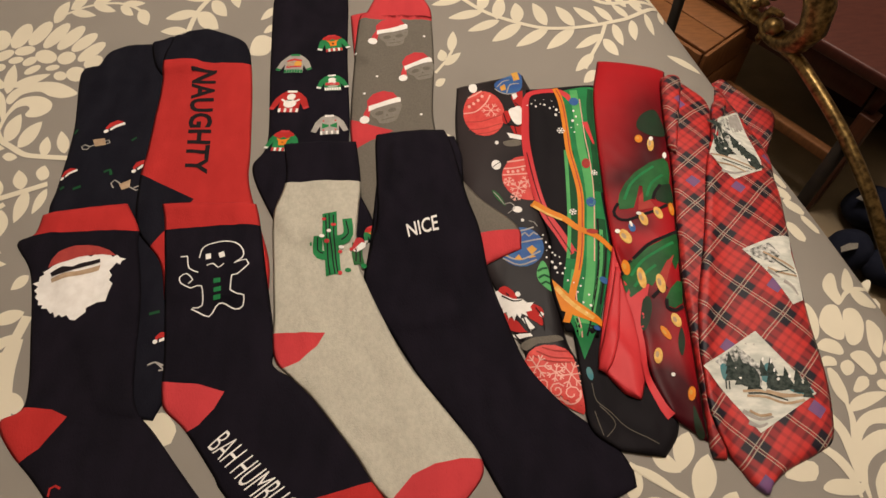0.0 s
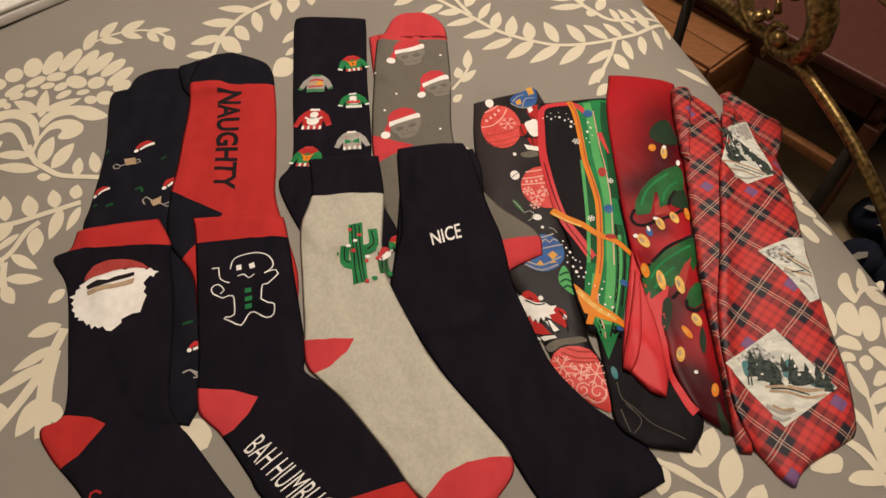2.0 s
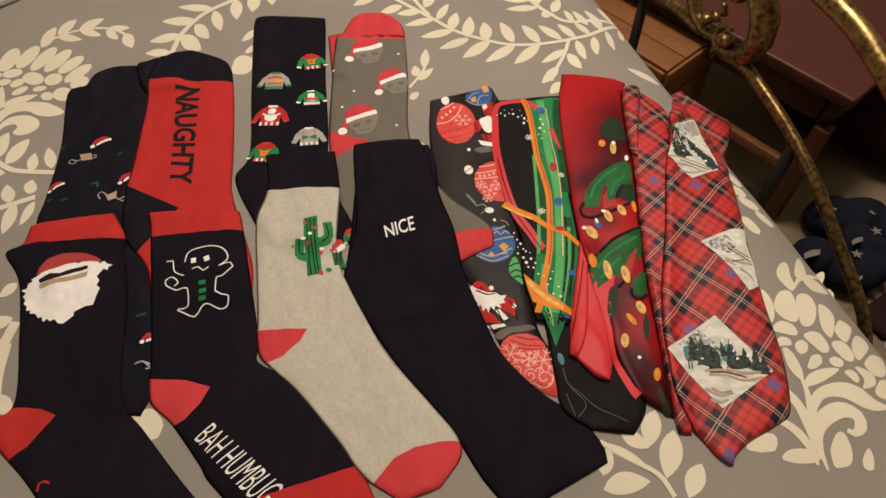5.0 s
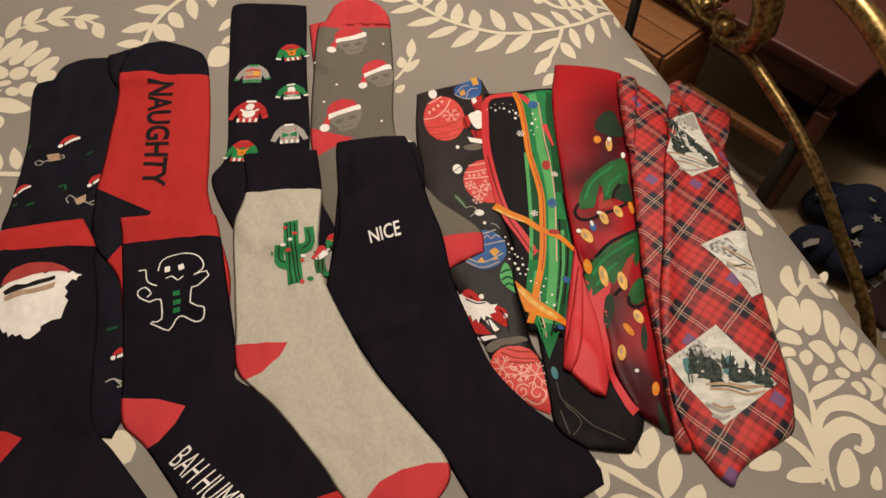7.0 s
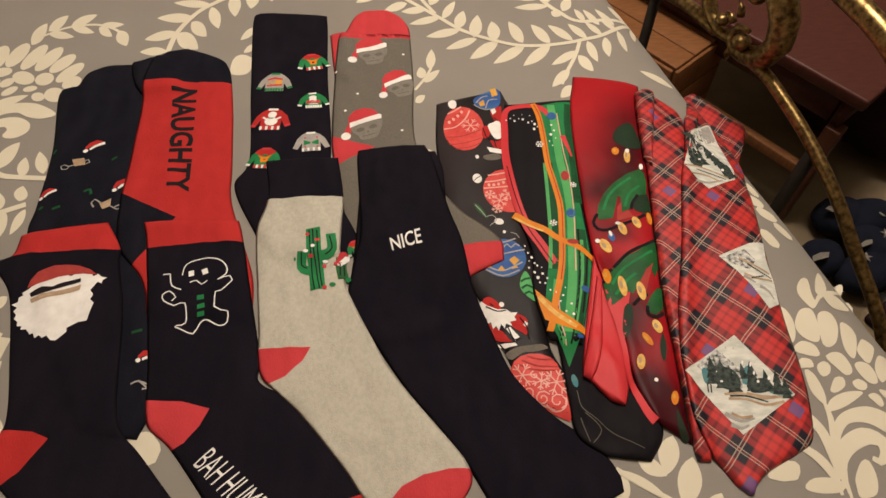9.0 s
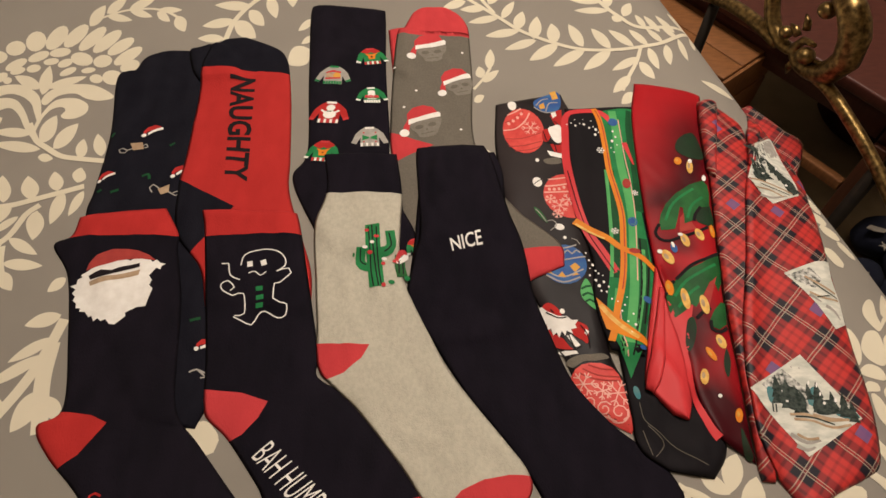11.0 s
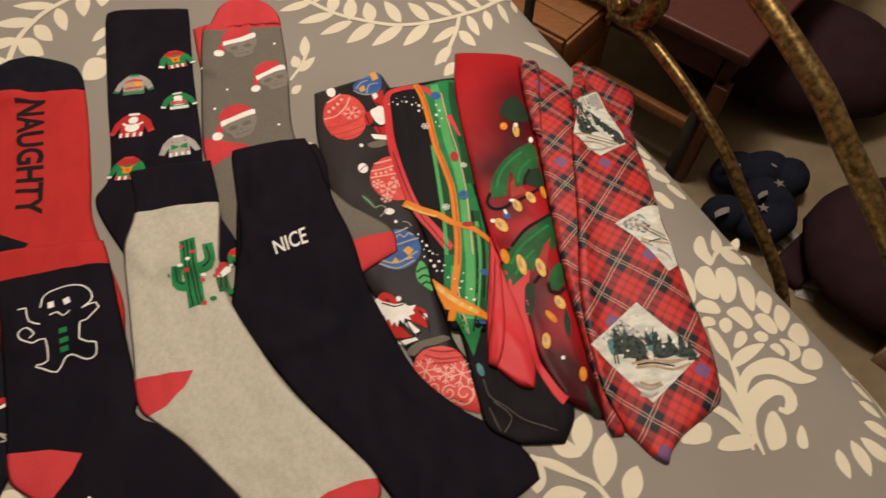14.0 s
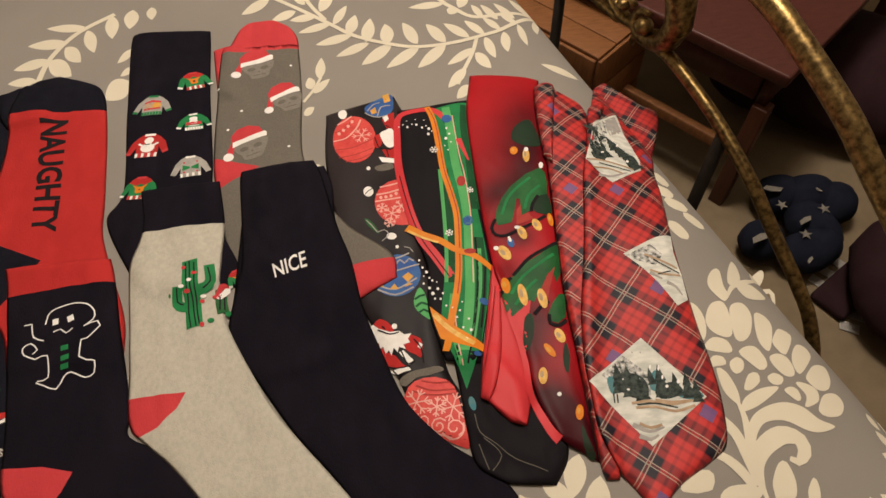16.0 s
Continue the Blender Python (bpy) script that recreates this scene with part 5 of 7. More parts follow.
strokes("ball_flake", flake(*(0.0534, 0.5397), 0.0105) + flake(*(0.0674, 0.4394), 0.006, 0.3) + flake(*(0.0767, 0.431), 0.009, 0.2) + flake(*(0.0861, 0.4384), 0.008) + flake(*(0.0736, 0.4206), 0.006, 0.1), 0.0010, "ballpale", t1, lift=0.0013)
dab("snow_dot", [oval(e, 12) for e in [(0.0344, 0.5756, 0.0049, -0.0012, -0.0002, -0.0081), (0.0576, 0.4923, 0.002, -0.0004, -0.0002, -0.0026), (0.0556, 0.4622, 0.005, -0.0009, -0.0004, -0.0065), (0.0738, 0.4046, 0.0048, -0.0009, -0.0004, -0.0038), (0.078, 0.3918, 0.0016, -0.0003, -0.0002, -0.0019)]], "whiteprint", t1)
strokes("snow_dot_line", [[(0.0521, 0.4592), (0.0557, 0.4629), (0.0604, 0.4657)]], 0.0009, "ink", t1, lift=0.0013)
dab("ornament", [blob([(0.0589, 0.5793), (0.0675, 0.5879), (0.0881, 0.5998), (0.0905, 0.5795), (0.0857, 0.5666), (0.072, 0.5629), (0.0625, 0.5682)])], "blue", t1, "printed blue glass ornament")
dab("ornament_square", [[(0.0792, 0.5996), (0.0864, 0.6019), (0.088, 0.586), (0.0809, 0.5833)], [(0.0648, 0.5745), (0.0706, 0.5787), (0.0719, 0.5698), (0.0662, 0.5683)]], "gold", t1, lift=0.0012)
strokes("ornament_line", [[(0.0617, 0.5743), (0.0684, 0.5828), (0.076, 0.5852)], [(0.0721, 0.5646), (0.0768, 0.5777), (0.0868, 0.579)], [(0.0591, 0.5723), (0.0643, 0.5669), (0.0732, 0.5627), (0.0831, 0.5644)]], 0.0014, "palegrey", t1, lift=0.0014)
dab("figure_coat", [[(0.0839, 0.566), (0.0901, 0.5678), (0.0885, 0.5349), (0.0833, 0.5374), (0.0789, 0.5498), (0.0765, 0.5586)], blob([(0.0663, 0.5355), (0.0725, 0.5377), (0.0747, 0.5275), (0.0699, 0.5187), (0.0654, 0.5227)]), [(0.0722, 0.5183), (0.0814, 0.515), (0.0877, 0.5187), (0.0862, 0.5015), (0.077, 0.5038)]], "red", t1, "printed red coat of a winter figure")
dab("figure_beard", [blob([(0.0726, 0.5385), (0.0789, 0.5423), (0.0851, 0.5445), (0.089, 0.5326), (0.0872, 0.5205), (0.0816, 0.5167), (0.0762, 0.5232)]), [(0.069, 0.506), (0.0861, 0.5008), (0.0855, 0.4947), (0.0719, 0.4984)], [(0.0774, 0.5619), (0.0825, 0.5645), (0.0838, 0.5582), (0.0792, 0.5539)]], "whiteprint", t1, lift=0.0012)
strokes("figure_line", [[(0.0711, 0.5185), (0.0814, 0.5142), (0.0875, 0.5172)], [(0.0779, 0.5157), (0.0794, 0.5042)], [(0.0669, 0.5346), (0.07, 0.5203), (0.0744, 0.5155)], [(0.0801, 0.5496), (0.085, 0.5437)]], 0.0011, "ink", t1, lift=0.0016)
dab("figure_boot", [blob([(0.064, 0.4928), (0.0717, 0.4954), (0.081, 0.4962), (0.0833, 0.4887), (0.0745, 0.4862), (0.0665, 0.4877)])], "dgrey", t1)
dab("sprig_leaf", [blob([(0.0497, 0.4294), (0.0549, 0.4265), (0.0607, 0.4161), (0.0624, 0.4092), (0.0564, 0.4153), (0.0519, 0.4221)])], "leafgreen", t1, "printed green leaf")
strokes("sprig_line", [[(0.0615, 0.4113), (0.0675, 0.413), (0.0714, 0.407), (0.0644, 0.4004)], [(0.0512, 0.427), (0.0561, 0.4201), (0.0609, 0.4114)], [(0.0843, 0.3909), (0.0894, 0.3891), (0.0921, 0.3844)]], 0.0009, "palegrey", t1, lift=0.0012)
dab("ball", [oval(e, 24) for e in [(0.0749, 0.3615, 0.0217, -0.0014, -0.002, -0.022)]], "blue", t1, "printed blue glass ball")
strokes("ball_band", [[(0.0704, 0.3788), (0.0796, 0.3803), (0.0883, 0.3835)], [(0.0552, 0.3537), (0.0724, 0.3469), (0.0927, 0.356)], [(0.0564, 0.3487), (0.0719, 0.3412), (0.0887, 0.347)], [(0.0749, 0.373), (0.0793, 0.3772), (0.0831, 0.373), (0.0877, 0.3774), (0.0915, 0.3745)], [(0.055, 0.3656), (0.0693, 0.3652), (0.0963, 0.3705)]], 0.0016, "palegrey", t1, lift=0.0012)
dab("ball_wedge", [[(0.0796, 0.3589), (0.0852, 0.3629), (0.0898, 0.3581), (0.0841, 0.3523)], [(0.0674, 0.3477), (0.0719, 0.3529), (0.0754, 0.3464)], [(0.0548, 0.3509), (0.0593, 0.3545), (0.0625, 0.3506)], [(0.0806, 0.3481), (0.0851, 0.3516), (0.0885, 0.3499)]], "gold", t1, lift=0.0013)
dab("ornament", [blob([(0.088, 0.3354), (0.0936, 0.3457), (0.0979, 0.3388), (0.0997, 0.3226), (0.1, 0.3126), (0.0935, 0.3174), (0.0879, 0.3256)])], "lightgreen", t1, "printed green glass ornament")
strokes("ornament_line", [[(0.0883, 0.3341), (0.0932, 0.337), (0.0978, 0.3376)], [(0.0886, 0.3266), (0.0939, 0.33), (0.0993, 0.3273)], [(0.0909, 0.3206), (0.0951, 0.3229), (0.0999, 0.3198)]], 0.0022, "darkgreen", t1, lift=0.0012)
dab("figure_hat", [blob([(0.0502, 0.3153), (0.056, 0.3192), (0.0635, 0.314), (0.0673, 0.3058), (0.0617, 0.3034), (0.0552, 0.3091)])], "red", t1, "printed red hat of a winter figure")
dab("figure_coat", [blob([(0.0789, 0.2997), (0.0865, 0.2975), (0.0902, 0.292), (0.0882, 0.2778), (0.0837, 0.2807), (0.0749, 0.2884)]), [(0.0593, 0.2883), (0.0667, 0.2824), (0.0717, 0.2744), (0.076, 0.2706), (0.0656, 0.2719), (0.0594, 0.2754), (0.0571, 0.2828)], [(0.0525, 0.2983), (0.0585, 0.2879), (0.0571, 0.2828), (0.0538, 0.2896)]], "red", t1, "printed red coat of a winter figure", lift=0.001)
dab("figure_beard", [[(0.0468, 0.3138), (0.0497, 0.3154), (0.0543, 0.3103), (0.0638, 0.3052), (0.0716, 0.3051), (0.0761, 0.3011), (0.082, 0.3014), (0.0786, 0.2964), (0.0802, 0.293), (0.0743, 0.2917), (0.0758, 0.2872), (0.0703, 0.2902), (0.0688, 0.2852), (0.0659, 0.29), (0.0633, 0.2835), (0.0614, 0.2888), (0.0584, 0.2869), (0.0569, 0.2937), (0.054, 0.2928), (0.0535, 0.2982), (0.0506, 0.2986), (0.051, 0.304), (0.0477, 0.3066)], [(0.0599, 0.2702), (0.0761, 0.2716), (0.0786, 0.2676), (0.066, 0.2659)], [(0.0698, 0.285), (0.0738, 0.2865), (0.0813, 0.2759), (0.0772, 0.2724)], oval([(0.0681, 0.31, 0.0024, -0.0004, -0.0003, -0.0027)][0], 10), [(0.0878, 0.2919), (0.0904, 0.2893), (0.0885, 0.2852), (0.0859, 0.2878)]], "whiteprint", t1, lift=0.0016)
strokes("figure_line", [[(0.0585, 0.2753), (0.0675, 0.2712), (0.078, 0.2712)], [(0.0718, 0.2857), (0.0763, 0.2735), (0.0823, 0.2757)], [(0.0532, 0.3094), (0.0636, 0.3031), (0.0715, 0.304)], [(0.0834, 0.2958), (0.0887, 0.2862), (0.0896, 0.2734)], [(0.0631, 0.2706), (0.0685, 0.2623)], [(0.0574, 0.3118), (0.0601, 0.3086)]], 0.0012, "ink", t1, lift=0.002)
dab("figure_boot", [blob([(0.0674, 0.2606), (0.0784, 0.2661), (0.0899, 0.2673), (0.1013, 0.2679), (0.1055, 0.2639), (0.0929, 0.2608), (0.0825, 0.2603), (0.0725, 0.2544)])], "dgrey", t1)
dab("ball", [[(0.0699, 0.2454), (0.0743, 0.253), (0.0803, 0.2572), (0.088, 0.259), (0.0973, 0.2586), (0.1062, 0.2549), (0.1118, 0.2484), (0.114, 0.2377), (0.1155, 0.2231), (0.118, 0.2013), (0.1157, 0.1971), (0.1062, 0.2018), (0.0958, 0.2088), (0.0843, 0.2173), (0.0744, 0.225), (0.0713, 0.2353)]], "ballred", t1, "printed red glass ball")
strokes("ball_band", [[(0.0808, 0.2532), (0.0936, 0.2472), (0.1124, 0.2458)], [(0.0776, 0.2494), (0.0842, 0.2457), (0.0909, 0.2437), (0.0999, 0.2424), (0.1119, 0.2423)], [(0.0859, 0.2568), (0.0967, 0.2532), (0.1087, 0.2526)]], 0.0014, "hatred", t1, lift=0.0012)
strokes("ball_flake", flake(*(0.0798, 0.2392), 0.0115) + flake(*(0.0956, 0.2329), 0.0085, 0.3) + flake(*(0.1085, 0.2311), 0.0125, 0.1), 0.0011, "ballpale", t1, lift=0.0013)
strokes("ball_scroll", [curl(*p, r, a) for p, r, a in zip([(0.0833, 0.2238), (0.0951, 0.2171), (0.1071, 0.2141), (0.0757, 0.2289)], (0.007, 0.007, 0.010, 0.006), (2.0, 0.5, 3.4, 1.0))] + [[(0.0865, 0.2203), (0.0901, 0.2137), (0.0977, 0.2096), (0.1042, 0.2062)], [(0.1097, 0.2076), (0.1146, 0.2108), (0.1147, 0.2172)]], 0.0012, "ballpale", t1, lift=0.0013)

# dark grey pair
sk = cloth("sock", "dark grey pair of socks with skulls in red hats", "sock", "socks on the bed")
sk2 = [(-0.115, 0.71, -0.094, 0.715), (-0.11, 0.668, -0.085, 0.661), (-0.105, 0.631, -0.083, 0.619)]
part("toe", drape(sk2, 0.004, seed=12, across=8), M["coral"], sk, "red toe of the mate")
bm = drape(SKULL, 0.0038, 0.0022, seed=2)
toe = split(bm, [line(*(-0.105, 0.697), *(-0.012, 0.696))])
part("toe", toe, M["coral"], sk, "red toe")
part("toe", split(bm, [line(*(0.08, 0.381), *(0.031, 0.376))]), M["coral"], sk, "red toe of the mate")
part("heel", heel_of(bm, [(-0.054, 0.515)][0], [(-0.106, 0.536)][0], [(-0.093, 0.492)][0]), M["coral"], sk, "red heel")
part("leg", bm, M["dgrey"], sk)
for q in [(-0.0801, 0.6714, -0.0432, 0.679), (-0.0449, 0.6101, -0.0127, 0.6228), (-0.0839, 0.548, -0.0479, 0.5569)]:
    dab("skull", [put(blob(SKULLHEAD), q)], "skull", sk, "faint grey printed skull")
    dab("skull_socket", [put(disc(x, -.27, .13, 10, 0.65), q) for x in (-.2, .2)] + [put([(-.04, -.44), (.05, -.44), (.01, -.37)], q), put([(-.2, -.57), (.2, -.57), (.2, -.54), (-.2, -.54)], q)], "dgrey", sk, lift=0.0013)
    dab("hat", [put(BIGHAT, q)], "coral", sk, "printed red hat", lift=0.0014)
    dab("hat_brim", [put(BIGBRIM, q), put(disc(-.68, -.4, .15, 12), q)], "whiteprint", sk, lift=0.0018)
dab("snow_dot", [disc(p[0], p[1], 0.0016) for p in [(-0.076, 0.599), (-0.022, 0.666), (-0.089, 0.571), (-0.024, 0.539), (-0.103, 0.636)]], "whiteprint", sk)
# navy sock
nv = cloth("sock", "navy sock with small red hats and green notes, partly hidden", "sock", "socks on the bed")
bm = drape(NAVY, 0.0038, 0.0022, seed=3)
part("toe", split(bm, [line(*(-0.437, 0.623), *(-0.319, 0.617))]), M["navy"], nv)
part("leg", bm, M["navy"], nv)
for q in [(-0.38, 0.529, -0.358, 0.539), (-0.41, 0.463, -0.393, 0.473), (-0.333, 0.469, -0.314, 0.48), (-0.371, 0.413, -0.355, 0.418), (-0.264, 0.272, -0.246, 0.276)]:
    dab("hat", [put(HAT, q)], "red", nv, "printed red hat")
    dab("hat_brim", [put(BRIM, q), put(disc(-.4, -.15, .12, 8), q)], "whiteprint", nv, lift=0.0012)
strokes("glass", [[(-0.263, 0.247), (-0.257, 0.25), (-0.249, 0.247), (-0.246, 0.25)], [(-0.255, 0.249), (-0.248, 0.243), (-0.252, 0.242)]], 0.0016, "palegrey", nv, "small printed drinking glass")
dab("glass_bowl", [[(-0.3875, 0.5141), (-0.3747, 0.5161), (-0.3705, 0.5059), (-0.3821, 0.504)], [(-0.3409, 0.4496), (-0.3299, 0.456), (-0.3284, 0.4456), (-0.3355, 0.4416)]], "tan", nv, "small printed glass bowl", lift=0.0012)
strokes("glass", [[(-0.3827, 0.5065), (-0.3886, 0.5045), (-0.3901, 0.5007), (-0.3953, 0.5009), (-0.3981, 0.5054), (-0.395, 0.5077), (-0.3886, 0.5045)], [(-0.3738, 0.5109), (-0.3695, 0.5134), (-0.3671, 0.5092), (-0.3704, 0.5076)], [(-0.3384, 0.4495), (-0.3478, 0.4564), (-0.3504, 0.4521), (-0.3459, 0.4455)], [(-0.3293, 0.4464), (-0.3209, 0.4417), (-0.3174, 0.4438), (-0.3198, 0.4473), (-0.324, 0.4447)]], 0.0014, "palegrey", nv)
strokes("note", [[(-0.413, 0.526), (-0.411, 0.532)], [(-0.344, 0.512), (-0.339, 0.516)], [(-0.363, 0.468), (-0.357, 0.471), (-0.354, 0.464)], [(-0.39, 0.446), (-0.382, 0.449)], [(-0.274, 0.298), (-0.265, 0.301)], [(-0.405, 0.447), (-0.401, 0.45)]], 0.003, "darkgreen", nv, "small printed green notes")

# red sock
rd = cloth("sock", "red sock with navy toe and heel and a knitted word", "sock", "socks on the bed")
part("toe", drape([(-0.357, 0.67, -0.336, 0.681), (-0.354, 0.656, -0.309, 0.673), (-0.344, 0.629, -0.287, 0.635), (-0.333, 0.613, -0.284, 0.614)], 0.006, seed=13, across=12), M["navy"], rd, "navy toe of the mate")
bm = drape(NAUGHTY, 0.0038, 0.0022, seed=4)
part("toe", split(bm, [line(*(-0.336, 0.632), *(-0.223, 0.627))]), M["navy"], rd, "navy toe")
part("heel", heel_of(bm, [(-0.257, 0.428)][0], [(-0.309, 0.456)][0], [(-0.283, 0.384)][0]), M["navy"], rd, "navy heel")
part("leg", bm, M["red"], rd)
lettering("NAUGHTY", [(-0.296, 0.618), (-0.274, 0.461), (-0.266, 0.616), (-0.249, 0.46)], "ink", rd, 0.03)

# sock with the bearded face
sn = cloth("sock", "black sock with red cuff and heel and a bearded face", "sock", "socks on the bed")
bm = drape(SANTA, 0.0038, 0.0022, seed=5)
part("cuff", split(bm, [line(*(-0.422, 0.389), *(-0.298, 0.389))]), M["red"], sn, "red cuff")
part("heel", inside(bm, [(-0.3528, 0.1631), (-0.3384, 0.1746), (-0.3283, 0.1897), (-0.3216, 0.2017), (-0.3376, 0.2087), (-0.371, 0.2122)]), M["red"], sn, "red heel")
part("leg", bm, M["black"], sn)
dab("beard", [[(-0.3821, 0.3465), (-0.3871, 0.3438), (-0.3851, 0.3412), (-0.3893, 0.3392), (-0.3848, 0.3364), (-0.3892, 0.3345), (-0.3955, 0.3329), (-0.3887, 0.3292), (-0.3912, 0.3253), (-0.387, 0.3214), (-0.388, 0.3174), (-0.3838, 0.3143), (-0.3829, 0.3096), (-0.3782, 0.3093), (-0.3782, 0.3058), (-0.3726, 0.3055), (-0.3677, 0.3001), (-0.3651, 0.3015), (-0.362, 0.2959), (-0.3586, 0.2988), (-0.355, 0.2958), (-0.3505, 0.2974), (-0.3452, 0.2922), (-0.3401, 0.2914), (-0.3418, 0.2967), (-0.3394, 0.299), (-0.3324, 0.2998), (-0.3335, 0.3038), (-0.3308, 0.3055), (-0.3329, 0.3095), (-0.3292, 0.3118), (-0.3244, 0.3094), (-0.3161, 0.31), (-0.3215, 0.3151), (-0.3203, 0.3205), (-0.3177, 0.3238), (-0.3135, 0.328), (-0.3179, 0.3319), (-0.3168, 0.3376), (-0.3212, 0.3429), (-0.3191, 0.3468), (-0.3165, 0.3517), (-0.3121, 0.3497), (-0.3122, 0.3538), (-0.3088, 0.3566), (-0.3143, 0.3576), (-0.3184, 0.3609), (-0.3222, 0.3583), (-0.3252, 0.362), (-0.3319, 0.3592), (-0.3389, 0.3615), (-0.3426, 0.3585), (-0.3487, 0.3606), (-0.3532, 0.3573), (-0.3605, 0.3585), (-0.364, 0.3548), (-0.3702, 0.3532), (-0.3727, 0.3502), (-0.3788, 0.3497)]], "whiteprint", sn, "printed white beard")
dab("hat", [[(-0.383, 0.348), (-0.382, 0.356), (-0.377, 0.365), (-0.368, 0.37), (-0.363, 0.372), (-0.35, 0.372), (-0.338, 0.37), (-0.327, 0.366), (-0.319, 0.36), (-0.332, 0.361), (-0.343, 0.36), (-0.355, 0.358), (-0.366, 0.354), (-0.373, 0.352)]], "hatred", sn, "printed red hat", lift=0.0014)
dab("face", [[(-0.377, 0.336), (-0.365, 0.34), (-0.351, 0.342), (-0.331, 0.349), (-0.331, 0.343), (-0.346, 0.338), (-0.36, 0.335), (-0.375, 0.332)]], "tan", sn, "printed tan face", lift=0.0016)
dab("eyebrow", [[(-0.379, 0.342), (-0.368, 0.348), (-0.357, 0.347), (-0.352, 0.35), (-0.333, 0.356), (-0.332, 0.352), (-0.343, 0.348), (-0.351, 0.345), (-0.359, 0.342), (-0.376, 0.338)]], "ink", sn, lift=0.002)
strokes("lettering_curl", [[(-0.318, 0.137), (-0.318, 0.143), (-0.314, 0.145), (-0.309, 0.143)]], 0.002, "red", sn)

# sock with the biscuit man
gb = cloth("sock", "black sock with red cuff and toe and white lettering", "sock", "socks on the bed")
bm = drape(GINGER, 0.0038, 0.0022, seed=6)
part("cuff", split(bm, [line(*(-0.283, 0.39), *(-0.179, 0.395))]), M["red"], gb, "red cuff")
part("heel", inside(bm, [(-0.2206, 0.1858), (-0.2073, 0.193), (-0.196, 0.207), (-0.19, 0.2219), (-0.2133, 0.2283), (-0.2441, 0.2313)]), M["coral"], gb, "red heel")
part("toe", split(bm, [line(*(-0.052, 0.147), *(-0.11, 0.131))]), M["red"], gb, "red toe")
part("leg", bm, M["black"], gb)
strokes("biscuit_outline", [[(-0.248, 0.357), (-0.244, 0.344), (-0.234, 0.339)], [(-0.236, 0.355), (-0.234, 0.367), (-0.219, 0.373), (-0.203, 0.371), (-0.194, 0.362), (-0.193, 0.353), (-0.2, 0.347)], [(-0.2, 0.347), (-0.189, 0.351), (-0.186, 0.346), (-0.195, 0.335), (-0.2, 0.334), (-0.199, 0.318)], [(-0.199, 0.318), (-0.192, 0.314), (-0.186, 0.313), (-0.186, 0.303), (-0.193, 0.3), (-0.205, 0.306), (-0.211, 0.303), (-0.216, 0.293), (-0.226, 0.297), (-0.234, 0.301)], [(-0.233, 0.302), (-0.224, 0.304), (-0.228, 0.324), (-0.238, 0.322)], [(-0.238, 0.322), (-0.248, 0.327), (-0.251, 0.334), (-0.245, 0.338), (-0.238, 0.331), (-0.241, 0.327)], [(-0.227, 0.346), (-0.221, 0.348), (-0.215, 0.343), (-0.21, 0.347)], [(-0.255, 0.357), (-0.248, 0.357)]], 0.0012, "whiteprint", gb, "white outline of a biscuit figure")
dab("biscuit_eye", [put([(-.5, -.6), (.5, -.6), (.5, .6), (-.5, .6)], q) for q in [(-0.23, 0.356, -0.225, 0.357), (-0.217, 0.357, -0.212, 0.359)]], "whiteprint", gb)
dab("biscuit_button", [[(-0.2173, 0.3309), (-0.2109, 0.3316), (-0.2101, 0.3269), (-0.2165, 0.326)], [(-0.2155, 0.321), (-0.2089, 0.3227), (-0.208, 0.3178), (-0.2146, 0.3163)], [(-0.2143, 0.3131), (-0.2079, 0.3143), (-0.2075, 0.3097), (-0.2141, 0.3087)]], "green", gb, "green printed buttons")
lettering("BAH HUMBUG", [(-0.196, 0.174), (-0.135, 0.116), (-0.181, 0.188), (-0.114, 0.131)], "whiteprint", gb, -0.006)

# sock with jumpers
jm = cloth("sock", "black sock with a pattern of small knitted jumpers", "sock", "socks on the bed")
bm = drape(SWEATER, 0.0038, 0.0022, seed=7)
part("cuff", split(bm, [line(*(-0.217, 0.696), *(-0.111, 0.69))]), M["black"], jm)
part("leg", bm, M["black"], jm)
def jumper(q, c, yoke, motif, hem):
    """A small printed jumper: its colour, its shoulders, the shapes on its front, its hem."""
    dab("jumper", [put(SWEAT, q)], c, jm, "small printed jumper")
    if yoke:
        dab("jumper_yoke", [put([(-.24, .28), (-.12, .36), (.12, .36), (.24, .28), (.3, .2), (.1, .1), (0, .16), (-.1, .1), (-.3, .2)], q)], yoke, jm, lift=0.0011)
    for shape, m in motif:
        dab("jumper_motif", [put(shape, q)], m, jm, lift=0.0014)
    for k in range(7):
        dab("jumper_hem", [put([(-.25 + k * .072, -.34), (-.19 + k * .072, -.34), (-.19 + k * .072, -.22), (-.25 + k * .072, -.22)], q)], hem[k % 2], jm, lift=0.0013)
    dab("jumper_cuff", [put([(-.5, -.2), (-.37, -.25), (-.345, -.19), (-.475, -.13)], q), put([(.5, -.2), (.37, -.25), (.345, -.19), (.475, -.13)], q)], hem[1], jm, lift=0.0013)
    dab("jumper_collar", [put([(-.12, .3), (.12, .3), (.12, .37), (-.12, .37)], q)], hem[0], jm, lift=0.0016)


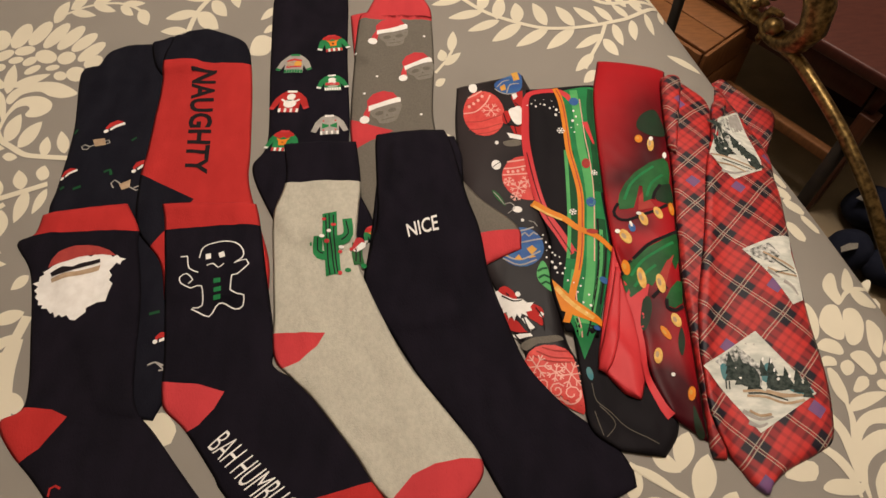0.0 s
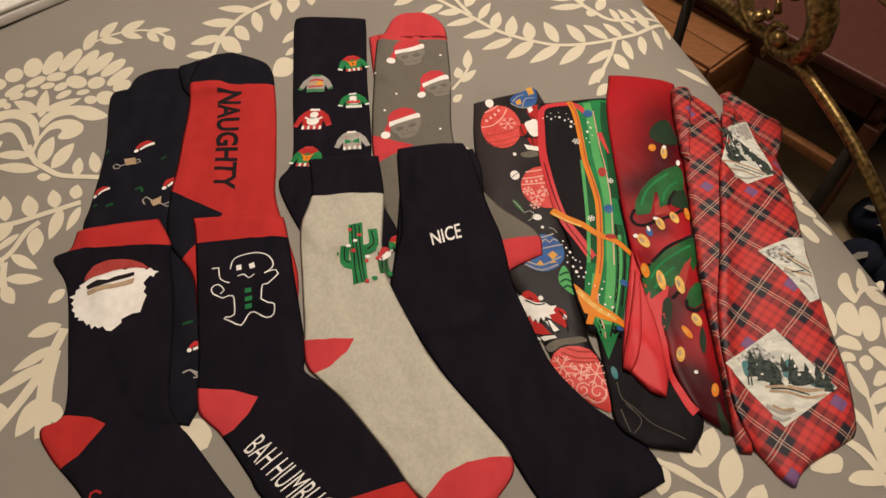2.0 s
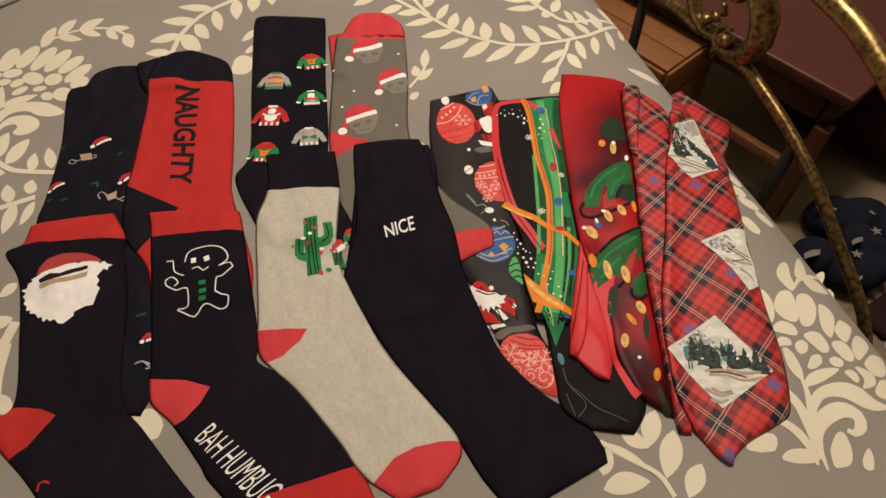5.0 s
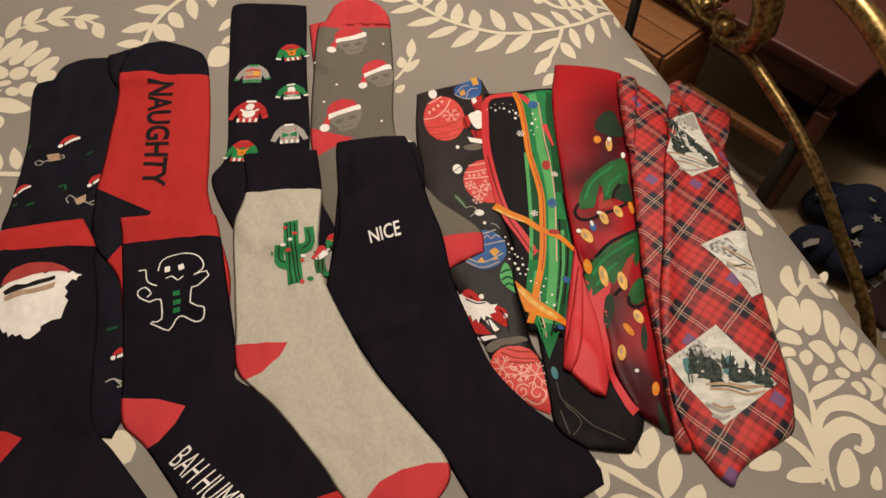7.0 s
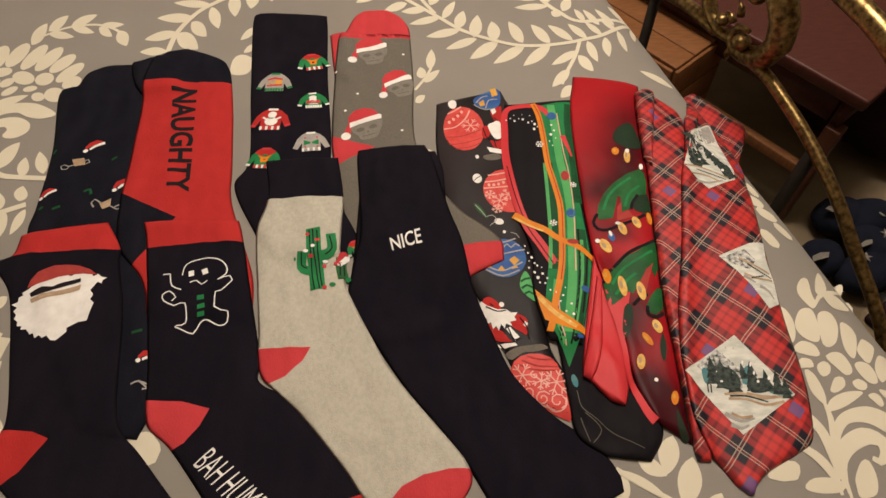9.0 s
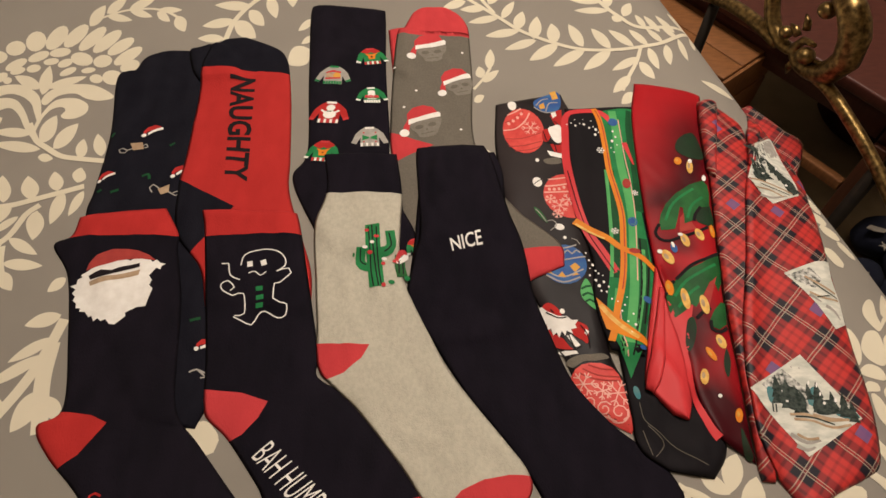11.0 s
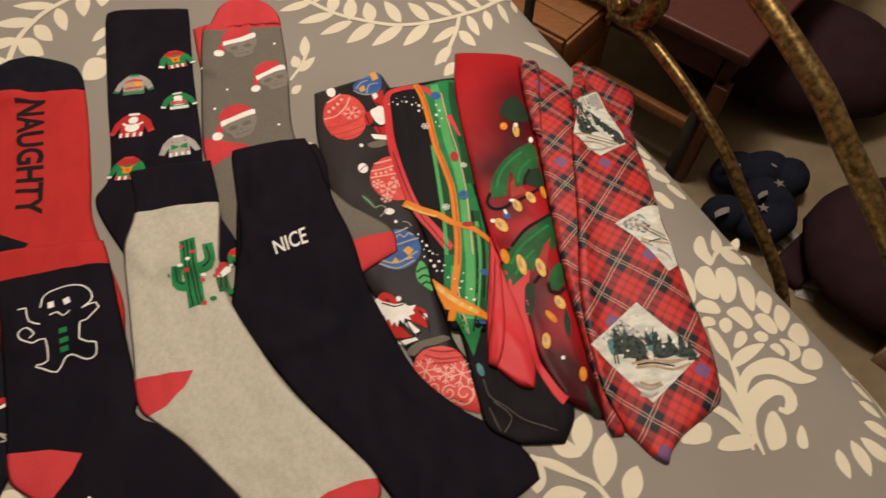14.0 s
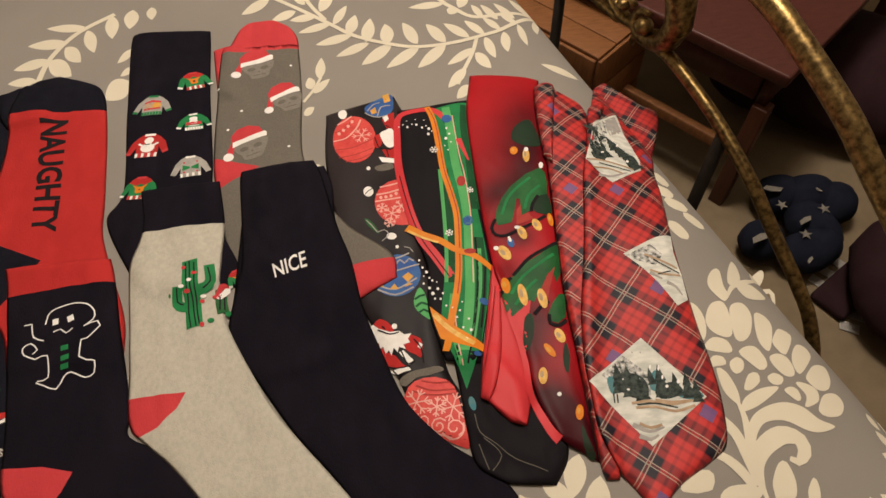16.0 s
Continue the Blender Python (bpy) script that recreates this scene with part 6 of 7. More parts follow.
STAG = [([(-.2, .12), (-.12, .02), (-.09, -.14), (.09, -.14), (.12, .02), (.2, .12), (.05, .06), (-.05, .06)], "orange"), (disc(0, -.05, .035, 8), "ink")]
BEARD = [(disc(0, .14, .12, 10, 0.8), "whiteprint"), ([(-.2, .0), (.2, .0), (.22, -.12), (-.22, -.12)], "coral"), (disc(0, .02, .12, 10), "whiteprint"), ([(-.14, -.15), (.14, -.15), (.14, -.18), (-.14, -.18)], "whiteprint")]
SNOWMAN = [(disc(0, -.06, .16, 12, 0.9), "whiteprint"), (disc(0, .16, .11, 10), "whiteprint"), ([(-.24, .06), (-.2, .1), (-.05, -.02), (-.08, -.06)], "whiteprint"), ([(.24, .06), (.2, .1), (.05, -.02), (.08, -.06)], "whiteprint"), ([(-.1, .06), (.1, .06), (.1, .03), (-.1, .03)], "darkgreen"), ([(.0, .05), (.05, .04), (.09, -.08), (.04, -.08)], "darkgreen")]
BOW = [([(-.2, .08), (-.02, .0), (-.02, -.06), (-.2, -.12)], "green"), ([(.2, .08), (.02, .0), (.02, -.06), (.2, -.12)], "green"), (disc(-.16, -.18, .03, 6), "coral"), (disc(.16, -.18, .03, 6), "coral"), (disc(-.16, .16, .03, 6), "coral"), (disc(.16, .16, .03, 6), "coral")]
PAIR = [(disc(-.09, -.02, .11, 10, 1.1), "tan"), (disc(.1, .0, .11, 10, 1.1), "gold"), ([(-.2, .12), (-.02, .2), (.2, .16), (.2, .1), (-.02, .12), (-.2, .06)], "coral"), ([(-.2, -.1), (.2, -.06), (.2, -.12), (-.2, -.17)], "coral")]
for q, c, yoke, motif, hem in zip([(-0.1968, 0.6224, -0.1535, 0.6225), (-0.1515, 0.6523, -0.1129, 0.6612), (-0.1459, 0.5877, -0.109, 0.5932), (-0.1961, 0.5623, -0.1493, 0.5594), (-0.1451, 0.5226, -0.1046, 0.5265), (-0.1946, 0.5044, -0.154, 0.501), (-0.0794, 0.3746, -0.0586, 0.3859)],
                                  ("palegrey", "green", "green", "red", "palegrey", "green", "green"), ("", "red", "", "", "", "red", "red"), (PAIR, STAG, BEARD, SNOWMAN, BOW, STAG, STAG),
                                  (("green", "green"), ("coral", "whiteprint"), ("whiteprint", "whiteprint"), ("whiteprint", "coral"), ("whiteprint", "palegrey"), ("coral", "whiteprint"), ("coral", "whiteprint"))):
    jumper(q, c, yoke, motif, hem)

# black sock
nc = cloth("sock", "plain black sock with a small white knitted word", "sock", "socks on the bed")
part("leg", drape([(-0.045, 0.504, 0.012, 0.507), (-0.059, 0.473, 0.02, 0.477), (-0.068, 0.45, 0.021, 0.441), (-0.071, 0.384, 0.027, 0.393), (-0.074, 0.35, 0.033, 0.351), (-0.075, 0.312, 0.033, 0.313), (-0.066, 0.285, 0.021, 0.29), (-0.052, 0.274, -0.016, 0.277)], 0.003, seed=18), M["black"], nc, "black mate below")
bm = drape(NICE, 0.0038, 0.0032, seed=8)
part("cuff", split(bm, [line(*(-0.079, 0.46), *(0.025, 0.468))]), M["black"], nc)
part("leg", bm, M["black"], nc)
lettering("NICE", [(-0.0333, 0.3696), (-0.0039, 0.3761), (-0.0363, 0.3839), (-0.0061, 0.3938)], "whiteprint", nc, 0.012)

# grey sock
ct = cloth("sock", "light grey sock with black cuff, coral heel and a cactus", "sock", "socks on the bed")
bm = drape(CACTUS, 0.0038, 0.0034, seed=9)
part("cuff", split(bm, [line(*(-0.181, 0.444), *(-0.078, 0.446))]), M["black"], ct, "black cuff")
part("heel", inside(bm, [(-0.1465, 0.2403), (-0.1271, 0.2481), (-0.1133, 0.2614), (-0.1069, 0.2744), (-0.1247, 0.2751), (-0.1561, 0.2753)]), M["coral"], ct, "coral heel")
part("toe", inside(bm, [(0.032, 0.1616), (0.0125, 0.1625), (-0.0078, 0.158), (-0.0257, 0.1495), (-0.0388, 0.1346)]), M["coral"], ct, "coral toe")
part("leg", bm, M["grey"], ct)
strokes("cactus", [[(-0.113, 0.4021), (-0.1098, 0.3724), (-0.1065, 0.3495), (-0.104, 0.3331)]], 0.0145, "green", ct, "printed green cactus")
strokes("cactus", [[(-0.1216, 0.3746), (-0.1218, 0.3598), (-0.1159, 0.3554), (-0.1092, 0.3549)], [(-0.0952, 0.3953), (-0.0928, 0.378), (-0.0981, 0.3712), (-0.1067, 0.3687)]], 0.0095, "green", ct)
strokes("cactus", [[(-0.084, 0.3695), (-0.0837, 0.3576), (-0.0807, 0.3457)]], 0.010, "leafgreen", ct, "small printed cactus with a white hat")
strokes("cactus_rib", [[(-0.1168, 0.3996), (-0.1131, 0.3725), (-0.1113, 0.3532), (-0.1072, 0.3333)], [(-0.1135, 0.4014), (-0.1098, 0.3724), (-0.1059, 0.3494), (-0.1024, 0.3337)], [(-0.1088, 0.399), (-0.106, 0.3723), (-0.1035, 0.3527), (-0.1, 0.3357)], [(-0.1221, 0.373), (-0.1219, 0.3615), (-0.1161, 0.3578)], [(-0.0961, 0.3926), (-0.0928, 0.378), (-0.0991, 0.3709)], [(-0.085, 0.3633), (-0.084, 0.3489)], [(-0.0817, 0.3651), (-0.0799, 0.3486)]], 0.0013, "ink", ct, lift=0.0013)
dab("cactus_light", [oval(e, 8) for e in [(-0.1078, 0.3875, 0.0028, -0.0, 0.0003, -0.0022), (-0.1131, 0.3694, 0.0028, -0.0001, -0.0001, -0.0018), (-0.0997, 0.3591, 0.0021, 0.0002, 0.0002, -0.0019), (-0.0978, 0.3351, 0.0021, 0.0001, 0.0002, -0.0025), (-0.0892, 0.3627, 0.0021, 0.0003, 0.0001, -0.0018), (-0.1181, 0.3949, 0.0023, -0.0002, 0.0001, -0.002)]], "coral", ct, "small printed coral light", lift=0.0015)
dab("cactus_light", [oval(e, 8) for e in [(-0.1114, 0.3798, 0.0022, -0.0, 0.0002, -0.002), (-0.1181, 0.3742, 0.0028, -0.0002, 0.0001, -0.0018), (-0.0989, 0.3638, 0.0027, 0.0, 0.0001, -0.0017)]], "whiteprint", ct, lift=0.0015)
dab("cactus_light", [oval(e, 8) for e in [(-0.0906, 0.3382, 0.0032, 0.0, 0.0002, -0.0025), (-0.1288, 0.3674, 0.0011, -0.0, 0.0, -0.002), (-0.0762, 0.3437, 0.003, -0.0008, 0.0003, -0.0033)]], "green", ct, lift=0.0015)
dab("cactus_hat", [blob([(-0.0892, 0.3627), (-0.0853, 0.3734), (-0.08, 0.3746), (-0.077, 0.3702), (-0.0825, 0.369), (-0.0869, 0.3599)])], "coral", ct, lift=0.0015)
dab("cactus_brim", [[(-0.0881, 0.3618), (-0.0803, 0.3709), (-0.0759, 0.3702), (-0.0762, 0.3662), (-0.0848, 0.3595)]], "whiteprint", ct, lift=0.0018)


# tie with green ribbons
t2 = cloth("necktie", "black silk necktie printed with green and orange ribbons", "necktie", "neckties on the bed")
part("tail", drape(TIE2_TAIL, 0.006, 0.005, seed=10), M["blacksilk"], t2, "black folded tail")
# Thin grey strokes draw the faint highlights along the tail's hem.
strokes("hem", [[(0.1244, 0.2219), (0.1264, 0.2066), (0.1379, 0.1959), (0.1497, 0.1839), (0.172, 0.1706)], [(0.1283, 0.202), (0.1387, 0.1906), (0.1384, 0.1843), (0.1311, 0.1767)], [(0.1242, 0.1983), (0.1266, 0.1863), (0.1286, 0.1777)]], 0.0006, "dgrey", t2, "faint highlight along the hem, drawn in dark grey")
dab("light", [oval([(0.124, 0.2309, 0.0027, 0.0002, 0.0006, -0.0062)][0])], "teal", t2, "printed blue light")
part("blade", drape(TIE2, 0.0045, 0.0006, seed=11), M["blacksilk"], t2)
dab("ribbon", [[(0.131, 0.5629), (0.1539, 0.568), (0.1765, 0.57), (0.1679, 0.5262), (0.1628, 0.4815), (0.159, 0.4248), (0.1595, 0.3846), (0.159, 0.3509), (0.1521, 0.3223), (0.1392, 0.2801), (0.1294, 0.2599), (0.1214, 0.2441), (0.1176, 0.2635), (0.1125, 0.2806), (0.1079, 0.3047), (0.1126, 0.3296), (0.1202, 0.3645), (0.1249, 0.4084), (0.1283, 0.456), (0.1321, 0.5082)]], "green", t2, "printed green ribbon")
strokes("ribbon_shade", [[(0.1671, 0.5652), (0.1622, 0.5324), (0.1605, 0.4741), (0.1573, 0.4246)], [(0.1323, 0.4777), (0.1302, 0.4278), (0.1267, 0.382), (0.1223, 0.3461)], [(0.1542, 0.3912), (0.1513, 0.3537), (0.1447, 0.3193), (0.1353, 0.2855)]], 0.0095, "darkgreen", t2, lift=0.0011)
strokes("ribbon_shade", [[(0.1515, 0.3914), (0.1482, 0.3541), (0.1417, 0.3197), (0.1325, 0.2863), (0.1252, 0.2633)], [(0.1558, 0.3593), (0.15, 0.3302), (0.1421, 0.2974)], [(0.1206, 0.3115), (0.1185, 0.2894), (0.1195, 0.2693)]], 0.0016, "ink", t2, lift=0.0014)
strokes("ribbon_light", [[(0.1459, 0.5635), (0.1465, 0.5316), (0.1457, 0.4829), (0.1477, 0.4496), (0.1476, 0.4151), (0.1438, 0.3796), (0.1393, 0.3433), (0.1327, 0.3095), (0.1243, 0.2761)]], 0.0085, "lightgreen", t2, "printed light green ribbon", lift=0.0014)
strokes("ribbon_light", [[(0.1532, 0.3784), (0.1483, 0.3419), (0.14, 0.3086), (0.1316, 0.28)], [(0.1289, 0.4782), (0.1264, 0.4284), (0.1231, 0.3827), (0.1183, 0.3467)], [(0.1217, 0.3343), (0.1177, 0.3119), (0.1181, 0.2865), (0.1207, 0.2648)]], 0.0035, "lightgreen", t2, lift=0.0014)
strokes("ribbon_line", [[(0.1514, 0.55), (0.1512, 0.4975), (0.1526, 0.4672), (0.1518, 0.4249), (0.1469, 0.3792), (0.1423, 0.3428)], [(0.1247, 0.3337), (0.1216, 0.3113), (0.1205, 0.2828), (0.1215, 0.2639)]], 0.0010, "ballpale", t2, lift=0.0018)
strokes("orange_ribbon", [[(0.1261, 0.5681), (0.1304, 0.5476), (0.1319, 0.5159), (0.1323, 0.4777), (0.1357, 0.4477), (0.1379, 0.4199), (0.1349, 0.3872), (0.131, 0.3568), (0.1257, 0.3336), (0.1187, 0.3117), (0.1133, 0.2903), (0.109, 0.2793)]], 0.0062, "orange", t2, "printed orange ribbon", lift=0.002)
strokes("orange_line", [[(0.127, 0.5656), (0.1316, 0.5473), (0.1331, 0.5157), (0.1334, 0.4775), (0.1368, 0.4476), (0.139, 0.4198), (0.1359, 0.387), (0.1321, 0.3566), (0.1267, 0.3334)]], 0.0010, "hatred", t2, lift=0.0024)
strokes("red_ribbon", [[(0.1436, 0.546), (0.1354, 0.5585), (0.1238, 0.5647), (0.1053, 0.5634), (0.0934, 0.555), (0.09, 0.5238), (0.0882, 0.4846), (0.0927, 0.4353), (0.0999, 0.4015), (0.1118, 0.3769), (0.1231, 0.3519)]], (0.0065, 0.0095), "satin", t2, "printed coral ribbon", lift=0.0012)
strokes("red_ribbon_line", [[(0.088, 0.4755), (0.0934, 0.4318), (0.1011, 0.3984), (0.1124, 0.3731), (0.1221, 0.3521)]], 0.0009, "ink", t2, lift=0.0018)
strokes("red_ribbon", [[(0.1533, 0.5159), (0.1564, 0.5008), (0.1595, 0.4863)]], (0.006, 0.002), "satin", t2, lift=0.0022)
strokes("orange_ribbon", [[(0.0889, 0.4112), (0.1015, 0.4015), (0.118, 0.3924), (0.1312, 0.3801), (0.1477, 0.3708), (0.1618, 0.3552)]], (0.0075, 0.0052), "orange", t2, lift=0.0026)
strokes("gold_edge", [[(0.0897, 0.4078), (0.1011, 0.3984), (0.1166, 0.3901)]], 0.0022, "brightgold", t2, lift=0.003)
dab("orange_ribbon", [[(0.1004, 0.3237), (0.1074, 0.3159), (0.122, 0.3), (0.1389, 0.2841), (0.1487, 0.2748), (0.147, 0.2703), (0.1353, 0.2764), (0.118, 0.2853), (0.1062, 0.2916), (0.1031, 0.3054)]], "orange", t2, "printed orange ribbon", lift=0.0026)
strokes("gold_edge", [[(0.1034, 0.3157), (0.1104, 0.305), (0.121, 0.2934), (0.1338, 0.2821)]], 0.0045, "brightgold", t2, lift=0.003)
dab("snow_dot", [oval((*e[:2], *(0.68 * v for v in e[2:])), 6) for e in [(0.0935, 0.542, 0.0012, -0.0008, -0.0002, -0.0016), (0.098, 0.5432, 0.0012, -0.0003, -0.0002, -0.0018), (0.1024, 0.5385, 0.0018, -0.0004, -0.0003, -0.0027), (0.1076, 0.5425, 0.0012, 0.0, -0.0002, -0.0019), (0.1122, 0.5419, 0.0023, 0.0, -0.0003, -0.0026), (0.1177, 0.537, 0.0018, -0.0003, -0.0003, -0.0025), (0.1221, 0.5388, 0.0012, -0.0002, -0.0002, -0.0017), (0.1246, 0.5342, 0.0024, -0.0003, -0.0004, -0.0033), (0.1232, 0.5269, 0.0023, -0.0004, -0.0003, -0.0032), (0.1272, 0.5304, 0.0011, -0.0002, -0.0002, -0.0016), (0.1027, 0.5482, 0.0012, -0.0001, -0.0001, -0.001), (0.1119, 0.55, 0.0011, -0.0001, -0.0001, -0.0008), (0.1207, 0.5478, 0.0012, -0.0003, -0.0001, -0.0008), (0.0967, 0.3742, 0.0015, -0.0, -0.0002, -0.0018), (0.0989, 0.3661, 0.0015, -0.0001, -0.0002, -0.002), (0.1019, 0.3606, 0.002, -0.0008, -0.0003, -0.0025), (0.1038, 0.3537, 0.0015, -0.0006, -0.0002, -0.0017), (0.098, 0.3489, 0.0015, -0.0002, -0.0002, -0.0018), (0.1026, 0.3427, 0.002, -0.001, -0.0003, -0.0025), (0.1049, 0.3362, 0.0025, -0.0003, -0.0004, -0.003), (0.1062, 0.3306, 0.0015, -0.0002, -0.0002, -0.0018), (0.1099, 0.3405, 0.002, -0.0002, -0.0003, -0.0023), (0.1111, 0.3298, 0.0015, -0.0002, -0.0002, -0.0018), (0.1151, 0.3224, 0.0014, -0.0002, -0.0003, -0.0017), (0.106, 0.3502, 0.0015, -0.0003, -0.0002, -0.0019), (0.1138, 0.3354, 0.0015, -0.0002, -0.0002, -0.0018), (0.1098, 0.3478, 0.001, -0.0001, -0.0001, -0.0012), (0.0989, 0.3568, 0.001, -0.0001, -0.0001, -0.0012), (0.1429, 0.532, 0.0018, -0.0002, -0.0004, -0.0024), (0.1448, 0.5236, 0.0018, -0.0003, -0.0003, -0.0024), (0.1405, 0.5178, 0.0024, -0.0003, -0.0004, -0.0031), (0.138, 0.5081, 0.0011, -0.0002, -0.0002, -0.0016), (0.1407, 0.502, 0.0011, -0.0002, -0.0002, -0.0016), (0.1451, 0.5123, 0.0011, -0.0002, -0.0002, -0.0015), (0.1262, 0.3162, 0.0015, -0.0003, -0.0003, -0.0017), (0.1267, 0.2991, 0.0015, -0.0003, -0.0003, -0.0017), (0.1229, 0.31, 0.0014, -0.0003, -0.0003, -0.0016), (0.128, 0.2879, 0.0014, -0.0003, -0.0003, -0.0018), (0.133, 0.2957, 0.002, -0.0002, -0.0003, -0.0023), (0.1327, 0.3067, 0.0015, -0.0002, -0.0003, -0.0017), (0.1294, 0.3243, 0.001, -0.0002, -0.0002, -0.0012), (0.1203, 0.32, 0.001, -0.0001, -0.0001, -0.0011)]], "whiteprint", t2, lift=0.0028)
dab("light", [oval(e, 12) for e in [(0.1448, 0.5459, 0.0054, -0.0007, -0.0008, -0.0057), (0.1475, 0.4111, 0.0048, -0.0006, -0.0009, -0.0059), (0.1487, 0.3223, 0.0043, -0.0015, -0.0005, -0.0034), (0.1349, 0.2711, 0.0034, 0.0, -0.0004, -0.0024)]], "blue", t2, "printed blue light", lift=0.0026)
dab("light", [oval(e, 12) for e in [(0.1481, 0.4596, 0.0044, -0.0005, -0.0009, -0.0065), (0.1444, 0.3763, 0.0057, -0.0008, -0.0005, -0.003)]], "hatred", t2, "printed dark red light", lift=0.0026)
strokes("light_ring", [[(0.1448, 0.4148), (0.1483, 0.4163), (0.151, 0.4126), (0.1492, 0.4075), (0.1454, 0.408)]], 0.0012, "teal", t2, lift=0.003)
strokes("star", flake(*(0.1264, 0.5043), 0.0045) + flake(*(0.1553, 0.4476), 0.0035, 0.3) + flake(*(0.128, 0.3993), 0.004, 0.2), 0.0007, "whiteprint", t2, lift=0.003)

# red tie
t3 = cloth("necktie", "deep red silk necktie printed with green garland and lights", "necktie", "neckties on the bed")
part("fold", drape(TIE3_FOLD, 0.005, 0.0005, seed=14), M["satin"], t3, "bright coral satin fold")
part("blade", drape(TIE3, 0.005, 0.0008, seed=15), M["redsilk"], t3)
part("fold", drape([(0.1602, 0.3342, 0.1643, 0.3318), (0.1508, 0.2999, 0.1596, 0.2974), (0.141, 0.268, 0.1532, 0.2653), (0.1337, 0.2461, 0.1446, 0.2403), (0.1313, 0.2339, 0.1372, 0.2287)], 0.004, 0.0006, seed=21, across=12), M["satin"], t3, "bright coral satin fold")
strokes("lining_edge", [[(0.1662, 0.3198), (0.1708, 0.2865), (0.1725, 0.2596), (0.1708, 0.2339), (0.1744, 0.218), (0.1808, 0.2002), (0.1858, 0.1926)]], (0.003, 0.0075), "satin", t3, "coral satin lining edge", lift=0.001)
dab("lining", [[(0.1639, 0.31), (0.1687, 0.3017), (0.1801, 0.3095), (0.1894, 0.3181), (0.1838, 0.3007), (0.1785, 0.2796), (0.1716, 0.2598), (0.1697, 0.2811)]], "satin", t3, "coral red printed patch")
dab("garland", [blob([(0.2075, 0.5064), (0.2143, 0.5233), (0.2305, 0.5316), (0.2357, 0.5131), (0.2352, 0.4947), (0.22, 0.4951)]), blob([(0.2113, 0.4132), (0.2174, 0.4262), (0.2289, 0.4327), (0.2286, 0.4092), (0.2199, 0.4072)])], "deepgreen", t3, "dark printed green garland")
dab("garland", [[(0.1741, 0.401), (0.1741, 0.4104), (0.1769, 0.4201), (0.1841, 0.4328), (0.1961, 0.4462), (0.2127, 0.4585), (0.2283, 0.4646), (0.2323, 0.4588), (0.232, 0.4466), (0.2286, 0.4315), (0.221, 0.43), (0.2124, 0.4212), (0.2073, 0.4124), (0.1989, 0.4089), (0.2, 0.4197), (0.2011, 0.4286), (0.198, 0.4298), (0.194, 0.4172), (0.1884, 0.4025), (0.1811, 0.4011)], [(0.1644, 0.3242), (0.1681, 0.331), (0.1763, 0.3414), (0.192, 0.3555), (0.2063, 0.3621), (0.2251, 0.3745), (0.2241, 0.3582), (0.2209, 0.3414), (0.2155, 0.3308), (0.2136, 0.3405), (0.2097, 0.3416), (0.2003, 0.3268), (0.191, 0.3138), (0.1871, 0.3168), (0.1801, 0.3095), (0.1687, 0.3017), (0.1653, 0.3098)], [(0.2004, 0.3002), (0.2068, 0.3106), (0.2148, 0.3192), (0.2196, 0.3192), (0.2155, 0.2965), (0.2071, 0.2905), (0.2008, 0.2934)]], "leafgreen", t3, "printed green garland", lift=0.001)
dab("garland", [blob([(0.1802, 0.3), (0.1863, 0.3031), (0.1869, 0.292), (0.1819, 0.2772), (0.176, 0.2695), (0.1744, 0.2781)]), blob([(0.2091, 0.2721), (0.2099, 0.2596), (0.205, 0.2451), (0.203, 0.2503), (0.2042, 0.2613)]), blob([(0.2056, 0.202), (0.2081, 0.1909), (0.2106, 0.1773), (0.2067, 0.1754), (0.2031, 0.1847)])], "deepgreen", t3, "dark printed green garland", lift=0.001)
dab("garland_gap", [[(0.1951, 0.3072), (0.2, 0.3256), (0.208, 0.3387), (0.2173, 0.3475), (0.2088, 0.3284), (0.202, 0.3119)], [(0.192, 0.3984), (0.1953, 0.4156), (0.2004, 0.4217), (0.1989, 0.4089), (0.2059, 0.4112), (0.2095, 0.4023)]], "hatred", t3, "dull red printed gap", lift=0.0013)
strokes("garland_edge", [[(0.1738, 0.4084), (0.1683, 0.3989), (0.1712, 0.3904), (0.1804, 0.3881), (0.1931, 0.3929), (0.2087, 0.3982), (0.2217, 0.4052)], [(0.1763, 0.3414), (0.1701, 0.3361), (0.1644, 0.3242)], [(0.1782, 0.3435), (0.1953, 0.3593), (0.2128, 0.3676), (0.2264, 0.3748)], [(0.2193, 0.4303), (0.2116, 0.4199), (0.2089, 0.4121)], [(0.2014, 0.3), (0.2004, 0.2913), (0.2075, 0.2882), (0.2152, 0.2932)], [(0.189, 0.3021), (0.1976, 0.3097), (0.2041, 0.3122)]], 0.0032, "ink", t3, "black printed outline", lift=0.0014)
strokes("garland_leaf", [[(0.1805, 0.4126), (0.1893, 0.4305), (0.2011, 0.4427), (0.2163, 0.4535)], [(0.203, 0.4158), (0.2108, 0.4321), (0.2236, 0.4426)], [(0.1731, 0.3245), (0.1866, 0.3413), (0.2043, 0.3525), (0.2193, 0.3611)], [(0.1743, 0.3129), (0.1874, 0.3279), (0.1982, 0.3361)]], 0.0028, "green", t3, lift=0.0014)
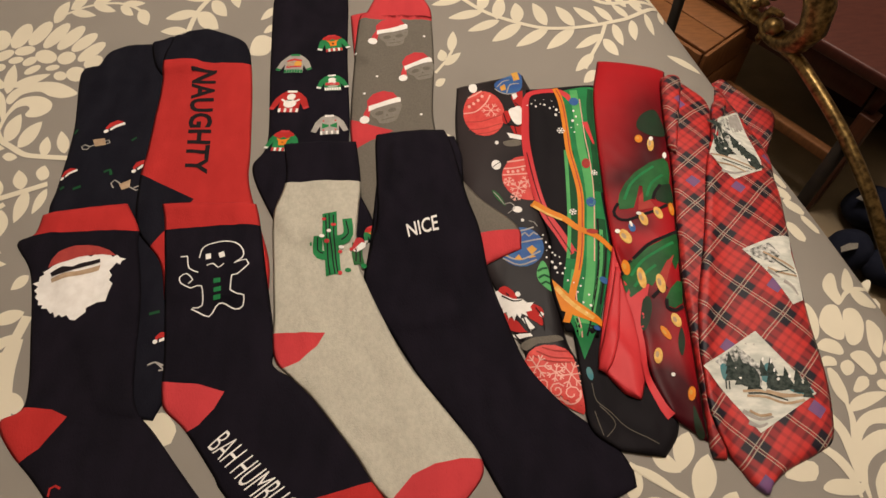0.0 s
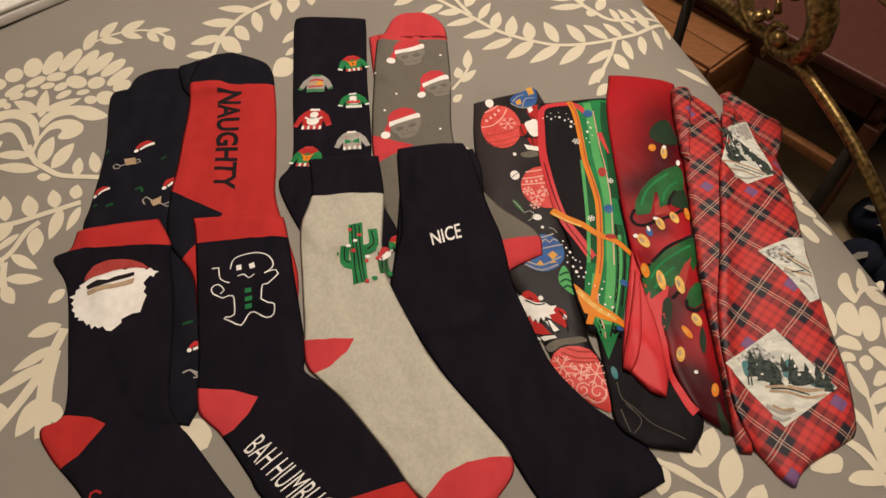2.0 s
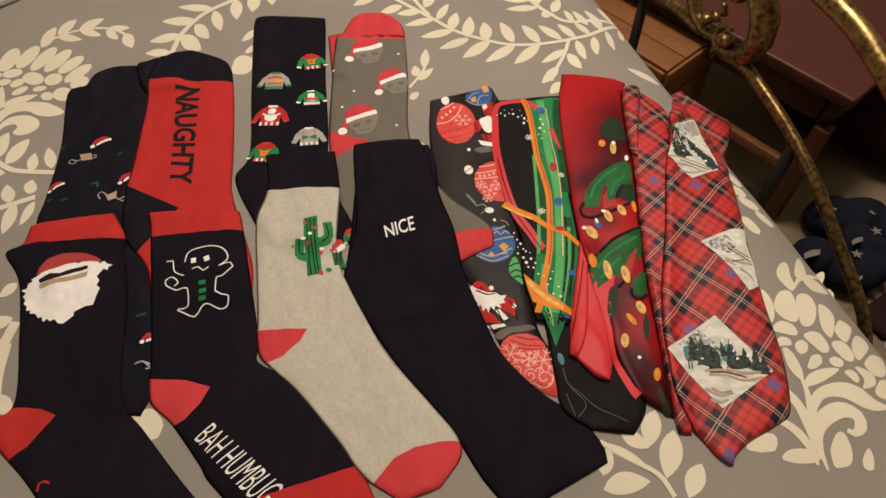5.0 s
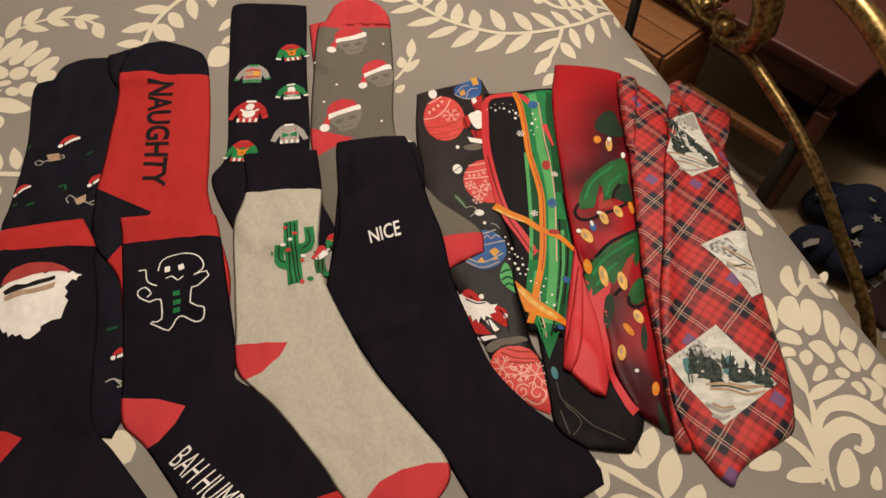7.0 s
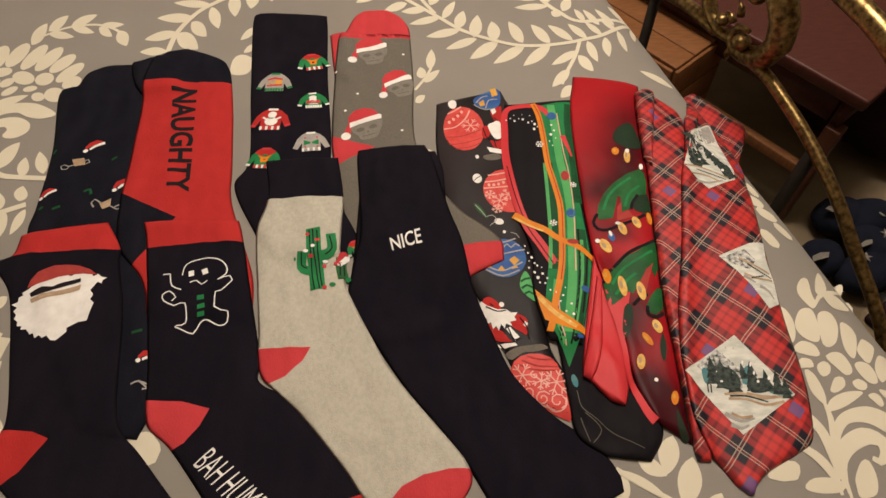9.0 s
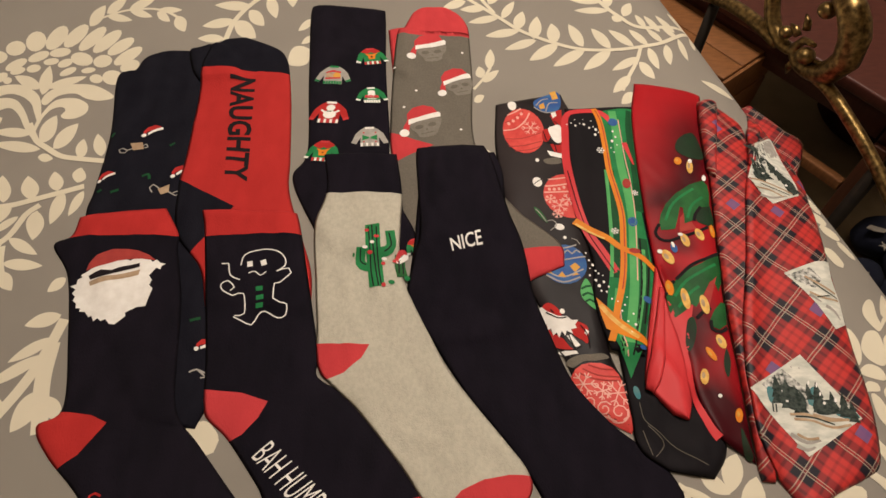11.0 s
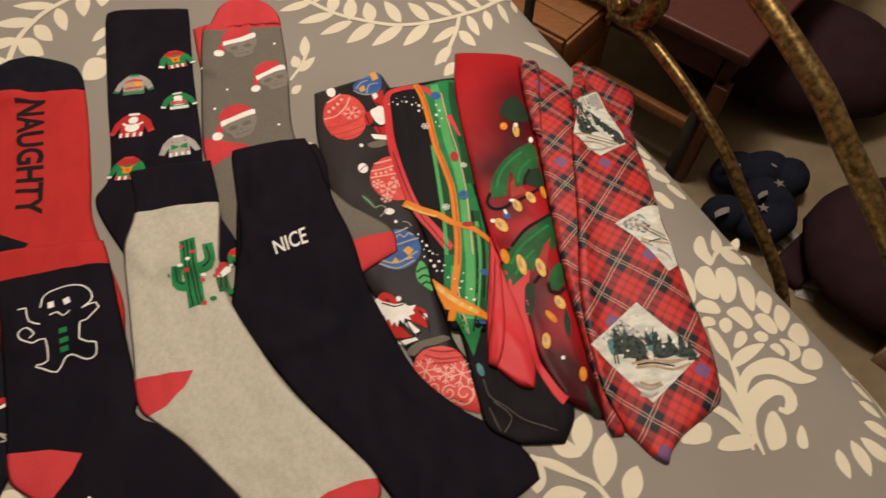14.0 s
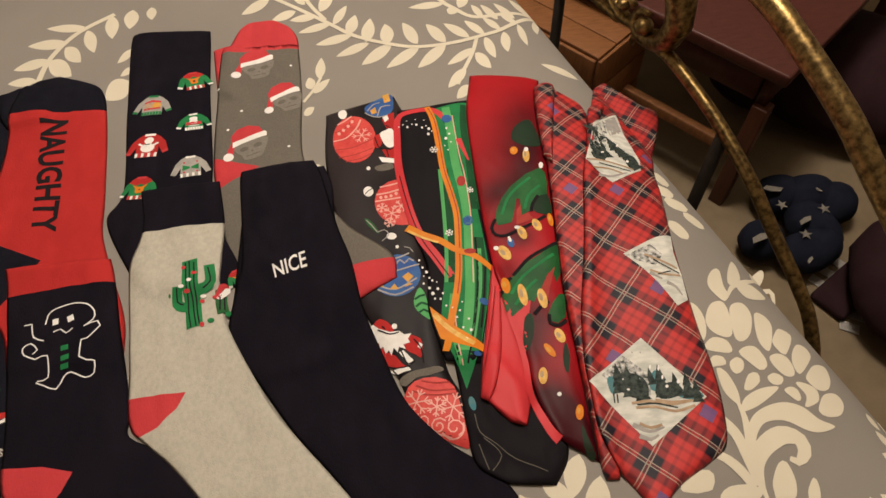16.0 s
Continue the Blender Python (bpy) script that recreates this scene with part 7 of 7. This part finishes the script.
for e, m in zip([(0.2068, 0.4902, 0.004, -0.0006, -0.0011, -0.0053), (0.218, 0.4821, 0.0035, 0.0, -0.0013, -0.0091), (0.1753, 0.3692, 0.0042, 0.0031, 0.0037, -0.0078), (0.1954, 0.3886, 0.0036, 0.0017, 0.0019, -0.0078), (0.2107, 0.3951, 0.0035, 0.0023, 0.0023, -0.007), (0.225, 0.4003, 0.0029, 0.0009, -0.0, -0.0077), (0.1828, 0.3227, 0.004, 0.0007, 0.0003, -0.0114), (0.199, 0.3163, 0.004, 0.0008, 0.0005, -0.0101), (0.1696, 0.3333, 0.0042, 0.0013, 0.0003, -0.0081), (0.2058, 0.2788, 0.0038, 0.0016, 0.0019, -0.0066), (0.1945, 0.2669, 0.0025, 0.0016, 0.0032, -0.0064), (0.1842, 0.2456, 0.0037, -0.0003, -0.0015, -0.0072), (0.2063, 0.212, 0.0032, -0.0003, -0.0016, -0.0062)], "orange brightgold brightgold brightgold brightgold orange brightgold brightgold orange brightgold orange brightgold orange".split()):
    dab("light", [oval(e)], m, t3, "printed fairy light", lift=0.0018)
    dab("light_glint", [oval((e[0] - 0.25 * e[2] - 0.15 * e[4], e[1] - 0.25 * e[3] - 0.15 * e[5], *(0.4 * v for v in e[2:])))], "gold" if m == "orange" else "tan", t3, lift=0.0022)
dab("light", [oval(e, 10) for e in [(0.183, 0.3793, 0.0031, 0.0011, 0.001, -0.0053)]], "blue", t3, "printed blue light", lift=0.0018)
dab("light_cap", [oval(e, 8) for e in [(0.1826, 0.3832, 0.0015, 0.0005, 0.0006, -0.0035), (0.1937, 0.2284, 0.0018, -0.0003, -0.0005, -0.0018), (0.2302, 0.4676, 0.0024, 0.0, -0.0009, -0.0043), (0.2196, 0.4897, 0.0023, -0.0003, -0.0006, -0.003), (0.1919, 0.3951, 0.0026, -0.0005, -0.0004, -0.002), (0.1685, 0.3753, 0.0025, -0.0005, -0.0004, -0.0025)]], "whiteprint", t3, lift=0.0024)

# plaid tie
t4 = cloth("necktie", "red plaid silk necktie with printed snowy landscape pictures", "necktie", "neckties on the bed")
part("tail", drape(TIE4_NARROW, 0.007, 0.0008, seed=16), M["plaid_tail"], t4, "narrow plaid tail")
part("blade", drape(TIE4, 0.006, 0.0008, seed=17), M["plaid"], t4)
part("rolled_fold", drape([(0.255, 0.584, 0.267, 0.586), (0.245, 0.573, 0.271, 0.583), (0.239, 0.534, 0.256, 0.525), (0.235, 0.479, 0.242, 0.466)], 0.006, 0.0004, seed=19, across=12), M["plaid_tail"], t4, "rolled plaid fold")
part("rolled_fold", drape([(0.316, 0.57, 0.327, 0.574), (0.304, 0.556, 0.325, 0.562), (0.295, 0.53, 0.306, 0.525), (0.282, 0.488, 0.288, 0.482)], 0.005, 0.0004, seed=20, across=12), M["plaid"], t4, "rolled plaid fold")
dab("picture", [[(0.2982, 0.5203), (0.341, 0.5617), (0.3349, 0.518), (0.3366, 0.4925), (0.3377, 0.4737), (0.3324, 0.4559), (0.2951, 0.4357), (0.2832, 0.452), (0.2757, 0.4672), (0.287, 0.4921)], [(0.2805, 0.3502), (0.3159, 0.3654), (0.3336, 0.3691), (0.3286, 0.3495), (0.3278, 0.3242), (0.3243, 0.2983), (0.3119, 0.2921), (0.3023, 0.3164), (0.2921, 0.335)], [(0.2185, 0.2339), (0.2714, 0.2666), (0.3079, 0.2103), (0.2539, 0.1779)]], "snowscene", t4, "printed snowy landscape picture")
FIR = [(-.5, -.4), (-.3, .0), (-.42, .0), (-.24, .5), (-.33, .5), (0, 1.5), (.3, .55), (.2, .5), (.42, .0), (.3, .0), (.5, -.4), (.1, -.35)]
dab("sky", [[(0.254, 0.2496), (0.271, 0.2655), (0.2794, 0.2521), (0.2909, 0.2347), (0.2724, 0.245)], [(0.3137, 0.5333), (0.3361, 0.5533), (0.3325, 0.5191), (0.3151, 0.5083)]], "palegrey", t4, "grey-green printed sky", lift=0.0009)
dab("hill", [[(0.23, 0.2385), (0.2521, 0.2529), (0.2613, 0.2426), (0.269, 0.2337), (0.2646, 0.2169), (0.2473, 0.2232), (0.2376, 0.2313)], [(0.2979, 0.5148), (0.3159, 0.536), (0.3124, 0.5119), (0.3032, 0.4865), (0.2882, 0.4848)], [(0.2825, 0.348), (0.3079, 0.3578), (0.3159, 0.3452), (0.3056, 0.3343), (0.2928, 0.3405)]], "hill", t4, "speckled printed hill", lift=0.001)
dab("fir", [put(FIR, q) for q in [(0.265, 0.2285, 0.2729, 0.2283), (0.268, 0.2203, 0.2828, 0.2191), (0.2813, 0.2174, 0.2923, 0.217), (0.289, 0.2155, 0.3008, 0.2142), (0.2958, 0.211, 0.3058, 0.2099), (0.2356, 0.2277, 0.2492, 0.2267), (0.2429, 0.2239, 0.2572, 0.2227), (0.2514, 0.2188, 0.2643, 0.2189), (0.2848, 0.4749, 0.2973, 0.479), (0.2923, 0.4749, 0.307, 0.4782), (0.3059, 0.4869, 0.3178, 0.4884), (0.3107, 0.4783, 0.3258, 0.485), (0.3162, 0.4683, 0.3301, 0.4749), (0.3205, 0.4587, 0.3353, 0.4674), (0.2946, 0.4988, 0.306, 0.5084)]], "fir", t4, "dark printed fir tree", lift=0.0018)
dab("bush", [blob(q) for q in ([(0.2389, 0.236), (0.2489, 0.2385), (0.2599, 0.2349), (0.2649, 0.2265), (0.2614, 0.2155), (0.25, 0.2171), (0.2414, 0.2251)], [(0.2696, 0.221), (0.2849, 0.2256), (0.2856, 0.214), (0.2716, 0.2131)], [(0.2858, 0.483), (0.2985, 0.4961), (0.3032, 0.4865), (0.2961, 0.4669), (0.2848, 0.4703)], [(0.3193, 0.4733), (0.3315, 0.4789), (0.3329, 0.461), (0.3212, 0.4571)])], "fir", t4, "dark printed bush", lift=0.0012)
dab("bush", [blob(q) for q in ([(0.2856, 0.214), (0.299, 0.2183), (0.3062, 0.2108), (0.2943, 0.2093)], [(0.2339, 0.235), (0.239, 0.2364), (0.2416, 0.226), (0.2373, 0.2219), (0.2338, 0.2242)], [(0.2684, 0.2318), (0.2747, 0.2373), (0.2773, 0.2306), (0.2722, 0.2206), (0.2661, 0.2215)])], "teal", t4, "teal printed bush", lift=0.0016)
dab("snow_patch", [oval(e, 7) for e in [(0.2473, 0.2328, 0.0013, -0.0002, -0.0003, -0.001), (0.2524, 0.2282, 0.0018, -0.0003, -0.0003, -0.0009), (0.2589, 0.2312, 0.0013, -0.0002, -0.0003, -0.001), (0.2599, 0.2224, 0.0013, -0.0001, -0.0003, -0.0009), (0.2484, 0.224, 0.0013, -0.0002, -0.0003, -0.0009), (0.2782, 0.2304, 0.0009, -0.0001, -0.0006, -0.0019), (0.2793, 0.2225, 0.0013, -0.0002, -0.0005, -0.0014), (0.2895, 0.2251, 0.0013, -0.0002, -0.0007, -0.0019), (0.2955, 0.2205, 0.0014, -0.0001, -0.0005, -0.0013), (0.295, 0.4886, 0.0014, 0.0002, -0.0007, -0.0025), (0.2973, 0.479, 0.002, 0.0005, -0.0005, -0.0015), (0.3178, 0.4923, 0.0017, 0.0009, -0.0008, -0.0025), (0.321, 0.4674, 0.0019, 0.0, -0.0008, -0.0021), (0.271, 0.2403, 0.0009, -0.0001, -0.0006, -0.0019), (0.2774, 0.2384, 0.0009, -0.0001, -0.0008, -0.0024)]], "whiteprint", t4, "small white printed snow patch", lift=0.002)
strokes("shore", [[(0.2479, 0.2128), (0.2623, 0.2125), (0.2771, 0.2077), (0.3019, 0.2094)], [(0.2503, 0.2087), (0.2652, 0.2074), (0.2797, 0.2018), (0.2964, 0.2044)], [(0.2669, 0.2128), (0.2795, 0.2092), (0.2907, 0.2086)], [(0.2787, 0.4655), (0.2924, 0.4668), (0.3102, 0.4612), (0.3254, 0.4545)], [(0.2804, 0.4551), (0.2962, 0.4554), (0.3108, 0.4478)], [(0.2991, 0.3472), (0.3116, 0.3392), (0.3251, 0.3305)], [(0.2988, 0.3299), (0.3107, 0.3242), (0.3257, 0.323)], [(0.2493, 0.1962), (0.2568, 0.1919), (0.2661, 0.1929)]], 0.0022, "tan", t4, "tan printed shore", lift=0.0016)
strokes("bank", [[(0.2518, 0.2108), (0.2661, 0.2101), (0.2823, 0.2042)], [(0.2887, 0.4627), (0.3054, 0.4575), (0.3197, 0.4522)], [(0.3055, 0.3405), (0.3156, 0.3317), (0.3255, 0.3255)], [(0.3045, 0.3246), (0.3176, 0.3273)], [(0.2359, 0.222), (0.2349, 0.2147)], [(0.2386, 0.2217), (0.2375, 0.2144)]], 0.0012, "fir", t4, "dark printed bank", lift=0.002)
strokes("pond", [[(0.2439, 0.1961), (0.2551, 0.1891), (0.2672, 0.1909)], [(0.2465, 0.1868), (0.2541, 0.1831), (0.2611, 0.1856)], [(0.2839, 0.4457), (0.2977, 0.4443), (0.3153, 0.4501)], [(0.31, 0.3159), (0.3171, 0.3107), (0.3201, 0.3024)], [(0.298, 0.3274), (0.307, 0.3196)]], (0.004, 0.0015), "palegrey", t4, "grey printed streak", lift=0.0014)
